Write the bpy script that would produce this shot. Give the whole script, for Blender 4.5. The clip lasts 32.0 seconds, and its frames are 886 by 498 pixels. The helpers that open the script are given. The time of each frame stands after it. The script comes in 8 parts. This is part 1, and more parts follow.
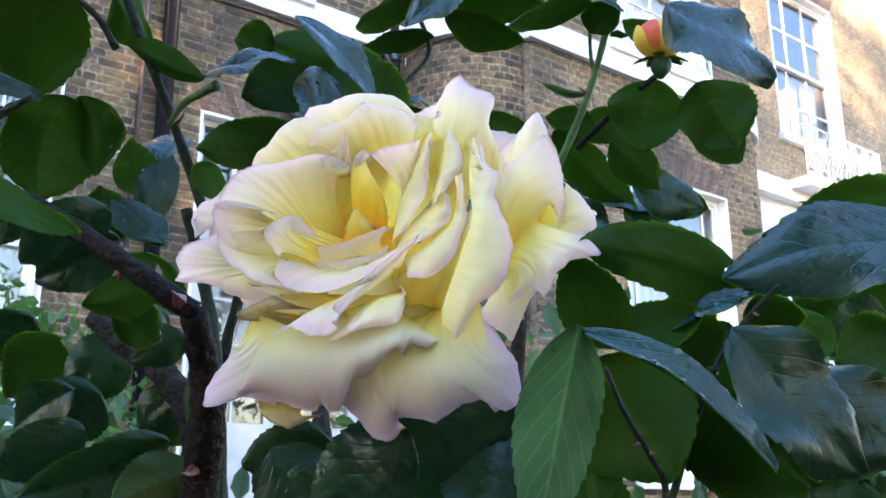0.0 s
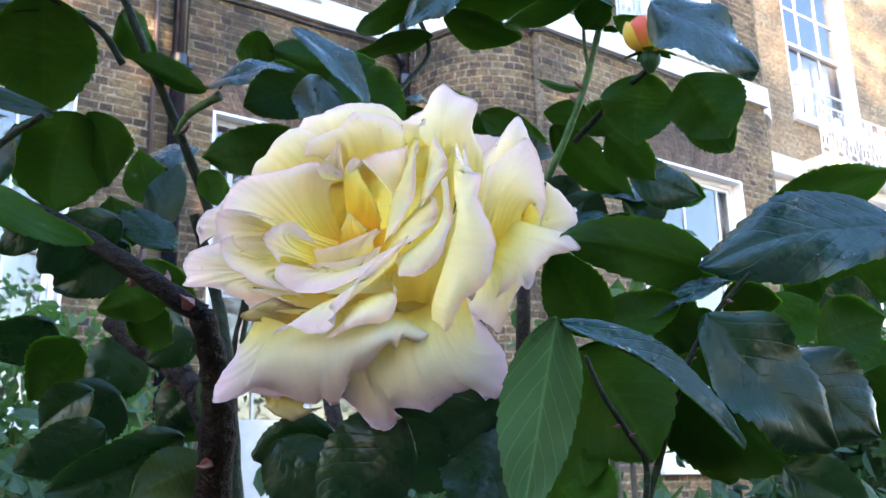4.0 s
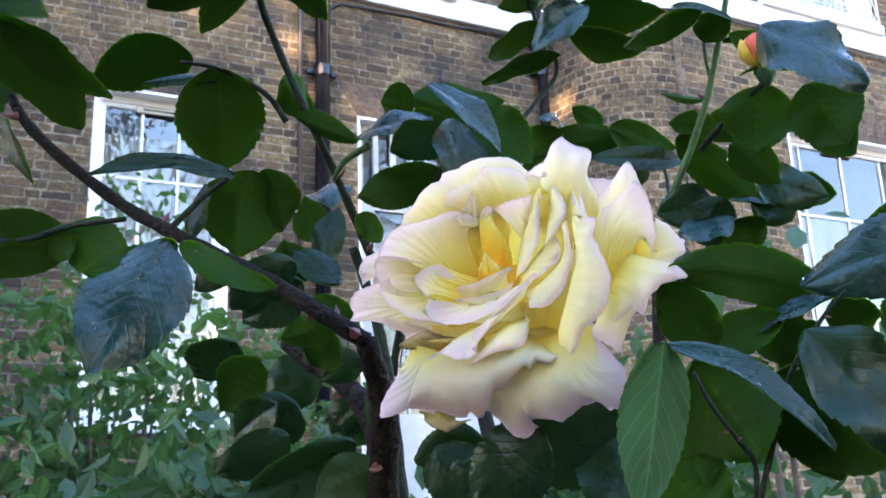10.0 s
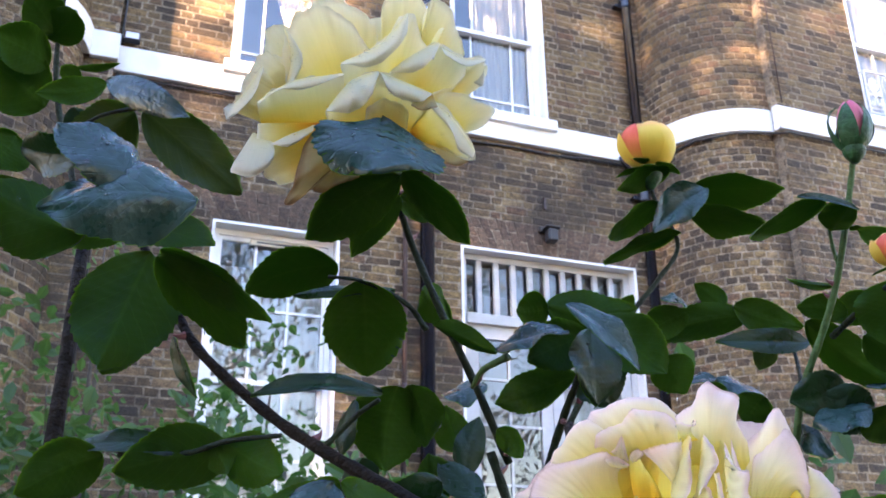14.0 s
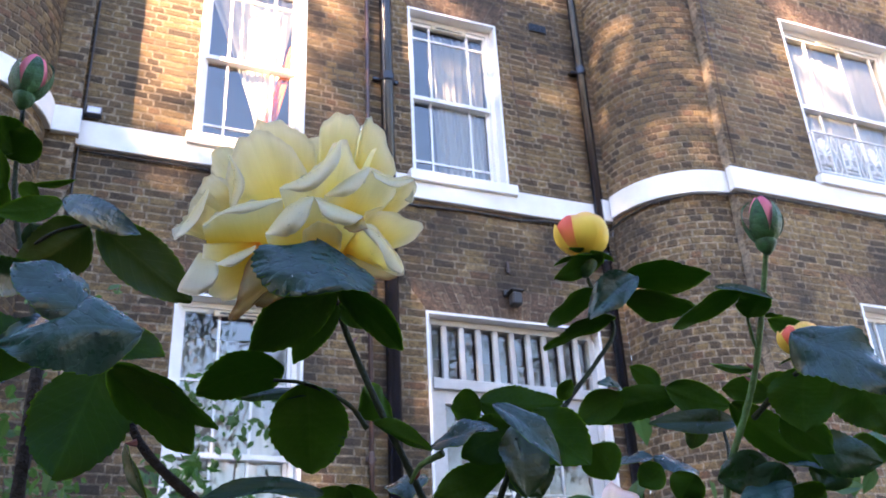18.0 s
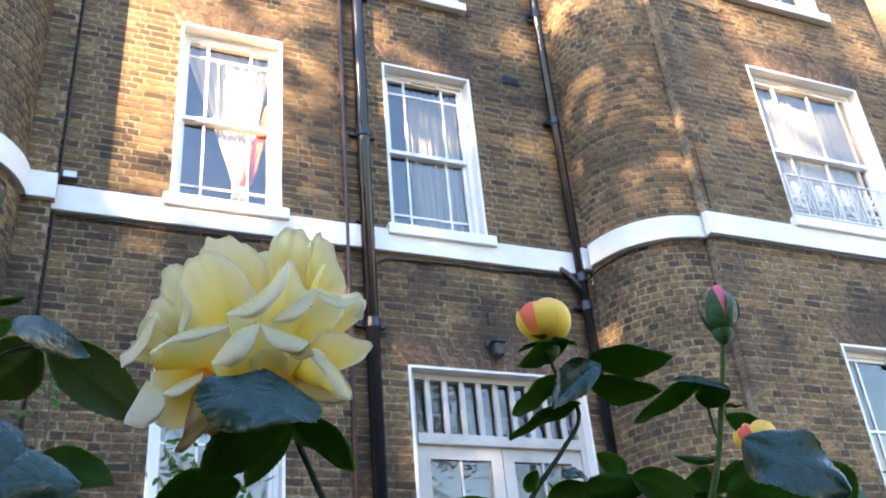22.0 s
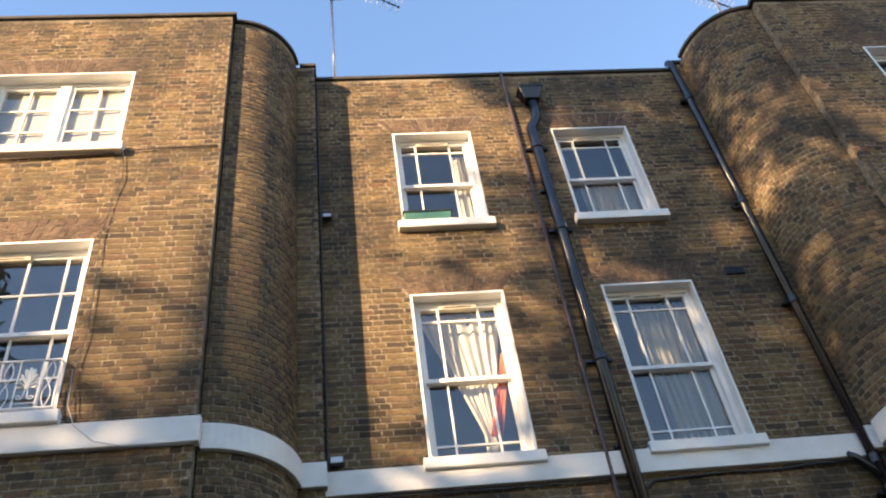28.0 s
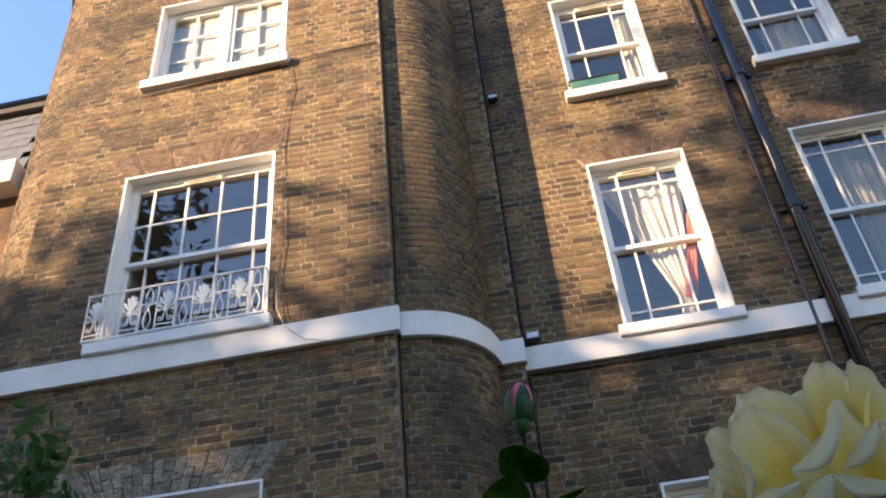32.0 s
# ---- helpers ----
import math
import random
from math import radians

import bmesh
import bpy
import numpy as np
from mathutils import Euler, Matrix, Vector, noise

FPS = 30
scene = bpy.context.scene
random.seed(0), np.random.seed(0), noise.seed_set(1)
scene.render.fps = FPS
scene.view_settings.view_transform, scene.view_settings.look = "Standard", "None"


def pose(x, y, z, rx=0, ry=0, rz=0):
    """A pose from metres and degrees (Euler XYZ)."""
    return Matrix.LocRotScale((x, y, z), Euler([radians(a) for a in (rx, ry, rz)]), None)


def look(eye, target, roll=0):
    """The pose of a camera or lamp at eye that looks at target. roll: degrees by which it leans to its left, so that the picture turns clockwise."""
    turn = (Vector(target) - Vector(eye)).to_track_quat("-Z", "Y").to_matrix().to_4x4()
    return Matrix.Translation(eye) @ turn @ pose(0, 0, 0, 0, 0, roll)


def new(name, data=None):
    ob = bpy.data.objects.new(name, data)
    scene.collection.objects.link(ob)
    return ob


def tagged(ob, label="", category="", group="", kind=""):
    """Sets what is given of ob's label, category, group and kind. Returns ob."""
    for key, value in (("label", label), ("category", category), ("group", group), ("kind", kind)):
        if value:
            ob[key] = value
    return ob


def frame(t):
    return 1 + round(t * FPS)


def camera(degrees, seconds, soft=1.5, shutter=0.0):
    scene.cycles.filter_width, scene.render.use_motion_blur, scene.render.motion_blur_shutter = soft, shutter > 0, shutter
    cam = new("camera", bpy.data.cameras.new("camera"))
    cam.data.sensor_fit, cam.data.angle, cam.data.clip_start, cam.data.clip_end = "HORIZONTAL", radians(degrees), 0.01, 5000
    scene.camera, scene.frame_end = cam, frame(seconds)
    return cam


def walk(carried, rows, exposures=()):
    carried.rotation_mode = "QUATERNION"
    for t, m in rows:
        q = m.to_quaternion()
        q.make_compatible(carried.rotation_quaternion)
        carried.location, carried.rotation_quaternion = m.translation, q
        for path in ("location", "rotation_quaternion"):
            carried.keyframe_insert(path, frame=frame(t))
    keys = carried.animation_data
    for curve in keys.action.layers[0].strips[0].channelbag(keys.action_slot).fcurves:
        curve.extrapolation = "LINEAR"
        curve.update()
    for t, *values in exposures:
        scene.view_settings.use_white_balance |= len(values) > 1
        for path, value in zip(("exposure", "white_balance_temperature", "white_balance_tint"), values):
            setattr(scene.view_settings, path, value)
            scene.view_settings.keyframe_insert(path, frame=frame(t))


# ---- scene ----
cam = camera(51.08, 32.0)
cam.data.dof.use_dof, cam.data.dof.focus_distance, cam.data.dof.aperture_fstop = True, 0.27, 75.0
PATH = [
    (0, (0.0014, 0.0011, 1.3013), (1.1714, 1.5300, 1.8430), -0.16),
    (0.5, (0.0019, 0.0005, 1.3033), (1.1721, 1.5301, 1.8425), -0.39),
    (1, (-0.0000, -0.0048, 1.3048), (1.1740, 1.5174, 1.8568), -0.93),
    (1.5, (0.0001, -0.0113, 1.3021), (1.1904, 1.5040, 1.8378), -0.96),
    (2, (0.0053, -0.0077, 1.3010), (1.1952, 1.5109, 1.8280), -1.24),
    (2.5, (0.0038, -0.0096, 1.2989), (1.1877, 1.5133, 1.8273), -1.49),
    (4.5, (-0.0029, -0.0184, 1.2987), (1.1328, 1.5433, 1.8194), -1.70),
    (5, (-0.0030, -0.0122, 1.2997), (1.1263, 1.5598, 1.8032), -2.11),
    (5.5, (0.0035, -0.0149, 1.3054), (1.0979, 1.5891, 1.7844), -2.75),
    (6, (0.0019, -0.0189, 1.3024), (1.0782, 1.5927, 1.7965), -2.55),
    (6.5, (-0.0036, -0.0185, 1.3030), (1.0501, 1.6110, 1.7872), -2.04),
    (7, (-0.0134, -0.0211, 1.3039), (1.0483, 1.6000, 1.7984), -1.89),
    (7.5, (-0.0200, -0.0305, 1.3032), (1.0228, 1.5994, 1.8090), -1.87),
    (8, (-0.0144, -0.0356, 1.2991), (1.0170, 1.5944, 1.8278), -2.09),
    (8.5, (-0.0196, -0.0406, 1.3005), (0.9924, 1.6060, 1.8149), -1.38),
    (9, (-0.0195, -0.0524, 1.2966), (0.9829, 1.5975, 1.8189), -1.86),
    (9.5, (-0.0250, -0.0598, 1.2979), (0.9194, 1.6267, 1.8116), -1.94),
    (10, (-0.0254, -0.0657, 1.3007), (0.8517, 1.6554, 1.8189), -2.18),
    (10.5, (-0.0390, -0.0612, 1.3032), (0.7565, 1.6977, 1.8261), -2.05),
    (11, (-0.0322, -0.0547, 1.3107), (0.6944, 1.7272, 1.8556), -2.71),
    (11.5, (-0.0272, -0.0522, 1.3122), (0.6466, 1.7442, 1.8769), -1.61),
    (12, (-0.0241, -0.0516, 1.3161), (0.6434, 1.7416, 1.8984), -1.28),
    (12.5, (-0.0236, -0.0589, 1.3234), (0.6286, 1.7304, 1.9343), -1.62),
    (13, (-0.0331, -0.0636, 1.3330), (0.6311, 1.7070, 1.9841), -0.92),
    (13.5, (-0.0435, -0.0760, 1.3376), (0.6111, 1.6713, 2.0577), -0.91),
    (14, (-0.0555, -0.0888, 1.3402), (0.5935, 1.6384, 2.1119), -0.56),
    (14.5, (-0.0624, -0.1044, 1.3426), (0.5879, 1.6038, 2.1546), -1.13),
    (15, (-0.0626, -0.1164, 1.3450), (0.5844, 1.5750, 2.1939), -1.28),
    (15.5, (-0.0660, -0.1309, 1.3461), (0.5816, 1.5449, 2.2248), -1.72),
    (17.5, (-0.0616, -0.1369, 1.3462), (0.6277, 1.5127, 2.2426), -2.59),
    (18, (-0.0545, -0.1387, 1.3461), (0.6452, 1.5084, 2.2390), -2.93),
    (18.5, (-0.0525, -0.1403, 1.3465), (0.6558, 1.5049, 2.2362), -2.91),
    (19, (-0.0506, -0.1417, 1.3469), (0.6668, 1.5006, 2.2346), -2.82),
    (19.5, (-0.0460, -0.1367, 1.3488), (0.6859, 1.5025, 2.2303), -3.27),
    (20, (-0.0450, -0.1329, 1.3503), (0.7007, 1.5029, 2.2267), -3.45),
    (20.5, (-0.0520, -0.1300, 1.3522), (0.6972, 1.5052, 2.2267), -3.22),
    (21, (-0.0482, -0.1332, 1.3583), (0.6949, 1.4983, 2.2449), -3.71),
    (21.5, (-0.0398, -0.1407, 1.3636), (0.6972, 1.4789, 2.2766), -4.64),
    (22, (-0.0422, -0.1644, 1.3783), (0.6809, 1.4202, 2.3611), -5.36),
    (22.5, (-0.0504, -0.1915, 1.3898), (0.6561, 1.3387, 2.4664), -5.95),
    (23, (-0.0680, -0.2312, 1.3908), (0.6202, 1.2330, 2.5667), -5.83),
    (23.5, (-0.0760, -0.2433, 1.3969), (0.5991, 1.1642, 2.6471), -5.97),
    (24, (-0.0819, -0.2515, 1.4011), (0.5856, 1.0982, 2.7175), -6.11),
    (24.5, (-0.0964, -0.2432, 1.3985), (0.5589, 1.0532, 2.7733), -6.39),
    (26.5, (-0.0879, -0.2249, 1.3975), (0.4221, 1.0409, 2.8596), -8.29),
    (27, (-0.0873, -0.2223, 1.3973), (0.3103, 1.0885, 2.8546), -8.78),
    (27.5, (-0.0868, -0.2198, 1.3972), (0.2166, 1.1450, 2.8274), -8.34),
    (28, (-0.0863, -0.2173, 1.3971), (0.1354, 1.1767, 2.8140), -9.19),
    (28.5, (-0.0857, -0.2147, 1.3969), (0.0611, 1.1871, 2.8158), -8.73),
    (29, (-0.0852, -0.2122, 1.3968), (-0.0165, 1.2035, 2.8079), -7.18),
    (29.5, (-0.0847, -0.2097, 1.3967), (-0.0852, 1.2229, 2.7923), -5.40),
    (30, (-0.0841, -0.2071, 1.3965), (-0.1324, 1.2351, 2.7813), -3.98),
    (30.5, (-0.0836, -0.2046, 1.3964), (-0.1429, 1.2376, 2.7808), -3.44),
    (31, (-0.0831, -0.2021, 1.3963), (-0.1507, 1.2520, 2.7678), -2.34),
    (31.5, (-0.0825, -0.1995, 1.3961), (-0.1738, 1.3031, 2.7129), -4.04),
    (32, (-0.0820, -0.1970, 1.3960), (-0.2677, 1.3443, 2.6569), -5.62),
]
walk(cam, [(t, look(eye, target, roll)) for t, eye, target, roll in PATH],
     exposures=[(0, 4.0, 4850, 25), (6, 4.1, 4850, 25), (12, 4.05, 4950, 30), (15, 3.7, 5100, 34), (21, 3.48, 4950, 27), (22.2, 3.38, 4950, 23), (23.6, 2.40, 4950, 22), (26.5, 2.02, 5120, 19), (29, 1.94, 5050, 21), (32, 2.03, 4950, 24)])

# ---- light: low evening sun from behind the camera's left, clear sky ----
SUN_EL = radians(18)
SUN_DIR = Vector((0.80 * math.cos(SUN_EL), 0.60 * math.cos(SUN_EL), -math.sin(SUN_EL)))
world = bpy.data.worlds.new("sky")
scene.world = world
world.use_nodes = True
wn = world.node_tree
sky = wn.nodes.new("ShaderNodeTexSky")
sky.sky_type = "NISHITA"
sky.sun_disc = False
sky.sun_elevation = SUN_EL
sky.sun_rotation = math.atan2(-SUN_DIR.x, -SUN_DIR.y)
sky.air_density, sky.dust_density, sky.ozone_density = 1.7, 0.3, 0.0
wn.links.new(sky.outputs["Color"], wn.nodes["Background"].inputs["Color"])
wn.nodes["Background"].inputs["Strength"].default_value = 0.08
sun = new("sun", bpy.data.lights.new("sun", "SUN"))
sun.data.energy, sun.data.angle, sun.data.color = 5.0, radians(0.55), (1.0, 0.62, 0.235)
sun.matrix_world = Matrix.Translation((0, 0, 30)) @ SUN_DIR.to_track_quat("-Z", "Y").to_matrix().to_4x4()


# ---- materials ----
def material(name):
    m = bpy.data.materials.new(name)
    m.use_nodes = True
    return m, m.node_tree.nodes, m.node_tree.links, m.node_tree.nodes["Principled BSDF"]


def noise_tex(n, l, scale, detail=4, rough=0.6, coords="Object", stretch=None):
    co = n.new("ShaderNodeTexCoord")
    t = n.new("ShaderNodeTexNoise")
    t.inputs["Scale"].default_value, t.inputs["Detail"].default_value, t.inputs["Roughness"].default_value = scale, detail, rough
    if stretch:
        mp = n.new("ShaderNodeMapping")
        mp.inputs["Scale"].default_value = stretch
        l.new(co.outputs[coords], mp.inputs["Vector"])
        l.new(mp.outputs[0], t.inputs["Vector"])
    else:
        l.new(co.outputs[coords], t.inputs["Vector"])
    return t.outputs["Fac"]


def ramp(n, l, fac, stops):
    r = n.new("ShaderNodeValToRGB")
    while len(r.color_ramp.elements) < len(stops):
        r.color_ramp.elements.new(0.5)
    for e, (p, c) in zip(r.color_ramp.elements, stops):
        e.position, e.color = p, (*c, 1)
    l.new(fac, r.inputs[0])
    return r.outputs[0]


def mix(n, l, fac, a, b, how="MIX"):
    m = n.new("ShaderNodeMix")
    m.data_type, m.blend_type = "RGBA", how
    for sock, v in ((m.inputs[0], fac), (m.inputs[6], a), (m.inputs[7], b)):
        if isinstance(v, (int, float)):
            sock.default_value = v
        elif isinstance(v, tuple):
            sock.default_value = (*v, 1)
        else:
            l.new(v, sock)
    return m.outputs[2]


def bump(n, l, bs, height, strength, dist):
    b = n.new("ShaderNodeBump")
    b.inputs["Strength"].default_value, b.inputs["Distance"].default_value = strength, dist
    l.new(height, b.inputs["Height"])
    l.new(b.outputs[0], bs.inputs["Normal"])


def random_value(n, l):
    """One random number for each brick, joined or single."""
    ge, ob, ad = n.new("ShaderNodeNewGeometry"), n.new("ShaderNodeObjectInfo"), n.new("ShaderNodeMath")
    ad.operation = "ADD"
    l.new(ge.outputs["Random Per Island"], ad.inputs[0])
    l.new(ob.outputs["Random"], ad.inputs[1])
    fr = n.new("ShaderNodeMath")
    fr.operation = "FRACT"
    l.new(ad.outputs[0], fr.inputs[0])
    return fr.outputs[0]


def plain(name, color, rough=0.5, metal=0.0, var=0.25, scale=6.0, bumpy=0.0, bscale=60.0, gloss=0.5):
    m, n, l, bs = material(name)
    f = noise_tex(n, l, scale)
    dark = tuple(c * (1 - var) for c in color)
    light = tuple(min(1, c * (1 + var * 0.6)) for c in color)
    l.new(ramp(n, l, f, [(0.3, dark), (0.7, light)]), bs.inputs["Base Color"])
    bs.inputs["Roughness"].default_value, bs.inputs["Metallic"].default_value = rough, metal
    bs.inputs["Specular IOR Level"].default_value = gloss
    if bumpy:
        bump(n, l, bs, noise_tex(n, l, bscale), bumpy, 0.01)
    return m


def brick_material(name, stops, soot=0.5, each=0.45):
    m, n, l, bs = material(name)
    col = ramp(n, l, random_value(n, l), stops)
    col = mix(n, l, 1 - each, col, stops[len(stops) // 2][1])
    blotch = noise_tex(n, l, 20, 6, 0.75, stretch=(0.7, 0.7, 1.4))
    col = mix(n, l, 0.9, col, ramp(n, l, blotch, [(0.32, (0.25, 0.23, 0.22)), (0.5, (0.95, 0.95, 0.95)), (0.68, (1.75, 1.68, 1.5))]), "MULTIPLY")
    big = noise_tex(n, l, 1.1, 7, 0.7, stretch=(0.8, 0.8, 1.1))
    col = mix(n, l, ramp(n, l, big, [(0.45, (0, 0, 0)), (0.62, (soot,) * 3)]), col, (0.030, 0.025, 0.021))
    fine = noise_tex(n, l, 80, 6, 0.8)
    col = mix(n, l, 1.0, col, ramp(n, l, fine, [(0.32, (0.26, 0.25, 0.24)), (0.5, (0.95, 0.95, 0.95)), (0.70, (1.5, 1.44, 1.3))]), "MULTIPLY")
    l.new(col, bs.inputs["Base Color"])
    bs.inputs["Roughness"].default_value = 0.9
    bump(n, l, bs, fine, 1.0, 0.007)
    return m


STOCK = brick_material("stock_brick", [(0.0, (0.02662, 0.02079, 0.01616)), (0.14, (0.06654, 0.04441, 0.02566)), (0.34, (0.1331, 0.09072, 0.04182)), (0.6, (0.1806, 0.1257, 0.05227)), (0.8, (0.2281, 0.1644, 0.07033)), (0.9, (0.1426, 0.07371, 0.03992)), (1.0, (0.2852, 0.2126, 0.1093))], 0.8, 0.82)
PALE_RUBBED = brick_material("pale_rubbed_brick", [(0.0, (0.19, 0.165, 0.13)), (0.5, (0.27, 0.24, 0.185)), (1.0, (0.34, 0.30, 0.24))], 0.3, 0.8)
RUBBED = brick_material("rubbed_brick", [(0.0, (0.09, 0.06, 0.042)), (0.5, (0.15, 0.10, 0.065)), (1.0, (0.20, 0.14, 0.09))], 0.6, 0.8)
YELLOW = brick_material("pale_stock_brick", [(0.0, (0.20, 0.15, 0.09)), (0.5, (0.33, 0.25, 0.14)), (1.0, (0.44, 0.35, 0.22))], 0.3)
MORTAR = brick_material("lime_mortar", [(0.0, (0.285, 0.238, 0.17)), (1.0, (0.285, 0.238, 0.17))], 0.72)
# near black: dark joints of the pale arches, and painted shade on the bay steps
SHADE_AND_JOINT_MORTAR = brick_material("shade_and_joint_mortar", [(0.0, (0.06, 0.05, 0.04)), (1.0, (0.06, 0.05, 0.04))], 0.5)
WHITE = plain("white_gloss_paint", (0.80, 0.80, 0.79), 0.38, var=0.08, scale=4, bumpy=0.05)
DOORPAINT = plain("grey_white_paint", (0.48, 0.48, 0.47), 0.5, var=0.2, scale=4, bumpy=0.05)
STUCCO = plain("white_stucco", (0.76, 0.76, 0.75), 0.6, var=0.12, scale=2.5, bumpy=0.15, bscale=45)
CREAM = plain("cream_render", (0.36, 0.31, 0.21), 0.8, var=0.1, scale=1.5, bumpy=0.2)
BLACKPIPE = plain("black_pipe_paint", (0.008, 0.009, 0.016), 0.24, var=0.3, scale=9, bumpy=0.1)
BROWNPIPE = plain("brown_pipe_paint", (0.07, 0.044, 0.04), 0.5, var=0.3, scale=9)
LEAD = plain("lead_coping", (0.055, 0.05, 0.045), 0.8, var=0.4, scale=4, bumpy=0.3)
VENT = plain("cream_plastic", (0.62, 0.57, 0.45), 0.5)
DARK = plain("dark_plastic", (0.03, 0.03, 0.032), 0.5)
STEEL = plain("aerial_aluminium", (0.45, 0.42, 0.42), 0.4, 0.8)
ROOM = plain("room_plaster", (0.35, 0.32, 0.28), 0.9, var=0.2, scale=1)
SLATE = plain("slate", (0.11, 0.12, 0.135), 0.55, var=0.4, scale=7, bumpy=0.3)
PLANTER = plain("green_plastic", (0.06, 0.16, 0.13), 0.5)
EARTH = plain("garden_soil", (0.06, 0.045, 0.03), 0.95, var=0.5, scale=5, bumpy=0.8, bscale=25)
BARK = plain("tree_bark", (0.09, 0.075, 0.055), 0.9, var=0.5, scale=12, bumpy=0.8, bscale=40)


def cloth_material(name, color, thinness=0.4):
    m, n, l, bs = material(name)
    f = noise_tex(n, l, 14)
    l.new(ramp(n, l, f, [(0.3, tuple(c * 0.85 for c in color)), (0.7, color)]), bs.inputs["Base Color"])
    bs.inputs["Roughness"].default_value = 0.9
    tr, mx = n.new("ShaderNodeBsdfTranslucent"), n.new("ShaderNodeMixShader")
    tr.inputs[0].default_value = (*color, 1)
    mx.inputs[0].default_value = thinness
    l.new(bs.outputs[0], mx.inputs[1])
    l.new(tr.outputs[0], mx.inputs[2])
    l.new(mx.outputs[0], n["Material Output"].inputs[0])
    return m


CURTAIN = cloth_material("cream_curtain", (0.88, 0.85, 0.77), 0.3)
NET = cloth_material("white_net_curtain", (0.70, 0.70, 0.68), 0.25)
ORANGE = cloth_material("orange_cloth", (0.92, 0.27, 0.03), 0.3)


def glass_material():
    m, n, l, bs = material("window_glass")
    tr, gl, mx, fr = n.new("ShaderNodeBsdfTransparent"), n.new("ShaderNodeBsdfGlossy"), n.new("ShaderNodeMixShader"), n.new("ShaderNodeFresnel")
    tr.inputs[0].default_value = (0.86, 0.9, 0.9, 1)
    gl.inputs["Roughness"].default_value = 0.0
    fr.inputs["IOR"].default_value = 2.25
    b = n.new("ShaderNodeBump")
    b.inputs["Strength"].default_value, b.inputs["Distance"].default_value = 0.12, 0.02
    l.new(noise_tex(n, l, 2.2, 1), b.inputs["Height"])
    l.new(b.outputs[0], gl.inputs["Normal"])
    l.new(fr.outputs[0], mx.inputs[0])
    l.new(tr.outputs[0], mx.inputs[1])
    l.new(gl.outputs[0], mx.inputs[2])
    l.new(mx.outputs[0], n["Material Output"].inputs[0])
    return m


GLASS = glass_material()


# ---- building helpers ----
def thing(name, label, category, at=(0, 0, 0), group="", kind=""):
    ob = new(name)
    ob.location = at
    ob.empty_display_size = 0.05
    return tagged(ob, label, category, group, kind)


def mesh_of(name, bm, mat, smooth=False):
    me = bpy.data.meshes.new(name)
    bm.to_mesh(me)
    bm.free()
    for x in (mat if isinstance(mat, (list, tuple)) else [mat]):
        me.materials.append(x)
    if smooth:
        for p in me.polygons:
            p.use_smooth = True
    return me


def part(name, bm, mat, parent, label="", smooth=False):
    """Links a bmesh, given in world places, as one part under its parent."""
    me = mesh_of(name, bm, mat, smooth) if isinstance(bm, bmesh.types.BMesh) else bm
    ob = new(name, me)
    if parent:
        ob.parent = parent
        ob.matrix_parent_inverse = place_of(parent).inverted()
    return tagged(ob, label)


def place_of(ob):
    m = Matrix.LocRotScale(ob.location, ob.rotation_euler, ob.scale)
    return (place_of(ob.parent) @ ob.matrix_parent_inverse @ m) if ob.parent else m


def box(bm, x0, x1, y0, y1, z0, z1, bev=0.0):
    r = bmesh.ops.create_cube(bm, size=1, matrix=Matrix.LocRotScale(((x0 + x1) / 2, (y0 + y1) / 2, (z0 + z1) / 2), None, (abs(x1 - x0), abs(y1 - y0), abs(z1 - z0))))
    if bev:
        es = {e for v in r["verts"] for e in v.link_edges}
        bmesh.ops.bevel(bm, geom=list(es), offset=bev, segments=1, affect="EDGES")
    return bm


def boxes(*rows, bev=0.0):
    bm = bmesh.new()
    for r in rows:
        box(bm, *r, bev=bev)
    return bm


def tube(bm, pts, radii, sides=10, cap=True):
    """A round bar through the points."""
    pts = [Vector(p) for p in pts]
    radii = radii if isinstance(radii, (list, tuple)) else [radii] * len(pts)
    rings, ref = [], None
    for i, p in enumerate(pts):
        d = (pts[min(i + 1, len(pts) - 1)] - pts[max(i - 1, 0)]).normalized()
        if ref is None:
            ref = d.orthogonal().normalized()
        ref = (ref - d * ref.dot(d)).normalized()
        o = d.cross(ref)
        rings.append([bm.verts.new(p + radii[i] * (math.cos(2 * math.pi * k / sides) * ref + math.sin(2 * math.pi * k / sides) * o)) for k in range(sides)])
    for a, b in zip(rings, rings[1:]):
        for k in range(sides):
            bm.faces.new((a[k], a[(k + 1) % sides], b[(k + 1) % sides], b[k]))
    if cap:
        bm.faces.new(rings[0][::-1])
        bm.faces.new(rings[-1])
    return bm


def flat(x0, y0):
    """A wall that runs along x: its map from along, height and depth outwards."""
    return lambda u, z, d: (x0 + u, y0 - d, z)


def bow(cx, cy, r, a0, sign=1):
    """A rounded wall: along is the arc from the angle a0, counted from the front."""
    def at(u, z, d):
        a = a0 + sign * u / r
        return (cx + (r + d) * math.sin(a), cy - (r + d) * math.cos(a), z)
    return at


COURSE = 0.0752


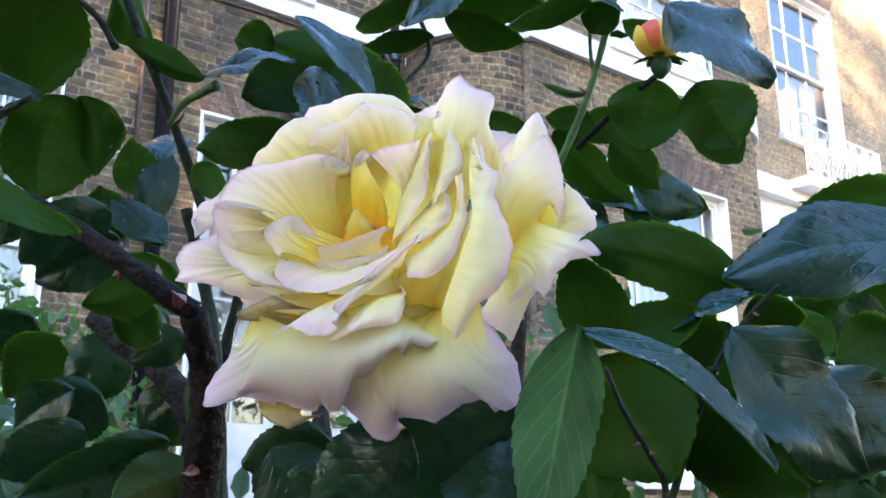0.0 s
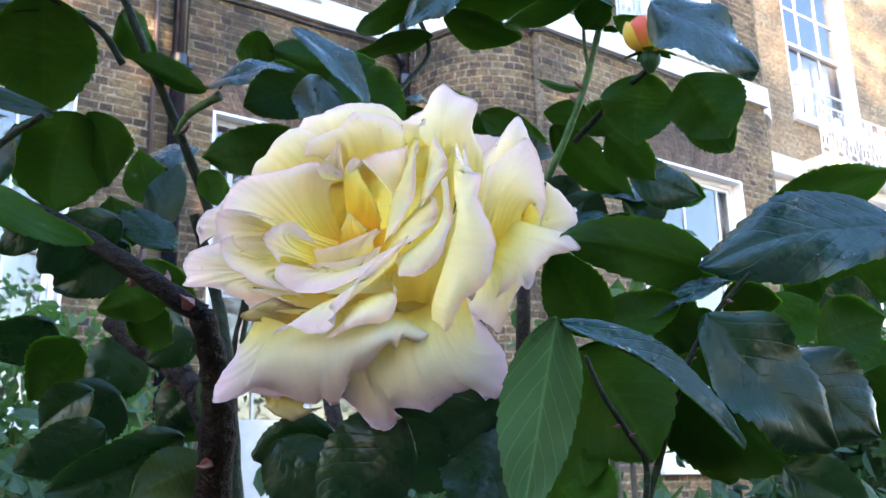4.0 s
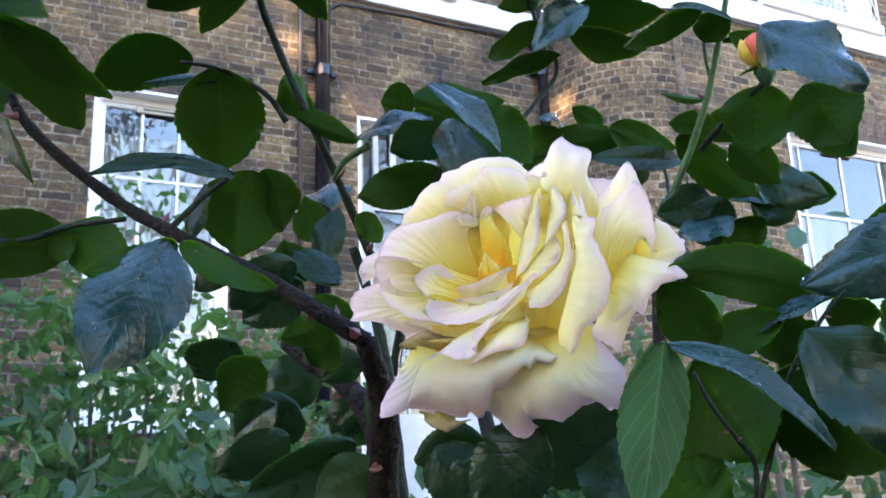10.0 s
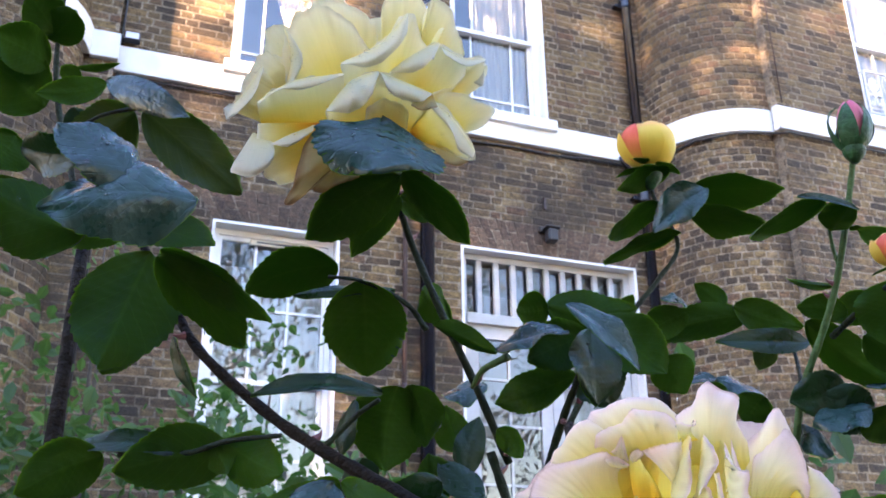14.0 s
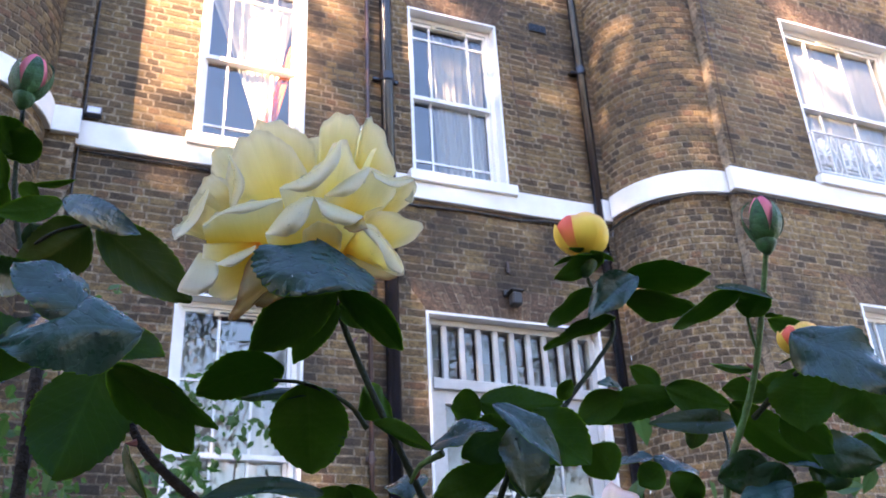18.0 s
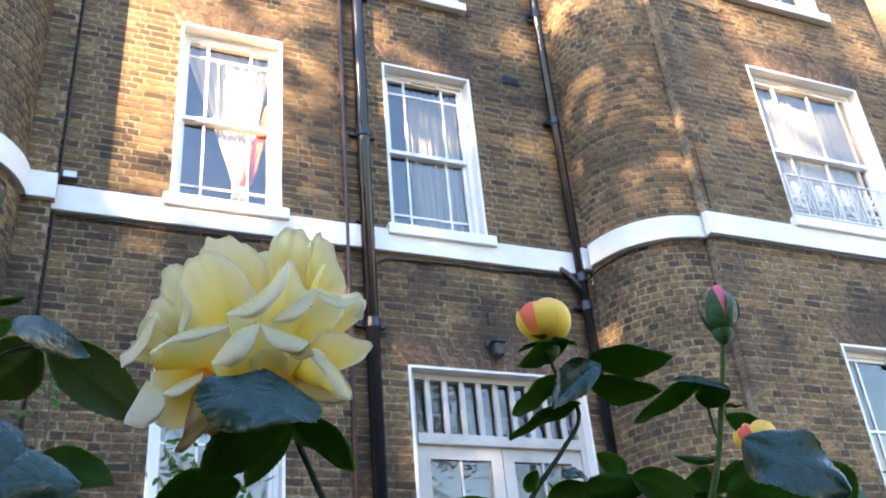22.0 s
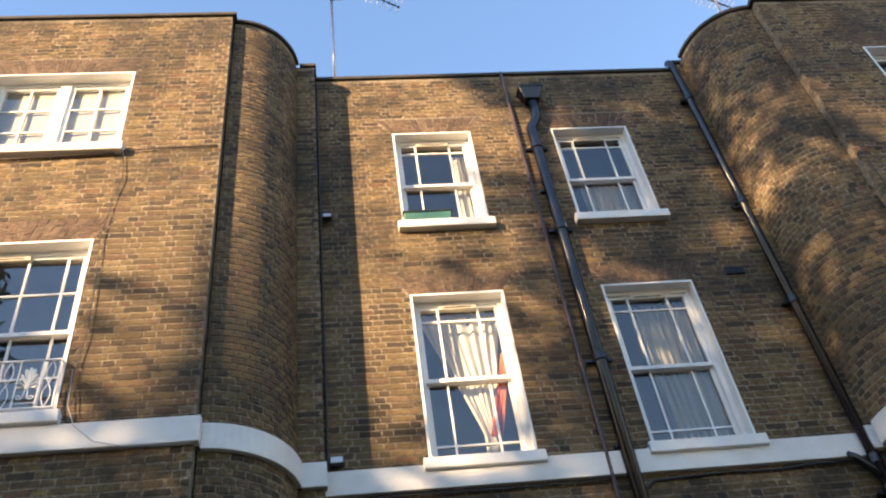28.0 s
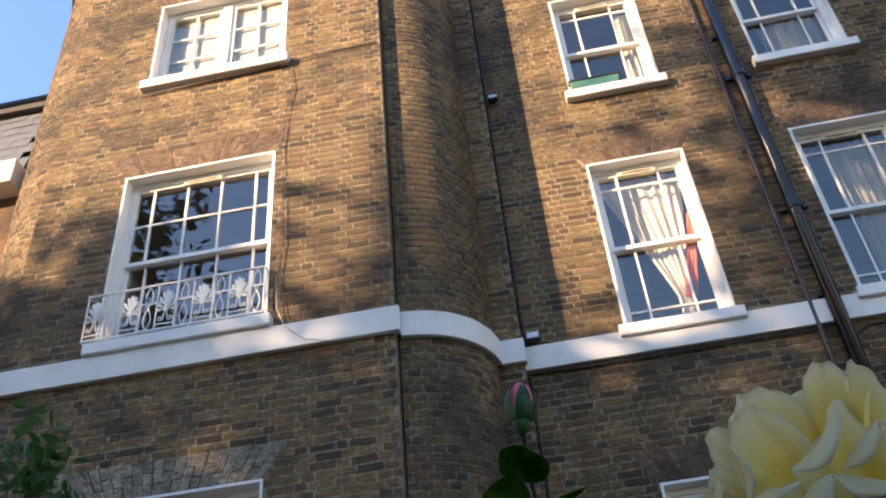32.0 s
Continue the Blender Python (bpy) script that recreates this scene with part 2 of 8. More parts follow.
def wall_body(name, at, length, z0, z1, holes, mat, parent, thick=0.34, back=-0.0008, step=99):
    """The mortar body of a wall, with openings right through it."""
    us = sorted({0.0, length, *(h[k] for h in holes for k in (0, 1)), *[i * step for i in range(1, int(length / step) + 1)]})
    zs = sorted({z0, z1, *(h[k] for h in holes for k in (2, 3))})
    solid = lambda i, j: 0 <= i < len(us) - 1 and 0 <= j < len(zs) - 1 and not any(h[0] <= (us[i] + us[i + 1]) / 2 <= h[1] and h[2] <= (zs[j] + zs[j + 1]) / 2 <= h[3] for h in holes)
    bm = bmesh.new()
    quad = lambda *ps: bm.faces.new([bm.verts.new(at(*p)) for p in ps])
    b, f = back - thick, back
    for i in range(len(us) - 1):
        for j in range(len(zs) - 1):
            if not solid(i, j):
                continue
            a, c, e, g = us[i], us[i + 1], zs[j], zs[j + 1]
            quad((a, e, f), (c, e, f), (c, g, f), (a, g, f))
            quad((c, e, b), (a, e, b), (a, g, b), (c, g, b))
            if not solid(i - 1, j): quad((a, e, b), (a, e, f), (a, g, f), (a, g, b))
            if not solid(i + 1, j): quad((c, e, f), (c, e, b), (c, g, b), (c, g, f))
            if not solid(i, j - 1): quad((a, e, b), (c, e, b), (c, e, f), (a, e, f))
            if not solid(i, j + 1): quad((a, g, f), (c, g, f), (c, g, b), (a, g, b))
    bmesh.ops.remove_doubles(bm, verts=bm.verts, dist=0.0005)
    bmesh.ops.recalc_face_normals(bm, faces=bm.faces)
    return bm


def brick_verts(at, quad, front, rng):
    """The eight front corners and four back ones of one brick from its face (u, z) corners."""
    cu = sum(q[0] for q in quad) / 4
    cz = sum(q[1] for q in quad) / 4
    out = []
    for d, inset in ((-0.03, 0), (front - 0.0015, 0), (front + 0.0004, 0.004)):
        for u, z in quad:
            s = math.hypot(u - cu, z - cz)
            k = 1 - inset * 1.3 / max(s, 0.02)
            out.append(at(cu + (u - cu) * k + rng.uniform(-0.008, 0.008), cz + (z - cz) * k + rng.uniform(-0.0062, 0.0062), d))
    return out


BRICK_FACES = [(8, 9, 10, 11)] + [(a + o, (a + 1) % 4 + o, (a + 1) % 4 + o + 4, a + o + 4) for o in (0, 4) for a in range(4)]
BRICK_MESHES = {}


def brick_mesh(length, mat):
    """One shared brick of a whole length, its face at the origin, for bricks that are single parts."""
    key = (round(length, 3), mat.name)
    if key not in BRICK_MESHES:
        h, w = 0.029, length / 2
        me = bpy.data.meshes.new("brick")
        me.from_pydata(brick_verts(lambda u, z, d: (u, -d, z), [(-w, -h), (w, -h), (w, h), (-w, h)], 0.0, random.Random(5)), [], BRICK_FACES)
        me.materials.append(mat)
        BRICK_MESHES[key] = me
    return BRICK_MESHES[key]


def lay_bricks(parent, at, length, z0, z1, holes, mat, seed, single=None, arches=(), arch_mat=None, headers=False):
    """Flemish bond. Bricks within single (u0, u1, z0, z1) are parts of their own, up to 300; the others are joined."""
    rng = random.Random(seed)
    verts, faces, count = [], [], 0

    def put(quad, front, m=None):
        verts.extend(brick_verts(at, quad, front, rng))
        o = len(verts) - 12
        faces.extend(tuple(o + k for k in f) for f in BRICK_FACES)

    for c in range(int((z1 - z0) / COURSE)):
        z = z0 + c * COURSE
        zm = z + 0.029
        gaps = [(h[0], h[1]) for h in holes if h[2] - 0.03 < zm < h[3] + 0.03]
        for (ua, ub, za, zb) in arches:
            if za - 0.02 < zm < zb:
                s = (zm - za) * 0.66
                gaps.append((ua - s, ub + s))
        u = -0.16 if c % 2 else 0.0
        u += rng.uniform(-0.01, 0.01)
        k = c % 2
        while u < length:
            w = 0.199 if k % 2 == 0 and not headers else 0.093
            a, b = max(u, 0.0), min(u + w, length)
            u += w + 0.0158
            k += 1
            runs = [(a, b)]
            for g0, g1 in gaps:
                runs = [r for p, q in runs for r in ((p, min(q, g0 - 0.004)), (max(p, g1 + 0.004), q)) if r[1] - r[0] > 0.022]
            for p, q in runs:
                if q - p < 0.022:
                    continue
                front = rng.uniform(0.0004, 0.0022)
                whole = abs((q - p) - w) < 1e-4
                if single and whole and count < 300 and single[0] < p and q < single[1] and single[2] < z < single[3]:
                    ob = new("brick", brick_mesh(w, mat))
                    um = (p + q) / 2
                    x0, y0, _ = at(um - 0.01, zm, 0)
                    x1, y1, _ = at(um + 0.01, zm, 0)
                    X, Y, Z = at(um, zm, front)
                    ob.matrix_world = pose(X, Y, Z, 0, 0, math.degrees(math.atan2(y1 - y0, x1 - x0)))
                    ob.parent = parent
                    count += 1
                else:
                    dz = rng.uniform(-0.002, 0.002)
                    put([(p, z + dz), (q, z + rng.uniform(-0.002, 0.002)), (q, z + 0.058 + dz), (p, z + 0.058 + rng.uniform(-0.003, 0.003))], front)
    me = bpy.data.meshes.new("brickwork")
    me.from_pydata(verts, [], faces)
    me.materials.append(mat)
    ob = new("brickwork", me)
    ob.parent = parent
    tagged(ob, "weathered stock bricks in lime mortar", kind="stuff")
    for ua, ub, za, zb in arches:
        n = int((ub - ua) / 0.072)
        verts, faces = [], []
        h = zb - za
        pale = zb < 5.2 and parent.name == "wall_left_bay"
        for i in range(n):
            e0, e1 = i / n, (i + 1) / n
            s = h * 0.66
            lo0, lo1 = ua + (ub - ua) * e0, ua + (ub - ua) * e1
            hi0, hi1 = ua - s + (ub - ua + 2 * s) * e0, ua - s + (ub - ua + 2 * s) * e1
            for t0, t1 in ((0.0, 0.63), (0.65, 1.0)) if i % 2 else ((0.0, 0.33), (0.35, 1.0)):
                m0, m1 = lambda t: lo0 + (hi0 - lo0) * t + 0.0045, lambda t: lo1 + (hi1 - lo1) * t - 0.0045
                verts.extend(brick_verts(at, [(m0(t0), za + h * t0 + 0.004), (m1(t0), za + h * t0 + 0.004), (m1(t1), za + h * t1), (m0(t1), za + h * t1)], rng.uniform(0.001, 0.003), rng))
                o = len(verts) - 12
                faces.extend(tuple(o + k for k in f) for f in BRICK_FACES)
        if pale:
            o, s = len(verts), h * 0.66
            verts.extend(at(u, z, 0.0) for u, z in ((ua, za), (ub, za), (ub + s, zb), (ua - s, zb)))
            faces.append((o, o + 1, o + 2, o + 3))
        me = bpy.data.meshes.new("flat_arch")
        me.from_pydata(verts, [], faces)
        me.materials.append(PALE_RUBBED if pale else arch_mat or mat)
        if pale:
            me.materials.append(SHADE_AND_JOINT_MORTAR)
            me.polygons[-1].material_index = 1
        ob = new("flat_arch", me)
        ob.parent = parent
        tagged(ob, "fanned brick arch over a window")


# ---- ground ----
gm = bmesh.new()
bmesh.ops.create_grid(gm, x_segments=40, y_segments=40, size=300)
for v in gm.verts:
    v.co.z = 0.02 * noise.noise(v.co * 0.2)
tagged(new("ground", mesh_of("ground", gm, EARTH)), "dark garden soil", "ground", kind="structure")

# ---- the walls: recessed middle, two projecting bays with rounded corners ----
MAIN_Y, LEFT_Y, RIGHT_Y = 7.0, 6.03, 5.92
TOP, TOP_LEFT = 12.09, 12.17
BAND0, BAND1 = 5.70, 5.95
# openings: along x0, x1, z0, z1
W_MAIN = [(0.63, 1.63, 6.00, 8.06), (2.71, 3.73, 6.00, 8.06), (0.65, 1.65, 9.15, 10.86), (2.71, 3.71, 9.15, 10.86), (0.61, 1.67, 1.95, 4.50), (2.78, 4.57, 1.20, 4.57)]
W_LEFT = [(-3.98, -2.41, 6.07, 8.11), (-3.93, -2.36, 9.53, 10.95), (-4.0, -2.37, 1.6, 4.58)]
W_RIGHT = [(6.73, 8.36, 6.05, 8.12), (6.63, 8.24, 9.25, 10.92), (6.82, 8.55, 1.6, 4.66)]


def shifted(ws, x):
    return [(a - x, b - x, c, d) for a, b, c, d in ws]


def arches_over(ws, x):
    return [(a - x, b - x, d + 0.005, d + 0.30) for a, b, c, d in ws]


def build_wall(name, label, at, length, top, holes, seed, single, arches=(), step=99, mat=None, z0=0.0, thick=0.34, headers=False):
    w = tagged(new(name, mesh_of(name, wall_body(name, at, length, z0, top, holes, MORTAR, None, step=step, thick=thick, back=-0.004 if headers else -0.002), MORTAR)), label, "wall", kind="structure")
    WALLS.append((w, at, length, z0, top, holes, mat or STOCK, seed, single, arches, headers))
    return w


WALLS = []
build_wall("wall_main", "brown stock brick wall of the recessed bay", flat(-0.31, MAIN_Y), 5.03, TOP, shifted(W_MAIN, -0.31), 1, (0.2, 4.4, 6.0, 9.0), arches_over(W_MAIN, -0.31))
build_wall("wall_left_bay", "stock brick front of a projecting bay, sunlit above", flat(-4.87, LEFT_Y), 3.57, TOP_LEFT, shifted(W_LEFT, -4.87), 2, (0.4, 3.6, 6.0, 9.6), arches_over(W_LEFT, -4.87))
build_wall("wall_right_bay", "stock brick front of a projecting bay in dappled light", flat(5.61, RIGHT_Y), 3.55, TOP, shifted(W_RIGHT, 5.61), 3, (0.05, 3.4, 6.0, 9.6), arches_over(W_RIGHT, 5.61))
R1, R2 = 0.74, 0.81
build_wall("wall_left_curve", "rounded stock brick corner of the bay", bow(-1.28, 6.88, R1, 0.0), R1 * 1.6, TOP_LEFT, [], 4, (0.0, 1.0, 6.0, 9.0), step=0.025, thick=0.2, headers=True)
build_wall("wall_right_curve", "rounded stock brick corner of the bay", bow(5.60, 6.84, R2, -1.6), R2 * 1.6, TOP, [], 5, (0.0, 1.2, 6.0, 9.0), step=0.025, thick=0.2, headers=True)
build_wall("wall_far_left_curve", "rounded sunlit brick corner of the bay", bow(-4.89, 6.88, R1, -1.6), R1 * 1.6, TOP_LEFT, [], 6, None, step=0.025, thick=0.2, headers=True)
build_wall("wall_far_right_curve", "rounded brick corner of the bay", bow(9.14, 6.84, R2, 0.0), R2 * 1.6, TOP, [], 7, None, step=0.025, thick=0.2, headers=True)
build_wall("wall_left_pier", "narrow brick return of the bay", flat(-0.545, 6.83), 0.235, TOP_LEFT, [], 8, None, thick=0.1)
build_wall("wall_right_pier", "narrow brick return of the bay", flat(4.715, 6.88), 0.09, TOP, [], 9, None, thick=0.1)
# sides of the bays' front steps and the backs of the piers


def side_map(x, y0, sign):
    return lambda u, z, d: (x + sign * d, y0 + u, z)


# their bodies are coloured dark for the shadow in these recesses
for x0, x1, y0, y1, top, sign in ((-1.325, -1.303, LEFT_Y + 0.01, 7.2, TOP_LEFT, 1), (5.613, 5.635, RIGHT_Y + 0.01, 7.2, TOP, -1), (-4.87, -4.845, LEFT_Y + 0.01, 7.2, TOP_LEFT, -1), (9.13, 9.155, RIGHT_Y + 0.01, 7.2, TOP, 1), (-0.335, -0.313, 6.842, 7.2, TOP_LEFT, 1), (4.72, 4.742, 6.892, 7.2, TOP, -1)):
    w = tagged(new("wall_return", mesh_of("wall_return", boxes((x0, x1, y0, y1, 0, top)), SHADE_AND_JOINT_MORTAR)), "side of a brick step in the wall", "wall", kind="structure")
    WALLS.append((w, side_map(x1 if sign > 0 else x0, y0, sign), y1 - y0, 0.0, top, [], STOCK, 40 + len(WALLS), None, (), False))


def ribbon(name, label, at, length, z0, z1, d0, d1, mat, step=0.06, bev=True):
    """A band, coping or course that follows a wall."""
    bm = bmesh.new()
    n = max(1, int(length / step))
    prof = [(d0, z0), (d1 - 0.006, z0), (d1, z0 + 0.006), (d1, z1 - 0.008), (d1 - 0.01, z1), (d0, z1 + 0.006)]
    rings = [[bm.verts.new(at(length * i / n, z, d)) for d, z in prof] for i in range(n + 1)]
    for a, b in zip(rings, rings[1:]):
        for k in range(len(prof)):
            j = (k + 1) % len(prof)
            bm.faces.new((a[k], b[k], b[j], a[j]))
    bm.faces.new(rings[0])
    bm.faces.new(rings[-1][::-1])
    bmesh.ops.recalc_face_normals(bm, faces=bm.faces)
    return tagged(new(name, mesh_of(name, bm, mat)), label, "trim", kind="structure")


BANDS = [(flat(-0.31, MAIN_Y), 5.03, TOP), (flat(-4.92, LEFT_Y), 3.67, TOP_LEFT), (flat(5.56, RIGHT_Y), 3.65, TOP),
         (bow(-1.28, 6.88, R1, 0.03), R1 * 1.42, TOP_LEFT), (bow(5.60, 6.84, R2, -1.5), R2 * 1.48, TOP), (bow(-4.89, 6.88, R1, -1.5), R1 * 1.47, TOP_LEFT),
         (bow(9.14, 6.84, R2, 0.02), R2 * 1.4, TOP), (flat(-0.50, 6.83), 0.215, TOP_LEFT), (flat(4.70, 6.88), 0.13, TOP)]
for at, ln, top in BANDS:
    ribbon("string_course", "white painted band along the brick wall", at, ln, BAND0, BAND1, -0.03, 0.05, STUCCO, 0.06)
    ribbon("coping", "dark weathered parapet coping", at, ln, top, top + 0.06, -0.3, 0.035, LEAD, 0.06)


# ---- windows ----
def bars(bm, xs, zs, x0, x1, y, z0, z1, w=0.022, d=0.03):
    for x in xs:
        box(bm, x - w / 2, x + w / 2, y, y + d, z0, z1)
    for z in zs:
        box(bm, x0, x1, y + 0.002, y + d - 0.002, z - w / 2, z + w / 2)


def frame_of(x0, x1, y0, y1, z0, z1, side, top, bottom):
    return boxes((x0, x0 + side, y0, y1, z0, z1), (x1 - side, x1, y0, y1, z0, z1), (x0 + side, x1 - side, y0, y1, z1 - top, z1), (x0 + side, x1 - side, y0, y1, z0, z0 + bottom))


def pane(x0, x1, y, z0, z1, parent):
    bm = bmesh.new()
    bm.faces.new([bm.verts.new(p) for p in ((x0, y, z0), (x1, y, z0), (x1, y, z1), (x0, y, z1))])
    ob = part("pane", bm, GLASS, parent)
    ob.visible_shadow = False
    return ob


def panes(xs, zs, y, parent):
    for a, b in zip(xs, xs[1:]):
        for c, d in zip(zs, zs[1:]):
            pane(a + 0.008, b - 0.008, y, c + 0.008, d - 0.008, parent)


def reveal(x0, x1, z0, z1, y, w, depth=0.15):
    """The white-painted lining of an opening."""
    t = 0.022
    part("reveal", boxes((x0 - 0.002, x0 + t, y - 0.006, y + depth, z0, z1 + 0.002), (x1 - t, x1 + 0.002, y - 0.006, y + depth, z0, z1 + 0.002), (x0 + t, x1 - t, y - 0.006, y + depth, z1 - t, z1 + 0.002)), WHITE, w)


def sill(x0, x1, z, y, w, h=0.12, out=0.09, over=0.06):
    part("window_sill", boxes((x0 - over, x1 + over, y - out, y + 0.15, z - h, z), bev=0.008), WHITE, w, "thick white painted sill")


def room(x0, x1, z0, z1, y, dim=2.2):
    """A plain room behind a window."""
    bm = boxes((x0 - 0.5, x1 + 0.5, y + dim, y + dim + 0.05, z0 - 0.6, z1 + 0.4), (x0 - 0.55, x0 - 0.5, y + 0.36, y + dim, z0 - 0.6, z1 + 0.4), (x1 + 0.5, x1 + 0.55, y + 0.36, y + dim, z0 - 0.6, z1 + 0.4), (x0 - 0.5, x1 + 0.5, y + 0.36, y + dim, z1 + 0.4, z1 + 0.45), (x0 - 0.5, x1 + 0.5, y + 0.36, y + dim, z0 - 0.65, z0 - 0.6))
    tagged(new("room_walls", mesh_of("room_walls", bm, ROOM)), "dim plastered room behind the window", "room", kind="structure")


COUNT = [0]


def window_thing(x, y, z, label):
    COUNT[0] += 1
    return thing(f"window_{COUNT[0]}", label, "window", (x, y, z), kind="structure")


def sash_window(x0, x1, z0, z1, y, cols, rows_up, rows_low, label, sill_h=0.12, mid=0.5):
    """Two sliding sashes in a lined opening. cols and rows are fractions of the sash at which glazing bars stand."""
    w = window_thing((x0 + x1) / 2, y, z0, label)
    reveal(x0, x1, z0, z1, y, w)
    sill(x0, x1, z0, y, w, sill_h)
    a, b, c, d = x0 + 0.024, x1 - 0.024, z0 + 0.002, z1 - 0.024
    yf = y + 0.115
    part("window_frame", frame_of(a, b, yf, yf + 0.12, c, d, 0.045, 0.05, 0.03), WHITE, w)
    a, b, c, d = a + 0.046, b - 0.046, c + 0.031, d - 0.051
    m = c + (d - c) * mid
    for nm, s0, s1, yy, rows, t, bt in (("upper_sash", m - 0.02, d, yf + 0.02, rows_up, 0.035, 0.045), ("lower_sash", c, m + 0.02, yf + 0.065, rows_low, 0.04, 0.06)):
        bm = frame_of(a, b, yy, yy + 0.04, s0, s1, 0.032, t, bt)
        ga, gb, gc, gd = a + 0.032, b - 0.032, s0 + bt, s1 - t
        xs, zs = [ga + (gb - ga) * f for f in cols], [gc + (gd - gc) * f for f in rows]
        bars(bm, xs, zs, ga, gb, yy + 0.006, gc, gd)
        sash = part(nm, bm, WHITE, w)
        panes([ga - 0.008, *xs, gb + 0.008], [gc - 0.008, *zs, gd + 0.008], yy + 0.02, sash)
    v = part("trickle_vent", boxes(((a + b) / 2 - 0.2, (a + b) / 2 + 0.2, yf - 0.012, yf + 0.019, d - 0.062, d - 0.012), bev=0.004), VENT, w, "cream slot vent on the sash")
    part("slot", boxes(((a + b) / 2 - 0.15, (a + b) / 2 + 0.15, yf - 0.015, yf - 0.002, d - 0.046, d - 0.030)), DARK, v)
    for f in (0.3, 0.72):
        bm = bmesh.new()
        x = a + (b - a) * f
        tube(bm, [(x - 0.03, yf + 0.03, m + 0.0), (x - 0.025, yf, m - 0.012), (x + 0.025, yf, m - 0.012), (x + 0.03, yf + 0.03, m + 0.0)], 0.005, 6)
        part("sash_handle", bm, WHITE, w)
    room(x0, x1, z0, z1, y)
    return w


def casement_window(x0, x1, z0, z1, y, label, lights=2, sill_h=0.13):
    w = window_thing((x0 + x1) / 2, y, z0, label)
    reveal(x0, x1, z0, z1, y, w)
    sill(x0, x1, z0, y, w, sill_h)
    a, b, c, d = x0 + 0.024, x1 - 0.024, z0 + 0.002, z1 - 0.024
    yf = y + 0.12
    part("window_frame", frame_of(a, b, yf, yf + 0.1, c, d, 0.05, 0.05, 0.05), WHITE, w)
    a, b, c, d = a + 0.051, b - 0.051, c + 0.051, d - 0.051
    part("mullion", boxes(((a + b) / 2 - 0.06, (a + b) / 2 + 0.06, yf - 0.006, yf + 0.09, c, d), bev=0.006), WHITE, w)
    for s0, s1 in ((a, (a + b) / 2 - 0.061), ((a + b) / 2 + 0.061, b)):
        bm = frame_of(s0, s1, yf + 0.02, yf + 0.06, c, d, 0.04, 0.045, 0.05)
        ga, gb, gc, gd = s0 + 0.04, s1 - 0.04, c + 0.05, d - 0.045
        xs, zs = [(ga + gb) / 2], [gc + (gd - gc) * f for f in (0.34, 0.67)]
        bars(bm, xs, zs, ga, gb, yf + 0.026, gc, gd)
        cs = part("casement", bm, WHITE, w)
        panes([ga - 0.008, *xs, gb + 0.008], [gc - 0.008, *zs, gd + 0.008], yf + 0.04, cs)
    room(x0, x1, z0, z1, y)
    return w


MARGIN = (0.23, 0.77)
for i, (a, b, c, d) in enumerate(W_MAIN[:2]):
    sash_window(a, b, c, d, MAIN_Y, MARGIN, (0.82,), (0.2,), "tall white sash window with margin panes in a brick wall")
for a, b, c, d in W_MAIN[2:4]:
    sash_window(a, b, c, d, MAIN_Y, MARGIN, (0.82,), (0.2,), "white sash window with margin panes under the parapet")
a, b, c, d = W_MAIN[4]
sash_window(a, b, c, d, MAIN_Y, (0.33, 0.67), (0.5,), (0.5,), "white ground floor sash window behind shrubs")
a, b, c, d = W_LEFT[0]
sash_window(a, b, c, d, LEFT_Y, (0.12, 0.38, 0.64, 0.9), (0.5,), (0.5,), "wide white sash window behind a low iron railing")
a, b, c, d = W_LEFT[1]
casement_window(a, b, c, d, LEFT_Y, "pair of white casements with a pale blind")
a, b, c, d = W_LEFT[2]
sash_window(a, b, c, d, LEFT_Y, (0.12, 0.5, 0.88), (0.5,), (0.5,), "wide white ground floor sash window")
a, b, c, d = W_RIGHT[0]
sash_window(a, b, c, d, RIGHT_Y, (0.25, 0.6, 0.93), (), (), "wide white sash window with net curtains")
a, b, c, d = W_RIGHT[1]
casement_window(a, b, c, d, RIGHT_Y, "pair of white casements reflecting blue sky")
a, b, c, d = W_RIGHT[2]
sash_window(a, b, c, d, RIGHT_Y, (0.12, 0.5, 0.88), (0.5,), (0.5,), "wide white ground floor sash window")

# ---- facade details ----
def pipe_thing(name, label, x, y, z0, z1, r, mat, collars=(), category="pipe", top=None):
    t = thing(name, label, category, (x, y, z0))
    bm = bmesh.new()
    tube(bm, ([(x, y, z0), (x, y, z1)] if top is None else [(x, y, z0), (x, y, z1), *top]), r, 14)
    part("pipe_run", bm, mat, t, smooth=True)
    for z in collars:
        bm = bmesh.new()
        tube(bm, [(x, y, z - 0.055), (x, y, z - 0.045), (x, y, z + 0.045), (x, y, z + 0.055)], [r, r * 1.22, r * 1.22, r], 14)
        part("collar", bm, mat, t, smooth=False)
        part("bracket", boxes((x - r * 2.1, x + r * 2.1, y + r * 0.4, MAIN_Y - 0.002, z - 0.018, z + 0.018), bev=0.004), mat, t)
    return t


rw = pipe_thing("rainwater_pipe", "black painted rainwater downpipe on the wall", 2.435, 6.925, 0.0, 10.70, 0.064, BLACKPIPE, (4.9, 7.0, 8.9, 10.4), top=[(2.43, 6.935, 10.78), (2.52, 6.93, 10.98), (2.545, 6.92, 11.06), (2.545, 6.9, 11.3)])
bm = boxes((2.385, 2.705, 6.80, 6.985, 11.36, 11.56), bev=0.012)
for v in bm.verts:
    if v.co.z < 11.46:
        v.co.x = 2.545 + (v.co.x - 2.545) * 0.62
        v.co.y = 6.985 + (v.co.y - 6.985) * 0.72
part("hopper_head", bm, BLACKPIPE, rw, "black cast hopper")
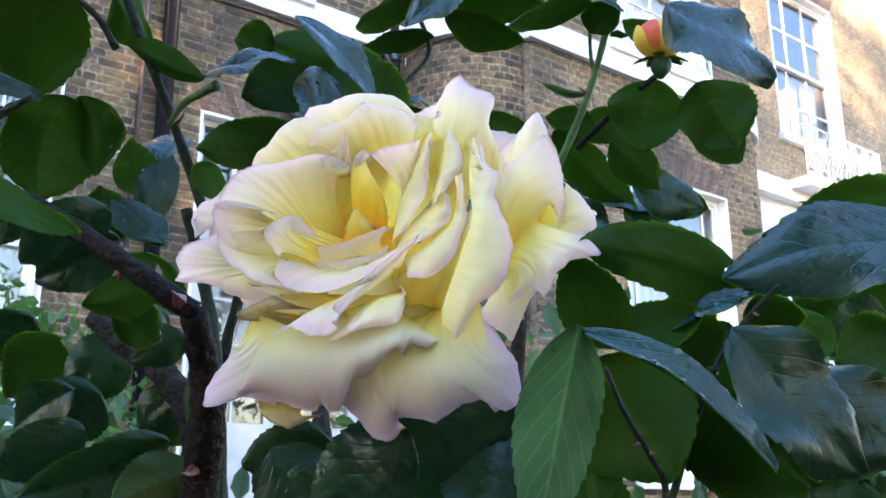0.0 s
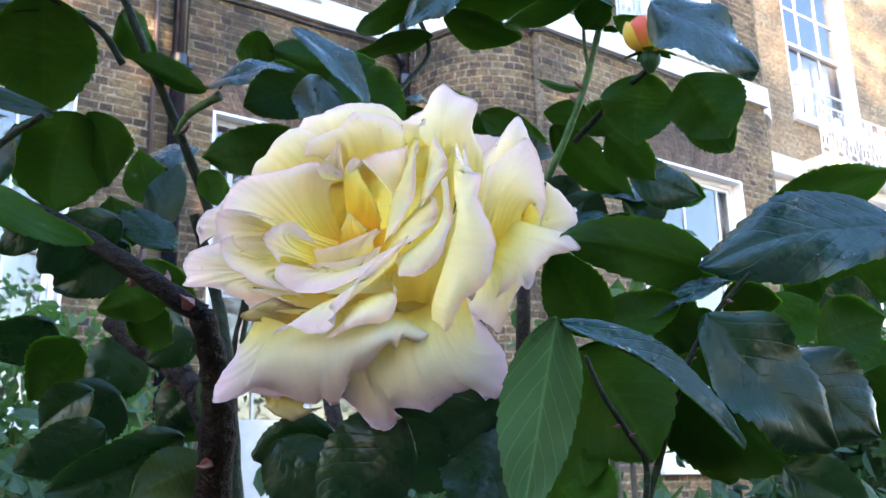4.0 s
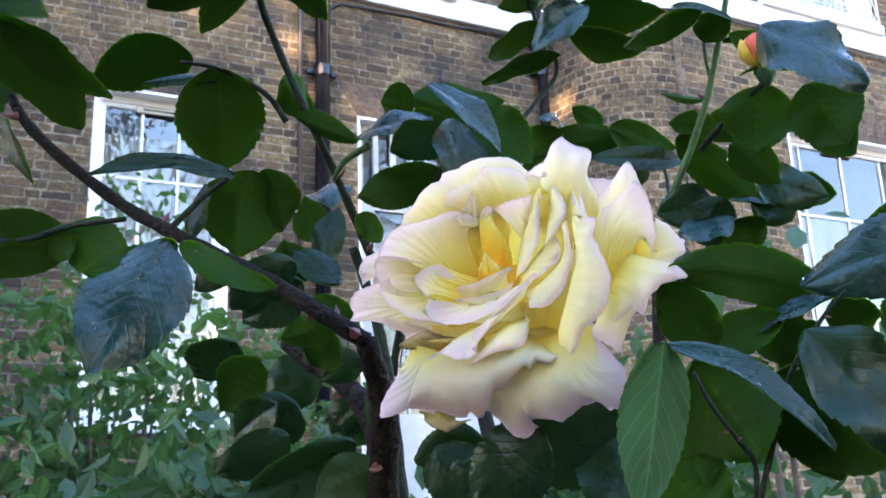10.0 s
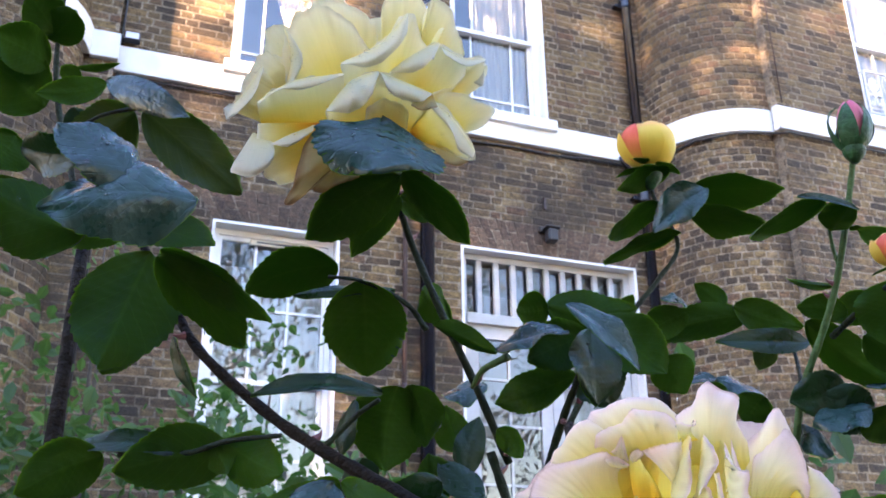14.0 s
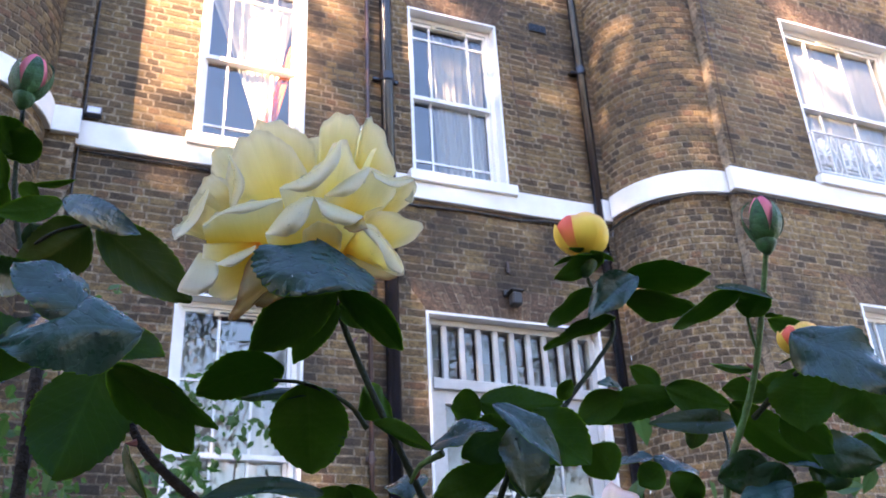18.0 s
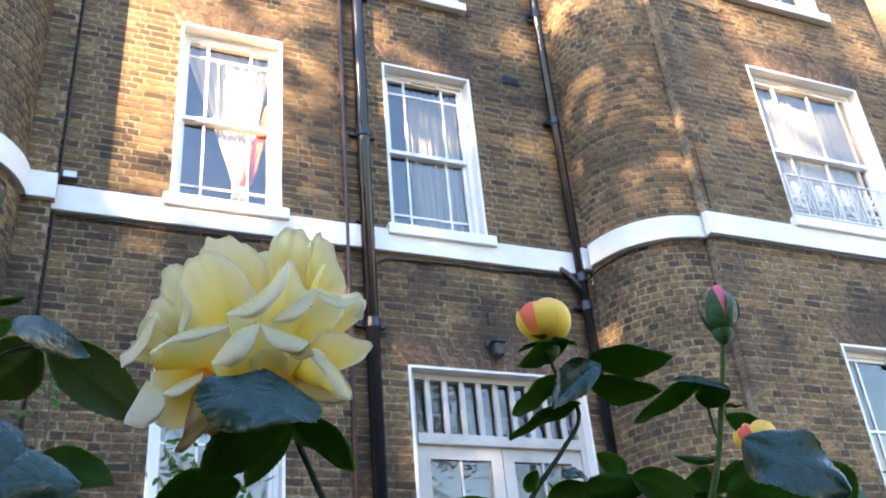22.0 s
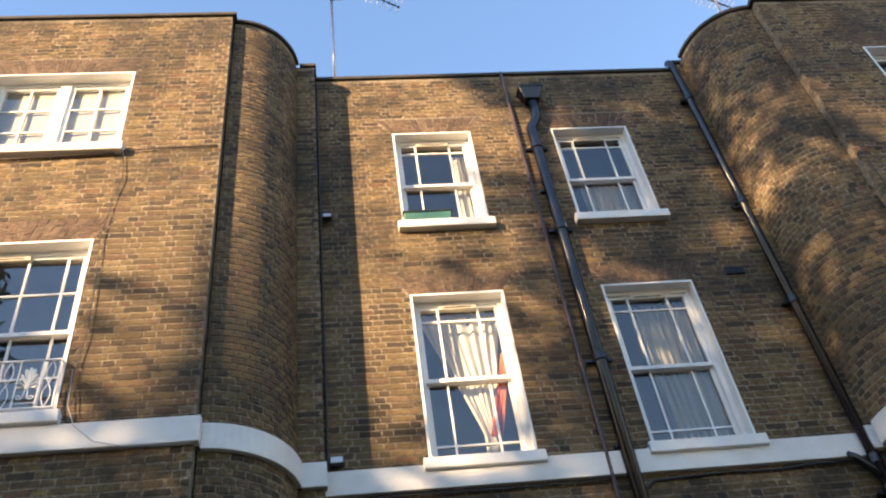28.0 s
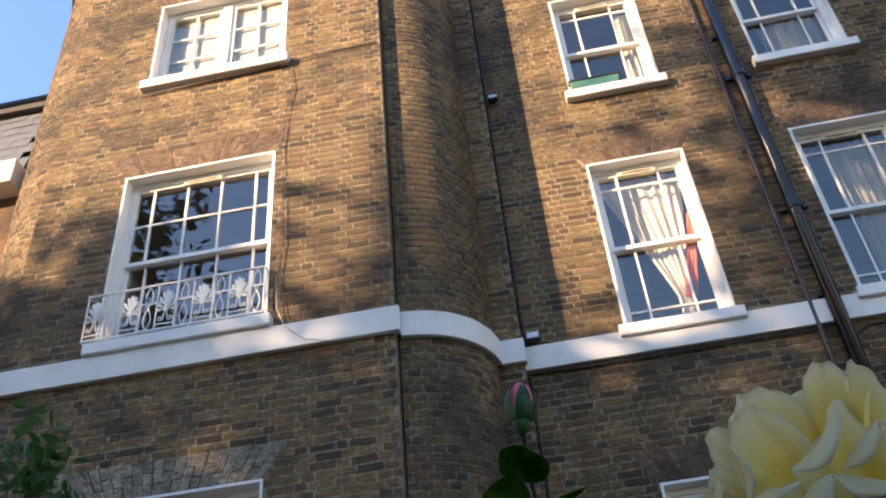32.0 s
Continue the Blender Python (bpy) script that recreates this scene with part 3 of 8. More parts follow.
part("hopper_rim", boxes((2.375, 2.715, 6.79, 6.99, 11.55, 11.585), bev=0.006), BLACKPIPE, rw)
for z, x in ((6.0, 2.37), (9.6, 2.36)):
    part("wall_clip", boxes((x - 0.03, x + 0.05, 6.95, 6.998, z - 0.02, z + 0.02), bev=0.004), BLACKPIPE, rw)
pipe_thing("waste_pipe", "thin brown painted pipe on the wall", 2.245, 6.962, 0.0, 12.13, 0.021, BROWNPIPE, (3.2, 7.5, 9.8, 11.4))
sp = pipe_thing("soil_pipe", "black cast iron soil pipe on the wall", 4.69, 6.90, 0.0, 12.05, 0.05, BLACKPIPE, (5.30, 5.62, 7.6, 9.2, 11.3), top=[(4.675, 6.9, 12.14), (4.66, 6.94, 12.2)])
bm = bmesh.new()
tube(bm, [(4.69, 6.9, 5.42), (4.62, 6.89, 5.52), (4.50, 6.88, 5.64), (4.44, 6.88, 5.70)], [0.042, 0.042, 0.04, 0.02], 12)
part("branch", bm, BLACKPIPE, sp, "capped black branch", smooth=True)
bm = bmesh.new()
for dx in (-0.1, 0.1):
    tube(bm, [(4.69, 6.93, 9.13), (4.69 + dx, 6.95, 9.15), (4.69 + dx * 1.2, 6.95, 9.2)], [0.02, 0.014, 0.006], 8)
part("ear", bm, BLACKPIPE, sp)


def cable(name, label, pts, r, mat, cat="cable"):
    bm = bmesh.new()
    tube(bm, pts, r, 6)
    return tagged(new(name, mesh_of(name, bm, mat, True)), label, cat)


# this first one is no wire: a black strip drawn for the corner's shade
cable("cable", "thin black strip for the shade line in the wall corner", [(-0.285, 6.985, 0.0), (-0.28, 6.985, 6.0), (-0.285, 6.985, 9.3), (-0.29, 6.985, 12.0)], 0.011, DARK)
cable("cable", "thin black cable under the white band", [(2.50, 6.985, 3.0), (2.50, 6.985, 5.45), (2.53, 6.98, 5.56), (2.62, 6.98, 5.63), (3.3, 6.98, 5.655), (3.8, 6.975, 5.64), (4.1, 6.97, 5.665), (4.62, 6.97, 5.66)], 0.012, DARK)
cable("cable", "thin black cable under the white band", [(4.75, 6.85, 5.6), (4.78, 6.66, 5.64), (4.93, 6.33, 5.675), (5.2, 6.06, 5.67), (5.58, 5.93, 5.67), (5.66, 5.88, 5.665), (6.4, 5.885, 5.66), (8.6, 5.885, 5.66)], 0.010, DARK)
cable("cable", "thin black cable under the white band", [(-0.27, 6.975, 5.66), (0.5, 6.975, 5.665), (1.4, 6.975, 5.66), (2.2, 6.975, 5.665)], 0.009, DARK)
cable("cable", "thin grey wire hanging beside the window", [(3.80, 6.985, 10.9), (3.82, 6.985, 9.1), (3.83, 6.985, 8.2), (3.88, 6.985, 7.3), (3.96, 6.985, 6.2), (4.03, 6.97, 5.97)], 0.003, BROWNPIPE)
cable("cable", "brown wire clipped to the sunlit brick", [(-3.95, 6.005, 9.34), (-3.2, 6.0, 9.36), (-2.40, 6.0, 9.38), (-2.34, 6.005, 9.50), (-2.30, 6.005, 9.43), (-1.9, 6.01, 9.46), (-1.33, 6.01, 9.47)], 0.008, BROWNPIPE)
cable("cable", "thin dark wire down the brick wall", [(-2.30, 6.005, 9.43), (-2.25, 6.0, 9.0), (-2.31, 6.0, 8.6), (-2.34, 6.0, 8.1), (-2.30, 6.0, 7.5), (-2.28, 6.0, 6.9), (-2.33, 6.0, 6.3), (-2.30, 5.97, 5.97)], 0.0045, DARK)
cable("cable", "pale wire looping over the white band", [(-2.33, 5.99, 6.5), (-2.30, 5.965, 6.1), (-2.22, 5.955, 5.9), (-2.05, 5.955, 5.74), (-1.8, 5.965, 5.68), (-1.33, 5.97, 5.67)], 0.004, STEEL)
cable("cable", "dark wire across the bay wall", [(5.66, 5.895, 8.9), (6.2, 5.9, 8.87), (6.5, 5.9, 8.83), (6.62, 5.9, 8.95)], 0.008, DARK)
cable("cable", "thin dark wire down the bay wall", [(5.66, 5.9, 8.9), (5.655, 5.9, 6.0)], 0.006, BROWNPIPE)

for x, z in ((4.26, 8.165),):
    v = thing("air_brick", "dark slotted air brick in the wall", "vent", (x, 6.99, z))
    part("grille", boxes((x - 0.11, x + 0.11, 6.985, 7.03, z - 0.055, z + 0.055), bev=0.004), DARK, v)
    for k in range(4):
        part("slat", boxes((x - 0.1, x + 0.1, 6.976, 6.986, z - 0.045 + k * 0.026, z - 0.032 + k * 0.026)), BLACKPIPE, v)


def wall_light(x, z, s=0.05):
    t = thing("floodlight", "small dark box light on the wall", "light", (x, 6.95, z))
    part("housing", boxes((x - s * 1.1, x + s * 1.1, 6.90, 6.97, z - s * 0.7, z + s * 0.7), bev=0.008), DARK, t)
    part("bracket", boxes((x - 0.015, x + 0.015, 6.965, 6.999, z - 0.015, z + 0.015)), DARK, t)
    part("lens", boxes((x - s * 0.9, x + s * 0.9, 6.894, 6.902, z - s * 0.5, z + s * 0.5), bev=0.002), STEEL, t)


wall_light(-0.21, 9.27)
wall_light(-0.20, 6.03, 0.06)
ln = thing("wall_lantern", "dark lantern over the garden door", "lantern", (3.65, 6.9, 4.78))
part("back_plate", boxes((3.56, 3.74, 6.965, 6.995, 4.80, 4.86), bev=0.005), DARK, ln)
part("body", boxes((3.60, 3.70, 6.86, 6.965, 4.68, 4.81), bev=0.015), DARK, ln)
part("cap", boxes((3.58, 3.72, 6.85, 6.975, 4.81, 4.835), bev=0.01), DARK, ln)
hk = thing("wall_hook", "small rusty iron hook in the brick", "hook", (3.63, 6.98, 5.1))
part("bar", boxes((3.62, 3.645, 6.97, 6.995, 5.04, 5.17), bev=0.004), BROWNPIPE, hk)

# ---- garden door with a barred fanlight ----
dr = thing("door_1", "white painted glazed garden door with a barred fanlight", "door", (3.67, 7.0, 1.2), kind="structure")
a, b, c, d = W_MAIN[5]
reveal(a, b, c, d, MAIN_Y, dr)
part("frame", frame_of(a + 0.024, b - 0.024, 7.10, 7.2, c, d - 0.024, 0.06, 0.06, 0.04), DOORPAINT, dr)
part("transom", boxes((a + 0.08, b - 0.08, 7.08, 7.2, 3.88, 3.98), bev=0.006), DOORPAINT, dr)
for k in range(9):
    x = a + 0.13 + (b - a - 0.26) * (k + 0.5) / 9
    part("fanlight_bar", boxes((x - 0.026, x + 0.026, 7.11, 7.15, 3.98, d - 0.07), bev=0.005), DOORPAINT, dr)
pane(a + 0.08, b - 0.08, 7.165, 3.98, d - 0.08, dr)
for x0, x1 in ((a + 0.085, (a + b) / 2 - 0.004), ((a + b) / 2 + 0.004, b - 0.085)):
    lf = part("door_leaf", frame_of(x0, x1, 7.12, 7.17, c + 0.04, 3.88, 0.11, 0.12, 0.75), DOORPAINT, dr)
    bm = bmesh.new()
    bars(bm, [(x0 + x1) / 2], [c + 1.3, c + 1.8, c + 2.2], x0 + 0.11, x1 - 0.11, 7.13, c + 0.79, 3.76)
    part("glazing_bar", bm, DOORPAINT, lf)
    pane(x0 + 0.1, x1 - 0.1, 7.145, c + 0.78, 3.77, lf)
    part("door_handle", boxes((x1 - 0.06 if x0 < 3.5 else x0 + 0.03, x1 - 0.03 if x0 < 3.5 else x0 + 0.06, 7.08, 7.12, 2.2, 2.34), bev=0.006), STEEL, lf)
room(a, b, c, d, MAIN_Y)


# ---- curtains and blinds, set back behind the glass ----
def curtain(name, label, x0, x1, y, z0, z1, folds, amp, mat, gather=None, cat="curtain"):
    """A hanging cloth with folds; gather: a function of height (0 to 1) that gives the left and right edges."""
    bm = bmesh.new()
    nu, nv = 48, 14
    rows = []
    for j in range(nv + 1):
        f = j / nv
        l, r = gather(f) if gather else (x0, x1)
        rows.append([bm.verts.new((l + (r - l) * i / nu + 0.01 * math.sin(i * 0.7 + f * 3), y + amp * math.sin(folds * 2 * math.pi * i / nu + 0.4 * math.sin(4 * f)) * (0.5 + 0.5 * f) + 0.3 * amp * math.sin(folds * 5.1 * i / nu), z1 + (z0 - z1) * f)) for i in range(nu + 1)])
    for a, b in zip(rows, rows[1:]):
        for i in range(nu):
            bm.faces.new((a[i], a[i + 1], b[i + 1], b[i]))
    return tagged(new(name, mesh_of(name, bm, mat, True)), label, cat)


def lerp(a, b, f):
    return a + (b - a) * f


curtain("curtain", "cream curtain tied back into a knot", 0.7, 1.6, 7.28, 6.02, 8.0, 7, 0.02, NET, lambda f: (lerp(0.68, 1.22, min(1, f / 0.78)), lerp(1.58, 1.36, min(1, f / 0.78))))
curtain("curtain", "orange cloth hanging inside the window", 1.3, 1.6, 7.245, 6.4, 7.4, 3, 0.015, ORANGE, lambda f: (lerp(1.52, 1.28, f), lerp(1.60, 1.40, f)))
curtain("curtain", "cream curtain drawn to one side", 3.1, 3.7, 7.28, 6.02, 7.98, 8, 0.03, CURTAIN, lambda f: (lerp(3.03, 3.10, f), 3.66))
curtain("curtain", "cream curtain at the side of the window", 1.4, 1.62, 7.28, 9.16, 10.7, 3, 0.02, CURTAIN)
curtain("curtain", "pale short curtain in the lower sash", 2.95, 3.68, 7.28, 9.16, 10.0, 8, 0.02, CURTAIN)
curtain("curtain", "white net curtains across the window", 6.76, 8.33, 6.20, 6.07, 8.08, 14, 0.018, NET)
curtain("blind", "pale blind drawn behind the casements", -3.9, -2.4, 6.225, 9.55, 10.9, 5, 0.004, NET, cat="blind")
curtain("curtain", "white net curtain in the ground floor window", 0.65, 1.63, 7.37, 1.97, 4.25, 9, 0.02, NET)
curtain("curtain", "white net curtain in the ground floor window", 6.86, 8.5, 6.30, 1.65, 3.9, 12, 0.02, NET)
for x, z in ((1.46, 6.06),):
    oc = thing("ornament", "small white ornament on the window ledge", "ornament", (x, 7.3, z))
    bm = bmesh.new()
    bmesh.ops.create_icosphere(bm, subdivisions=2, radius=0.06, matrix=Matrix.Translation((x, 7.31, z + 0.07)))
    for v in bm.verts:
        v.co += Vector((0.02, 0, 0.012)) * noise.noise(v.co * 18)
    part("body", bm, WHITE, oc, smooth=True)

pl = thing("planter", "green plastic planter box on the window sill", "planter", (0.93, 6.95, 9.15))
bm = boxes((0.68, 1.20, 6.925, 7.06, 9.152, 9.285), bev=0.008)
for v in bm.verts:
    if v.co.z > 9.2:
        v.co.x = 0.94 + (v.co.x - 0.94) * 1.06
part("box", bm, PLANTER, pl)
part("rim", boxes((0.65, 1.23, 6.912, 7.07, 9.283, 9.306), bev=0.005), DARK, pl, "black rim")


# ---- low iron balcony railings ----
def railing(x0, x1, y, z0, z1, label, n):
    t = thing("balcony_railing", label, "railing", (x0, y, z0), group="window railings")
    part("top_rail", boxes((x0, x1, y - 0.012, y + 0.012, z1 - 0.014, z1)), WHITE, t)
    part("bottom_rail", boxes((x0, x1, y - 0.012, y + 0.012, z0 + 0.02, z0 + 0.034)), WHITE, t)
    for x in (x0, x1):
        part("side_bar", boxes((x - 0.006, x + 0.006, y + 0.013, y + 0.13, z1 - 0.012, z1 - 0.002)), WHITE, t)
        part("side_bar", boxes((x - 0.006, x + 0.006, y + 0.013, y + 0.13, z0 + 0.022, z0 + 0.032)), WHITE, t)
    p = (x1 - x0) / n
    h0, h1 = z0 + 0.034, z1 - 0.014
    for i in range(n):
        for fx in (0.02, 0.56) + ((0.98,) if i == n - 1 else ()):
            x = x0 + p * (i + fx)
            part("upright", boxes((x - 0.006, x + 0.006, y - 0.006, y + 0.006, h0, h1)), WHITE, t)
        cx, H = x0 + p * (i + 0.29), h1 - h0
        c0 = Vector((cx, y, h0 + H * 0.44))
        shell = part("shell", boxes((cx - 0.016, cx + 0.016, y - 0.01, y + 0.01, c0.z - 0.03, c0.z + 0.012), bev=0.004), WHITE, t, "cast shell ornament")
        for k in range(9):
            a = radians(-100 + 25 * k)
            tip = c0 + Vector((math.sin(a) * p * 0.245, 0, math.cos(a) * H * 0.42 if k not in (0, 8) else -H * 0.01))
            bm = bmesh.new()
            tube(bm, [c0, c0.lerp(tip, 0.5), c0.lerp(tip, 0.85), tip], [0.005, 0.009, 0.0165, 0.012], 6)
            part("shell_rib", bm, WHITE, shell)
        part("cross_bar", boxes((x0 + p * (i + 0.02) + 0.006, x0 + p * (i + 0.56) - 0.006, y - 0.005, y + 0.005, h0 + H * 0.09, h0 + H * 0.09 + 0.01)), WHITE, t)
        for q in (-1, 1):
            bm = bmesh.new()
            sx, sz, sr = cx + q * p * 0.14, h0 + H * 0.23, p * 0.085
            tube(bm, [(cx + q * 0.01, y, h0 + H * 0.40)] + [(sx - q * sr * (1 - k / 15) * math.cos(k * 0.6), y, sz - sr * (1 - k / 15) * math.sin(k * 0.6)) for k in range(13)], 0.0065, 6)
            part("scroll", bm, WHITE, t)
        bx = x0 + p * (i + 0.78)
        for q in (-1, 1):
            bm = bmesh.new()
            tube(bm, [(bx + q * p * 0.1 * math.sin(math.pi * 2 * f) * (1 if f < 0.5 else -1), y, h0 + H * f) for f in [k / 16 for k in range(17)]], 0.005, 6)
            part("twisted_bar", bm, WHITE, t)


railing(-4.08, -2.42, 5.97, 6.08, 6.60, "white cast iron railing with shell ornaments", 5)
railing(6.72, 8.40, 5.86, 6.06, 6.58, "white cast iron railing with shell ornaments", 5)


# ---- aerials on the roofs ----
def yagi(foot, a, b, n, reach, label, at=0.3, r=0.006, hoop=False, grid=0):
    """A television aerial: a mast from the roof and a boom from a to b with cross rods, and a rear grid."""
    foot, a, b = Vector(foot), Vector(a), Vector(b)
    t = thing("tv_aerial", label, "aerial", foot, group="roof aerials")
    hold = a.lerp(b, at)
    bm = bmesh.new()
    tube(bm, [foot, hold + Vector((0, 0, 0.08))], 0.022, 10)
    part("mast", bm, STEEL, t, "pinkish grey pole", smooth=True)
    bm = bmesh.new()
    tube(bm, [a, b], r * 1.7, 8)
    part("boom", bm, DARK, t, smooth=True)
    d = (b - a).normalized()
    e = d.cross(Vector((0.1, 0.75, 0.65))).normalized()
    for k in range(n):
        p = a.lerp(b, 0.1 + 0.9 * k / (n - 1))
        bm = bmesh.new()
        tube(bm, [p - e * reach * (0.5 - 0.01 * k), p + e * reach * (0.5 - 0.01 * k)], r * 0.75, 6)
        part("rod", bm, STEEL, t)
        part("rod_clip", boxes((p.x - 0.014, p.x + 0.014, p.y - 0.014, p.y + 0.014, p.z - 0.02, p.z + 0.02), bev=0.004), DARK, t)
    for k in range(grid):
        p = a + d * (0.02 + 0.06 * k)
        bm = bmesh.new()
        tube(bm, [p - e * reach * 1.1, p + e * reach * 1.1], r * 0.7, 6)
        part("reflector_rod", bm, STEEL, t)
    if hoop:
        for c, rad in ((hold - Vector((0.08, 0.05, 0.25)), 0.24), (hold - Vector((-0.1, 0.05, 0.75)), 0.10)):
            bm = bmesh.new()
            tube(bm, [c + Vector((rad * math.sin(x * 0.28), 0.3 * rad * math.cos(x * 0.28), rad * math.cos(x * 0.28))) for x in range(20)], 0.011, 7)
            part("radio_loop", bm, STEEL, t, smooth=True)
            part("junction_box", boxes((c.x - rad - 0.03, c.x - rad + 0.05, c.y - 0.03, c.y + 0.03, c.z - 0.03, c.z + 0.04), bev=0.008), DARK, t)


yagi((-0.04, 7.25, 12.1), (-0.02, 7.25, 15.42), (1.02, 7.25, 14.45), 14, 0.30, "tall pink-grey television aerial on the parapet", 0.0, hoop=True)
yagi((7.0, 8.2, 11.79), (6.64, 8.2, 16.42), (7.22, 8.2, 15.87), 9, 0.34, "television aerial behind the parapet", 0.62, 0.008)
yagi((9.15, 8.2, 11.79), (9.05, 8.2, 18.34), (9.46, 8.2, 16.95), 10, 0.34, "television aerial with a rear grid behind the parapet", 0.62, 0.009, grid=5)
# flat roofs behind the parapets
for x0, x1, z in ((-5.5, -0.32, 11.9), (-0.3, 4.7, 11.8), (4.72, 9.9, 11.8)):
    tagged(new("roof", mesh_of("roof", boxes((x0, x1, 7.36, 13, z - 0.2, z)), LEAD)), "dark flat roof behind the parapet", "roof", kind="structure")

# ---- neighbouring houses ----
NX = 9.95
W_NEXT = [(11.85, 13.25, 13.62, 15.3), (11.9, 13.3, 10.4, 12.5), (11.6, 13.4, 6.6, 9.2)]
build_wall("wall_next_house", "pale yellow stock brick front of the taller house", flat(NX, MAIN_Y), 8.0, 16.38, shifted(W_NEXT, NX), 11, None, arches_over(W_NEXT, NX), mat=YELLOW, z0=5.6)
tagged(new("wall_flank", mesh_of("wall_flank", boxes((NX - 0.02, NX + 0.28, 7.01, 14, 0, 16.38)), CREAM)), "cream rendered flank of the taller house", "wall", kind="structure")
ribbon("coping", "dark brown coping of the taller house", flat(NX - 0.05, MAIN_Y), 8.1, 16.38, 16.46, -0.3, 0.06, LEAD, 2.0)
tagged(new("coping_flank", mesh_of("coping_flank", boxes((NX - 0.09, NX + 0.3, 7.301, 14, 16.38, 16.46)), LEAD)), "dark brown coping of the taller house", "trim", kind="structure")
for a, b, c, d in W_NEXT:
    sash_window(a, b, c, d, MAIN_Y, (0.33, 0.67), (0.5,), (0.5,), "white sash window in pale brick")
tagged(new("wall_stucco", mesh_of("wall_stucco", boxes((NX + 0.01, 18, 6.93, 7.3, 0, 5.6)), STUCCO)), "white stucco ground floor of the taller house", "wall", kind="structure")
ribbon("stucco_cornice", "white moulded cornice", flat(NX, 6.93), 8.0, 5.45, 5.72, -0.05, 0.16, STUCCO, 2.0)
railing(11.5, 13.6, 6.6, 5.75, 6.6, "dark iron balcony railing on the next house", 6)
tagged(new("balcony_slab", mesh_of("balcony_slab", boxes((11.3, 13.8, 6.45, 6.93, 5.6, 5.74), bev=0.02), STUCCO)), "white balcony slab", "balcony", kind="structure")

LXE = -5.66
tagged(new("wall_lower_house", mesh_of("wall_lower_house", boxes((-14, LXE, 6.72, 7.1, 0, 8.9)), STOCK)), "stock brick wall of the lower house", "wall", kind="structure")
tagged(new("fascia", mesh_of("fascia", boxes((-14, LXE, 6.45, 6.8, 8.9, 9.25), bev=0.01), STUCCO)), "white painted cornice under the slates", "trim", kind="structure")
rf = tagged(new("roof_slates", mesh_of("roof_slates", boxes((-14, LXE, 6.95, 7.4, 9.25, 10.6)), SLATE)), "grey slate mansard roof", "roof", kind="structure")
sl = bpy.data.meshes.new("slate")
bm = boxes((-0.122, 0.122, -0.006, 0.006, -0.11, 0.11))
bm.to_mesh(sl)
bm.free()
sl.materials.append(SLATE)
rng = random.Random(21)
for r in range(8):
    for k in range(11):
        ob = new("slate", sl)
        z = 9.30 + r * 0.165
        ob.matrix_world = pose(LXE - 0.12 - k * 0.25 - (r % 2) * 0.125, 6.62 + (z - 9.25) * 0.22 + rng.uniform(-0.003, 0.003), z + 0.06, -14, 0, rng.uniform(-1, 1))
        ob.parent = rf
bm = bmesh.new()
tube(bm, [(-14, 6.86, 10.72), (LXE + 0.05, 6.86, 10.72)], 0.075, 12)
tagged(new("gutter", mesh_of("gutter", bm, BLACKPIPE, True)), "black gutter over the slates", "gutter", kind="structure")
tagged(new("eaves", mesh_of("eaves", boxes((-14, LXE, 6.80, 7.5, 10.55, 10.64)), LEAD)), "dark eaves board", "trim", kind="structure")

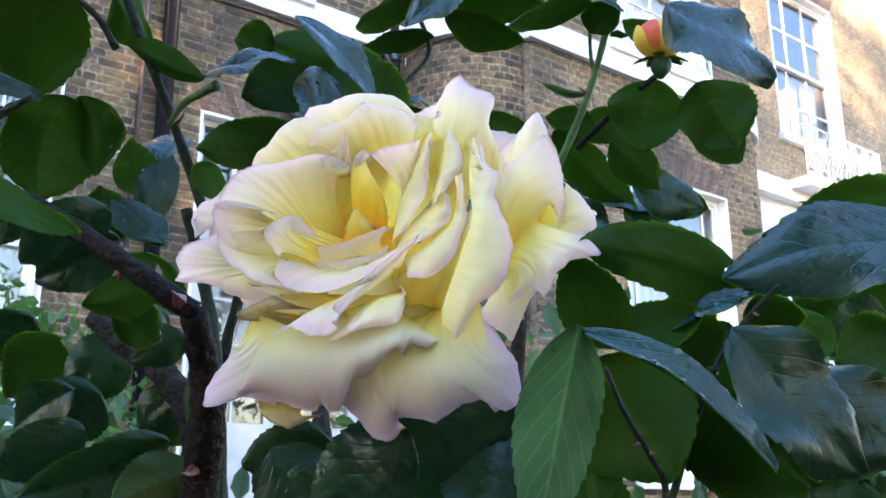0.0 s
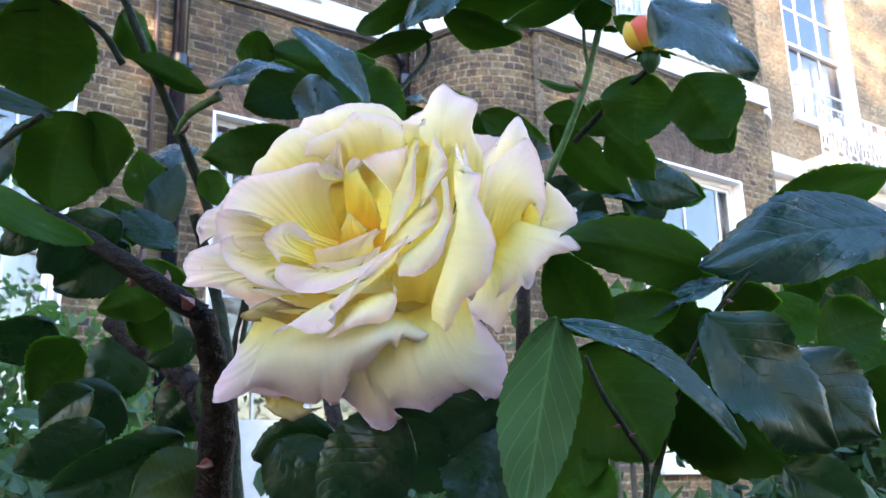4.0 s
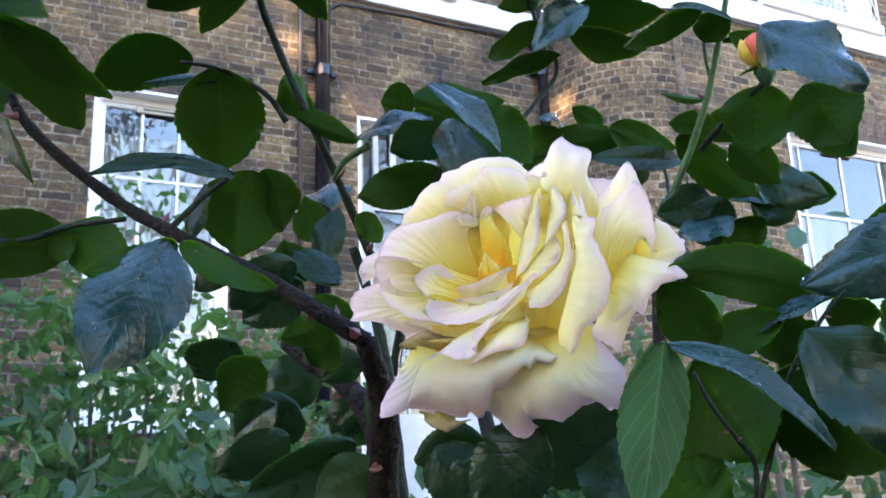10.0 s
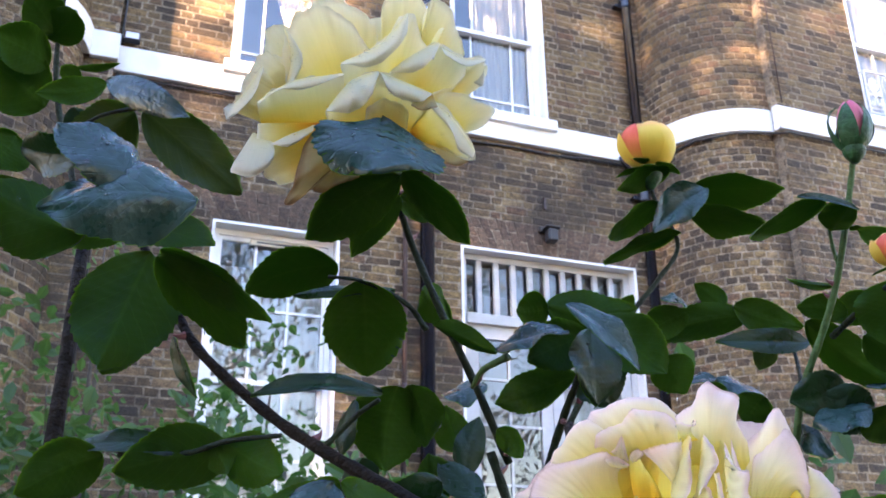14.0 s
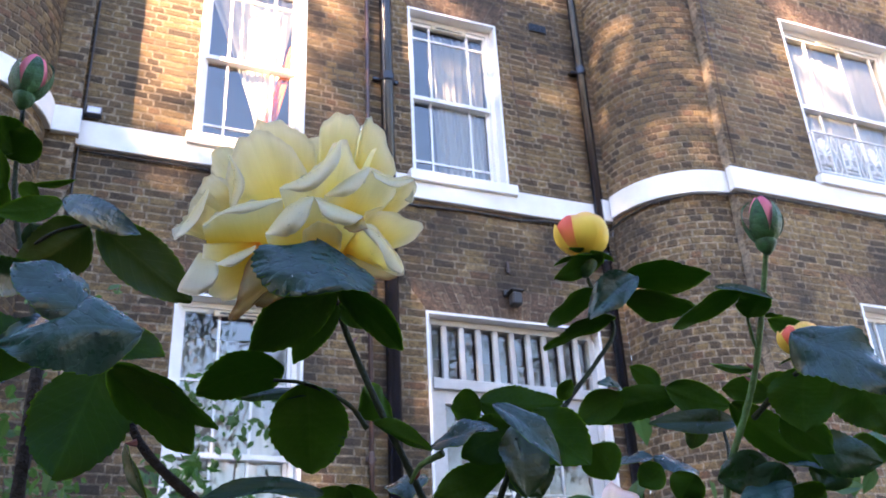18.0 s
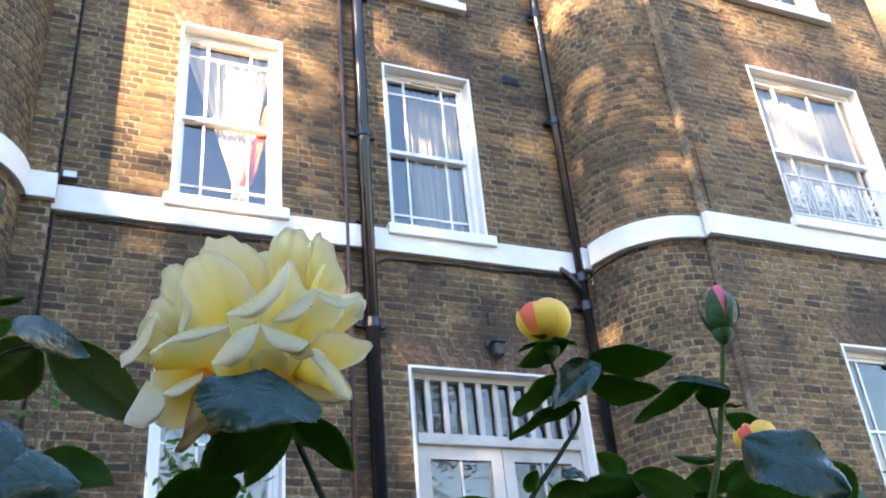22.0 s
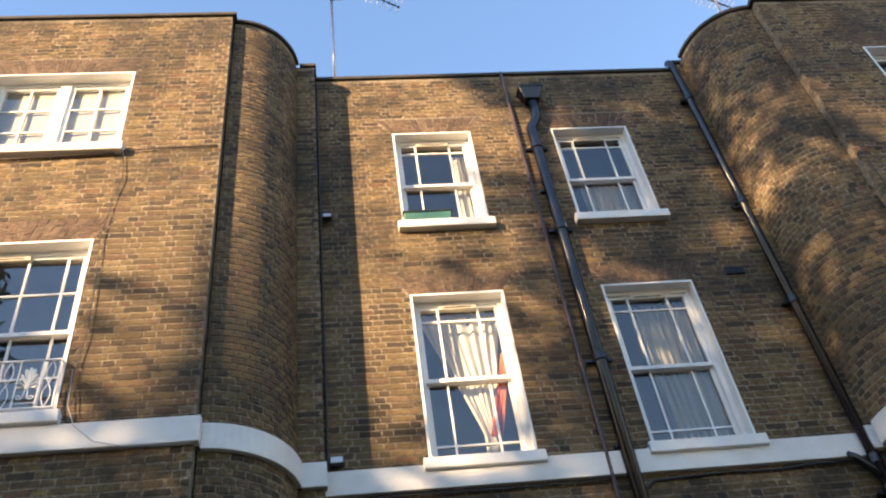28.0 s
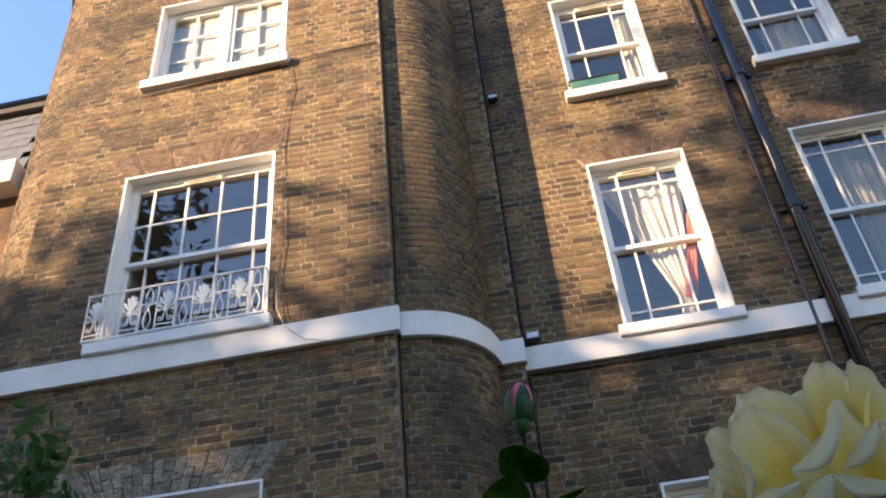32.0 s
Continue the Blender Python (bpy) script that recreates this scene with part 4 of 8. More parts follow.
# ---- rose plants: materials ----
def leaf_material(name, dark, light, rough, thinness, gloss, puckered=0.3, veins=0.4, lit=(0.25, 0.50, 0.004)):
    """Rose leaf: mottled green, pale ribs, wet film of uneven gloss. rough: the least and the most roughness."""
    m, n, l, bs = material(name)
    uv = n.new("ShaderNodeUVMap")
    sp = n.new("ShaderNodeSeparateXYZ")
    l.new(uv.outputs[0], sp.inputs[0])

    def math_node(op, a, b=None):
        k = n.new("ShaderNodeMath")
        k.operation = op
        for s, v in zip(k.inputs, (a, b)):
            if v is None:
                continue
            if isinstance(v, (int, float)):
                s.default_value = v
            else:
                l.new(v, s)
        return k.outputs[0]

    wob = math_node("MULTIPLY", math_node("SUBTRACT", noise_tex(n, l, 60, 2), 0.5), 0.5)
    side = math_node("ABSOLUTE", math_node("SUBTRACT", sp.outputs[0], 0.5))
    along = math_node("ADD", math_node("SUBTRACT", math_node("MULTIPLY", sp.outputs[1], 7.0), math_node("MULTIPLY", side, 5.0)), wob)
    wave = math_node("ABSOLUTE", math_node("SUBTRACT", math_node("FRACT", along), 0.5))
    rib = math_node("MINIMUM", math_node("MULTIPLY", side, 26.0), 1.0)
    vein = math_node("MULTIPLY", math_node("MINIMUM", math_node("MULTIPLY", math_node("SUBTRACT", 0.5, wave), 13.0), 1.0), rib)
    f = noise_tex(n, l, 55, 5, 0.65)
    big = noise_tex(n, l, 14, 3)
    col = ramp(n, l, f, [(0.3, dark), (0.75, light)])
    col = mix(n, l, ramp(n, l, big, [(0.42, (0, 0, 0)), (0.7, (0.6, 0.6, 0.6))]), col, tuple(c * 0.5 for c in dark))
    rnd = n.new("ShaderNodeObjectInfo")
    col = mix(n, l, ramp(n, l, rnd.outputs["Random"], [(0.0, (0, 0, 0)), (1.0, (0.45, 0.45, 0.45))]), col, tuple(c * 1.5 for c in light))
    col = mix(n, l, ramp(n, l, vein, [(0.0, (veins,) * 3), (0.8, (0, 0, 0))]), col, tuple(min(1, c * 2.2 + 0.008) for c in light))
    speck = noise_tex(n, l, 210, 2, 0.5)
    col = mix(n, l, ramp(n, l, speck, [(0.70, (0, 0, 0)), (0.78, (0.5, 0.5, 0.5))]), col, (0.030, 0.022, 0.010))
    l.new(col, bs.inputs["Base Color"])
    wet = noise_tex(n, l, 85, 3, 0.6)
    l.new(ramp(n, l, wet, [(0.38, (rough[0],) * 3), (0.62, (rough[1],) * 3)]), bs.inputs["Roughness"])
    bs.inputs["Specular IOR Level"].default_value = gloss
    fine = noise_tex(n, l, 300, 3, 0.6)
    cells = n.new("ShaderNodeTexVoronoi")
    co = n.new("ShaderNodeTexCoord")
    l.new(co.outputs["Object"], cells.inputs["Vector"])
    cells.inputs["Scale"].default_value = 420
    hgt = mix(n, l, 0.35, mix(n, l, 0.82, vein, noise_tex(n, l, 95, 4, 0.6)), mix(n, l, 0.5, fine, cells.outputs["Distance"]))
    bump(n, l, bs, hgt, puckered, 0.0016)
    tr, mx = n.new("ShaderNodeBsdfTranslucent"), n.new("ShaderNodeMixShader")
    l.new(mix(n, l, 0.55, col, lit), tr.inputs[0])
    mx.inputs[0].default_value = thinness
    l.new(bs.outputs[0], mx.inputs[1])
    l.new(tr.outputs[0], mx.inputs[2])
    l.new(mx.outputs[0], n["Material Output"].inputs[0])
    return m


LEAF_TOP = leaf_material("rose_leaf_top", (0.00306, 0.0136, 0.00425), (0.00765, 0.02465, 0.0068), (0.24, 0.5), 0.14, 0.26, 0.45, 0.12)
LEAF_UNDER = leaf_material("rose_leaf_underside", (0.008, 0.030, 0.0006), (0.032, 0.078, 0.002), (0.4, 0.7), 0.52, 0.10, 0.4, 0.35)
LEAF_PALE = leaf_material("rose_leaf_pale_underside", (0.0357, 0.09775, 0.0289), (0.0595, 0.1318, 0.0425), (0.4, 0.6), 0.22, 0.25, 0.35, 0.5)
LEAF_AGED = leaf_material("rose_leaf_yellowing", (0.010, 0.040, 0.004), (0.050, 0.065, 0.007), (0.4, 0.7), 0.4, 0.2, 0.4, 0.4)
LEAF_DULL = leaf_material("rose_leaf_wet_grey", (0.0051, 0.0221, 0.0153), (0.0119, 0.034, 0.0255), (0.18, 0.42), 0.06, 0.36, 0.5, 0.05)


def petal_material(name, stops, thinness=0.5):
    m, n, l, bs = material(name)
    uv, sp = n.new("ShaderNodeUVMap"), n.new("ShaderNodeSeparateXYZ")
    l.new(uv.outputs[0], sp.inputs[0])
    wob = n.new("ShaderNodeMath")
    wob.operation = "MULTIPLY_ADD"
    l.new(noise_tex(n, l, 28, 3), wob.inputs[0])
    wob.inputs[1].default_value = 0.22
    less = n.new("ShaderNodeMath")
    less.operation = "MULTIPLY_ADD"
    less.inputs[1].default_value, less.inputs[2].default_value = 0.96, -0.08
    l.new(sp.outputs[1], less.inputs[0])
    l.new(less.outputs[0], wob.inputs[2])
    col = ramp(n, l, wob.outputs[0], stops)
    streak = noise_tex(n, l, 1.0, 4, 0.6, "UV", (40, 3, 1))
    col = mix(n, l, 0.10, col, ramp(n, l, streak, [(0.35, (0.72, 0.66, 0.5)), (0.65, (1.05, 1.05, 1.05))]), "MULTIPLY")
    l.new(col, bs.inputs["Base Color"])
    bs.inputs["Roughness"].default_value = 0.5
    bs.inputs["Specular IOR Level"].default_value = 0.3
    bump(n, l, bs, mix(n, l, 0.5, streak, noise_tex(n, l, 130, 4, 0.6)), 0.4, 0.0009)
    tr, mx = n.new("ShaderNodeBsdfTranslucent"), n.new("ShaderNodeMixShader")
    l.new(col, tr.inputs[0])
    mx.inputs[0].default_value = thinness
    l.new(bs.outputs[0], mx.inputs[1])
    l.new(tr.outputs[0], mx.inputs[2])
    l.new(mx.outputs[0], n["Material Output"].inputs[0])
    return m


PETAL = petal_material("cream_petal_pink_edge", [(0.04, (0.93, 0.70, 0.04)), (0.18, (0.94, 0.83, 0.14)), (0.36, (0.94, 0.88, 0.34)), (0.54, (0.94, 0.87, 0.51)), (0.76, (0.93, 0.865, 0.67)), (0.94, (0.91, 0.795, 0.77))], 0.55)
PETAL_PALE = petal_material("pale_folded_petal", [(0.04, (0.90, 0.83, 0.40)), (0.4, (0.90, 0.85, 0.52)), (0.78, (0.89, 0.84, 0.65)), (0.95, (0.88, 0.76, 0.78))], 0.5)
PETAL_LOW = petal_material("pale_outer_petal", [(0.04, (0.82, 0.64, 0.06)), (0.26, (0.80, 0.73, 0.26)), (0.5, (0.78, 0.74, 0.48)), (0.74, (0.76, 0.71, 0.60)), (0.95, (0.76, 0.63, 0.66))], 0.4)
PETAL_IN = petal_material("yellow_inner_petal", [(0.06, (0.93, 0.62, 0.01)), (0.4, (0.94, 0.78, 0.06)), (0.72, (0.94, 0.85, 0.20)), (1.0, (0.93, 0.88, 0.42))], 0.55)
PETAL_Y = petal_material("lemon_petal", [(0.06, (0.84, 0.40, 0.005)), (0.22, (0.87, 0.60, 0.015)), (0.42, (0.88, 0.71, 0.06)), (0.62, (0.88, 0.78, 0.20)), (0.82, (0.88, 0.83, 0.46)), (1.0, (0.88, 0.85, 0.68))], 0.5)
PETAL_RIM = petal_material("pale_rolled_rim", [(0.05, (0.72, 0.66, 0.34)), (0.3, (0.71, 0.685, 0.48)), (1.0, (0.71, 0.69, 0.58))], 0.3)
PETAL_B = petal_material("faded_brown_petal", [(0.08, (0.6072, 0.4002, 0.0345)), (0.5, (0.6072, 0.5244, 0.1932)), (0.86, (0.5796, 0.4968, 0.2622)), (1.0, (0.2898, 0.1587, 0.0552))])
PETAL_R = petal_material("orange_bud_petal", [(0.1, (0.75, 0.48, 0.05)), (0.32, (0.74, 0.26, 0.06)), (0.6, (0.70, 0.15, 0.07)), (1.0, (0.66, 0.12, 0.09))], 0.3)
PETAL_YB = petal_material("yellow_bud_petal", [(0.1, (0.77, 0.58, 0.04)), (0.5, (0.79, 0.62, 0.06)), (0.8, (0.79, 0.60, 0.10)), (0.97, (0.78, 0.44, 0.14))], 0.3)
PETAL_P = petal_material("pink_bud_petal", [(0.1, (0.69, 0.4784, 0.184)), (0.45, (0.7176, 0.276, 0.276)), (1.0, (0.6808, 0.1196, 0.2576))], 0.3)
CANE = plain("brown_rose_cane", (0.010, 0.0065, 0.0035), 0.6, var=0.6, scale=60, bumpy=0.6, bscale=260, gloss=0.1)
OLDCANE = plain("grey_old_cane", (0.024, 0.019, 0.015), 0.8, var=0.6, scale=45, bumpy=0.9, bscale=160, gloss=0.15)
GREENSTEM = plain("green_rose_stem", (0.055, 0.105, 0.026), 0.5, var=0.4, scale=50, bumpy=0.3, bscale=220, gloss=0.2)
DARKSTEM = plain("dark_green_stem", (0.012, 0.019, 0.007), 0.55, var=0.5, scale=50, bumpy=0.4, bscale=240, gloss=0.15)
SEPAL = plain("green_sepal", (0.022, 0.068, 0.018), 0.5, var=0.5, scale=160, bumpy=0.3, bscale=300, gloss=0.25)
THORN = plain("rose_thorn", (0.12, 0.035, 0.03), 0.4, var=0.3, scale=90)


def water_material():
    m, n, l, bs = material("water_drop")
    bs.inputs["Base Color"].default_value = (1, 1, 1, 1)
    bs.inputs["Roughness"].default_value = 0.02
    bs.inputs["IOR"].default_value = 1.33
    bs.inputs["Transmission Weight"].default_value = 1.0
    return m


WATER = water_material()


# ---- rose plants: shapes ----
def leaf(parent, base, tip, width, n, under="LEAF_UNDER", fold=0.28, droop=0.12, top="LEAF_TOP", wave=1.0, label="", twist=0.0):
    """One toothed leaflet from base to tip; n is the way that its upper face looks."""
    base, tip, n = Vector(base), Vector(tip), Vector(n)
    ax = tip - base
    ln = ax.length
    ax.normalize()
    n = (n - ax * n.dot(ax)).normalized()
    sd = ax.cross(n)
    rng = random.Random(int(abs(base.x * 9173 + tip.z * 7919 + width * 5.1e5)))
    nv, nu, ph, ph2 = 52, 12, rng.uniform(0, 6), rng.uniform(0, 6)
    sway = rng.uniform(-0.07, 0.07)
    if fold == 0.28:
        fold, droop = rng.choice((-0.22, -0.1, 0.15, 0.3)), rng.uniform(0.08, 0.24)
    twist += rng.uniform(-0.25, 0.25)
    bm = bmesh.new()
    uvl = bm.loops.layers.uv.new("UVMap")
    for sgn in (1, -1):
        grid = []
        for j in range(nv + 1):
            v = j / nv
            w = 0.5 * width * 1.03 * (math.sin(math.pi * v ** 0.90) ** 0.62 if 0 < v < 1 else 0.0) * (1 - 0.16 * v * v) * (1 - 0.35 * max(0.0, v - 0.86) / 0.14)
            saw = (j % 4) / 3.0 * (0.15 < v * 4)
            turn = twist * (v - 0.4)
            row = []
            for i in range(nu + 1):
                u = -1 + 2 * i / nu
                au = abs(u)
                e = 1 + 0.055 * (saw - 0.5) if i in (0, nu) else 1.0
                x = u * w * e
                lift = fold * au ** 1.25 * w - droop * ln * (v - 0.25) ** 2 * 1.4 + droop * ln * 0.0875
                lift += wave * 0.045 * width * (math.sin(v * 8 + ph + 2.2 * u) * au + 0.6 * math.sin(v * 15 + ph2 + u) * u * u)
                lift += wave * 0.03 * width * noise.noise(Vector((u * 1.6 + ph, v * 3.0, ph2)))
                s = (v * 7.0 - au * 2.5) % 1.0
                lift += 0.020 * width * math.sin(math.pi * s) ** 0.7 * (1 - au ** 4) * min(1.0, au * 5) * min(1.0, 4 * (1 - v))
                lift -= 0.012 * width * max(0.0, 1 - au * 9)
                lift -= 0.05 * width * max(0.0, au - 0.8) * 5 * max(0.0, math.sin(v * 5 + ph2))
                side = sd * math.cos(turn) + n * math.sin(turn)
                p = base + ax * (v * ln + (0.010 * ln * saw if i in (0, nu) else 0.0)) + side * x + sd * (sway * ln * math.sin(math.pi * v)) + n * (lift + sgn * 0.00022)
                row.append(bm.verts.new(p))
            grid.append(row)
        for j in range(nv):
            for i in range(nu):
                q = [(j, i), (j, i + 1), (j + 1, i + 1), (j + 1, i)]
                if sgn < 0:
                    q = q[::-1]
                f = bm.faces.new([grid[a][b] for a, b in q])
                f.material_index = 0 if sgn > 0 else 1
                for lp, (a, b) in zip(f.loops, q):
                    lp[uvl].uv = (b / nu, a / nv)
    return part("leaf", bm, [MATS[top], MATS[under]], parent, label, smooth=True)


MATS = {"LEAF_TOP": LEAF_TOP, "LEAF_UNDER": LEAF_UNDER, "LEAF_PALE": LEAF_PALE, "LEAF_AGED": LEAF_AGED, "LEAF_DULL": LEAF_DULL}


def curve_points(pts, k=8):
    """A smooth line through the points."""
    pts = [Vector(p) for p in pts]
    p = [2 * pts[0] - pts[1], *pts, 2 * pts[-1] - pts[-2]]
    out = []
    for i in range(1, len(p) - 2):
        for s in range(k):
            t = s / k
            out.append(0.5 * (2 * p[i] + (p[i + 1] - p[i - 1]) * t + (2 * p[i - 1] - 5 * p[i] + 4 * p[i + 1] - p[i + 2]) * t * t + (3 * p[i] - p[i - 1] - 3 * p[i + 1] + p[i + 2]) * t ** 3))
    return out + [pts[-1]]


def cane(parent, name, pts, r0, r1, mat, thorns=0, seed=0, label=""):
    line = curve_points(pts)
    n = len(line) - 1
    rng = random.Random(seed)
    bm = bmesh.new()
    tube(bm, line, [(r0 + (r1 - r0) * i / n) * (1 + 0.08 * math.sin(i * 1.7)) for i in range(n + 1)], 10)
    ob = part(name, bm, mat, parent, label, smooth=True)
    for _ in range(thorns):
        i = rng.randrange(1, n)
        d = (line[i + 1] - line[i]).normalized()
        o = d.orthogonal().normalized()
        o.rotate(Matrix.Rotation(rng.uniform(0, 6.28), 3, d))
        r = r0 + (r1 - r0) * i / n
        bm = bmesh.new()
        h = min(rng.uniform(2.0, 3.2) * r, 0.0075)
        tube(bm, [line[i] + o * r * 0.7, line[i] + o * (r + h * 0.5) - d * h * 0.12, line[i] + o * (r + h) - d * h * 0.45], [min(r * 0.9, 0.0028), min(r * 0.42, 0.0012), 0.0001], 6)
        part("thorn", bm, THORN, ob)
    return ob


def petal(parent, base, tip, width, eye, bulge=0.25, cup=0.35, curl=0.2, ruffle=1.0, mat=None, square=0.6, seed=0):
    """A petal from the flower's heart to its rim. Its inner face looks to the flower's eye; cup bends the sides in, curl rolls the rim out."""
    base, tip, eye = Vector(base), Vector(tip), Vector(eye)
    ax = tip - base
    ln = ax.length
    d = ax.normalized()
    mid = (base + tip) / 2
    n = eye - mid
    n = (n - d * n.dot(d)).normalized()
    sd = d.cross(n)
    rng = random.Random(seed * 31 + int(abs(tip.x) * 1e5) % 977)
    nv, nu = 22, 22
    ph, ph2 = rng.uniform(0, 6), rng.uniform(0, 6)
    bm = bmesh.new()
    uvl = bm.loops.layers.uv.new("UVMap")
    grid = []
    for j in range(nv + 1):
        v = j / nv
        row = []
        for i in range(nu + 1):
            u = -1 + 2 * i / nu
            edge = abs(u) ** 2.4
            vv = v * (1 - 0.16 * edge * (1 - square) - 0.05 * edge) + 0.03 * ruffle * v * (math.sin(4.2 * u + ph) + 0.15 * math.sin(9.7 * u + ph2))
            w = 0.5 * width * (0.22 + 0.78 * math.sin(0.5 * math.pi * min(1, v * 1.28)) ** 0.9) * (1 - 0.32 * max(0, v - 0.72) ** 1.4 * 4 * (1 - square * 0.6))
            out = -bulge * ln * math.sin(math.pi * min(v, 1) ** 0.9) * 0.9
            out += cup * w * (u * u) * (0.35 + 0.65 * (1 - v) + 0.25 * v)
            roll = max(0.0, v - 0.70) / 0.30
            out -= curl * ln * roll * roll * (0.8 + 0.35 * math.sin(3.1 * u + ph2))
            vv -= curl * 0.45 * roll * roll * roll
            sroll = max(0.0, abs(u) - 0.72) / 0.28 * max(0.0, v - 0.35)
            out -= curl * 0.55 * w * sroll * sroll
            out += ruffle * 0.030 * ln * v * v * (math.sin(4.1 * u + ph) + 0.2 * math.sin(11.0 * u + ph2) * v)
            out += 0.035 * ln * noise.noise(Vector((u * 1.7 + ph, v * 2.0, ph2)))
            row.append(bm.verts.new(base + d * (vv * ln) + sd * (u * w) + n * out))
        grid.append(row)
    for j in range(nv):
        for i in range(nu):
            q = [(j, i), (j, i + 1), (j + 1, i + 1), (j + 1, i)]
            f = bm.faces.new([grid[a][b] for a, b in q])
            for lp, (a, b) in zip(f.loops, q):
                lp[uvl].uv = (b / nu, a / nv)
    bmesh.ops.solidify(bm, geom=bm.faces[:], thickness=0.00025)
    return part("petal", bm, mat or PETAL, parent, smooth=True)


def along(line, f):
    x = f * (len(line) - 1)
    i = min(int(x), len(line) - 2)
    return line[i].lerp(line[i + 1], x - i)


def rim_petal(parent, base, rim, eye, bulge, curl, mat, seed=0):
    """A broad petal that spreads from its foot to a wavy rim. bulge swells it towards the eye (or hollows it), curl rolls the rim back."""
    foot, edge, eye = curve_points(base, 6), curve_points(rim, 6), Vector(eye)
    rng = random.Random(seed * 17 + 3)
    ph, ph2 = rng.uniform(0, 6), rng.uniform(0, 6)
    mid = sum(edge, Vector()) / len(edge)
    n = (eye - mid).normalized()
    nu, nv = 12 + 5 * len(rim), 18
    bm = bmesh.new()
    uvl = bm.loops.layers.uv.new("UVMap")
    grid = []
    for j in range(nv + 1):
        v = j / nv
        row = []
        for i in range(nu + 1):
            u = i / nu
            a, b = along(foot, u), along(edge, u)
            ln = (b - a).length
            side = math.sin(math.pi * u) ** 0.6
            out = bulge * ln * math.sin(math.pi * v ** 0.85) * (0.25 + 0.75 * side)
            roll = max(0.0, v - 0.84) / 0.16
            out -= curl * ln * roll * roll
            out += 0.020 * ln * v * v * v * (math.sin(12 * u + ph) + 0.7 * math.sin(27 * u + ph2) * v + 0.5 * noise.noise(Vector((u * 24, v * 5, ph))))
            out += 0.055 * ln * noise.noise(Vector((u * 2.6 + ph, v * 1.6, ph2))) * math.sin(math.pi * min(1, v * 1.1) * 0.9)
            shift = ln * v ** 6 * (0.010 * math.sin(31 * u + ph2) + 0.030 * noise.noise(Vector((u * 15, ph, ph2))))
            row.append(bm.verts.new(a.lerp(b, v + shift / max(ln, 1e-4)) + n * out))
        grid.append(row)
    for j in range(nv):
        for i in range(nu):
            q = [(j, i), (j, i + 1), (j + 1, i + 1), (j + 1, i)]
            f = bm.faces.new([grid[a][b] for a, b in q])
            for lp, (a, b) in zip(f.loops, q):
                lp[uvl].uv = (b / nu, a / nv)
    bmesh.ops.solidify(bm, geom=bm.faces[:], thickness=0.0003)
    return part("petal", bm, mat, parent, smooth=True)


def petal_sheet(parent, at, lines, mat, curl, bulge, seed):
    """A petal through a foot line, a middle line and a rim, in millimetres of the flower's frame at. bulge swells its middle
    towards the viewer's side, curl rolls its rim back; the rim is ruffled and the blade creased lengthways."""
    lines = [curve_points(ln, 8) for ln in lines]
    rng = random.Random(seed * 29 + 5)
    ph, ph2 = rng.uniform(0, 9), rng.uniform(0, 9)
    rim = lines[-1]
    span = sum((b - a).length for a, b in zip(rim, rim[1:]))
    nu, nv = max(26, min(72, int(span / 1.3))), 22
    base = []
    for j in range(nv + 1):
        v = j / nv
        row = []
        for i in range(nu + 1):
            u = i / nu
            a, b, c = (along(ln, u) for ln in lines)
            row.append(a * (2 * (v - 0.5) * (v - 1)) + b * (4 * v * (1 - v)) + c * (2 * v * (v - 0.5)))
        base.append(row)
    bm = bmesh.new()
    uvl = bm.loops.layers.uv.new("UVMap")
    grid = []
    for j in range(nv + 1):
        v = j / nv
        row = []
        for i in range(nu + 1):
            u = i / nu
            p = base[j][i]
            du = base[j][min(nu, i + 1)] - base[j][max(0, i - 1)]
            dv = base[min(nv, j + 1)][i] - base[max(0, j - 1)][i]
            n = du.cross(dv)
            n = n.normalized() if n.length > 1e-6 else Vector((0, 0, 1))
            if n.z < 0:
                n = -n
            n = (n + Vector((0, 0, 0.6))).normalized()
            s = u * span
            roll = max(0.0, v - 0.78) / 0.22
            out = bulge * math.sin(math.pi * v) * math.sin(math.pi * u) ** 0.5 - curl * roll * roll
            out += v * v * (0.55 * noise.noise(Vector((s * 0.16, v * 1.2, ph))) + 0.9 * noise.noise(Vector((s * 0.07, v, ph2))))
            out += 0.50 * roll * noise.noise(Vector((s * 0.42, ph2, ph))) + 0.16 * roll * math.sin(s * 1.9 + ph)
            out += 0.55 * math.sin(math.pi * v) * noise.noise(Vector((s * 0.30, v * 0.9, ph + 3))) + 0.22 * v * noise.noise(Vector((s * 0.7, v * 3.0, ph2 + 5)))
            q = p + n * out
            if dv.length > 1e-6:
                q = q + dv.normalized() * v ** 8 * (0.75 * noise.noise(Vector((s * 0.30, ph, 1.0))) + 0.40 * noise.noise(Vector((s * 0.9, ph2, 2.0))))
            row.append(bm.verts.new(at @ (q * 0.001)))
        grid.append(row)
    for j in range(nv):
        for i in range(nu):
            q = [(j, i), (j, i + 1), (j + 1, i + 1), (j + 1, i)]
            f = bm.faces.new([grid[a][b] for a, b in q])
            for lp, (a, b) in zip(f.loops, q):
                lp[uvl].uv = (b / nu, a / nv)
    bmesh.ops.solidify(bm, geom=bm.faces[:], thickness=0.00028)
    return part("petal", bm, mat, parent, smooth=True)


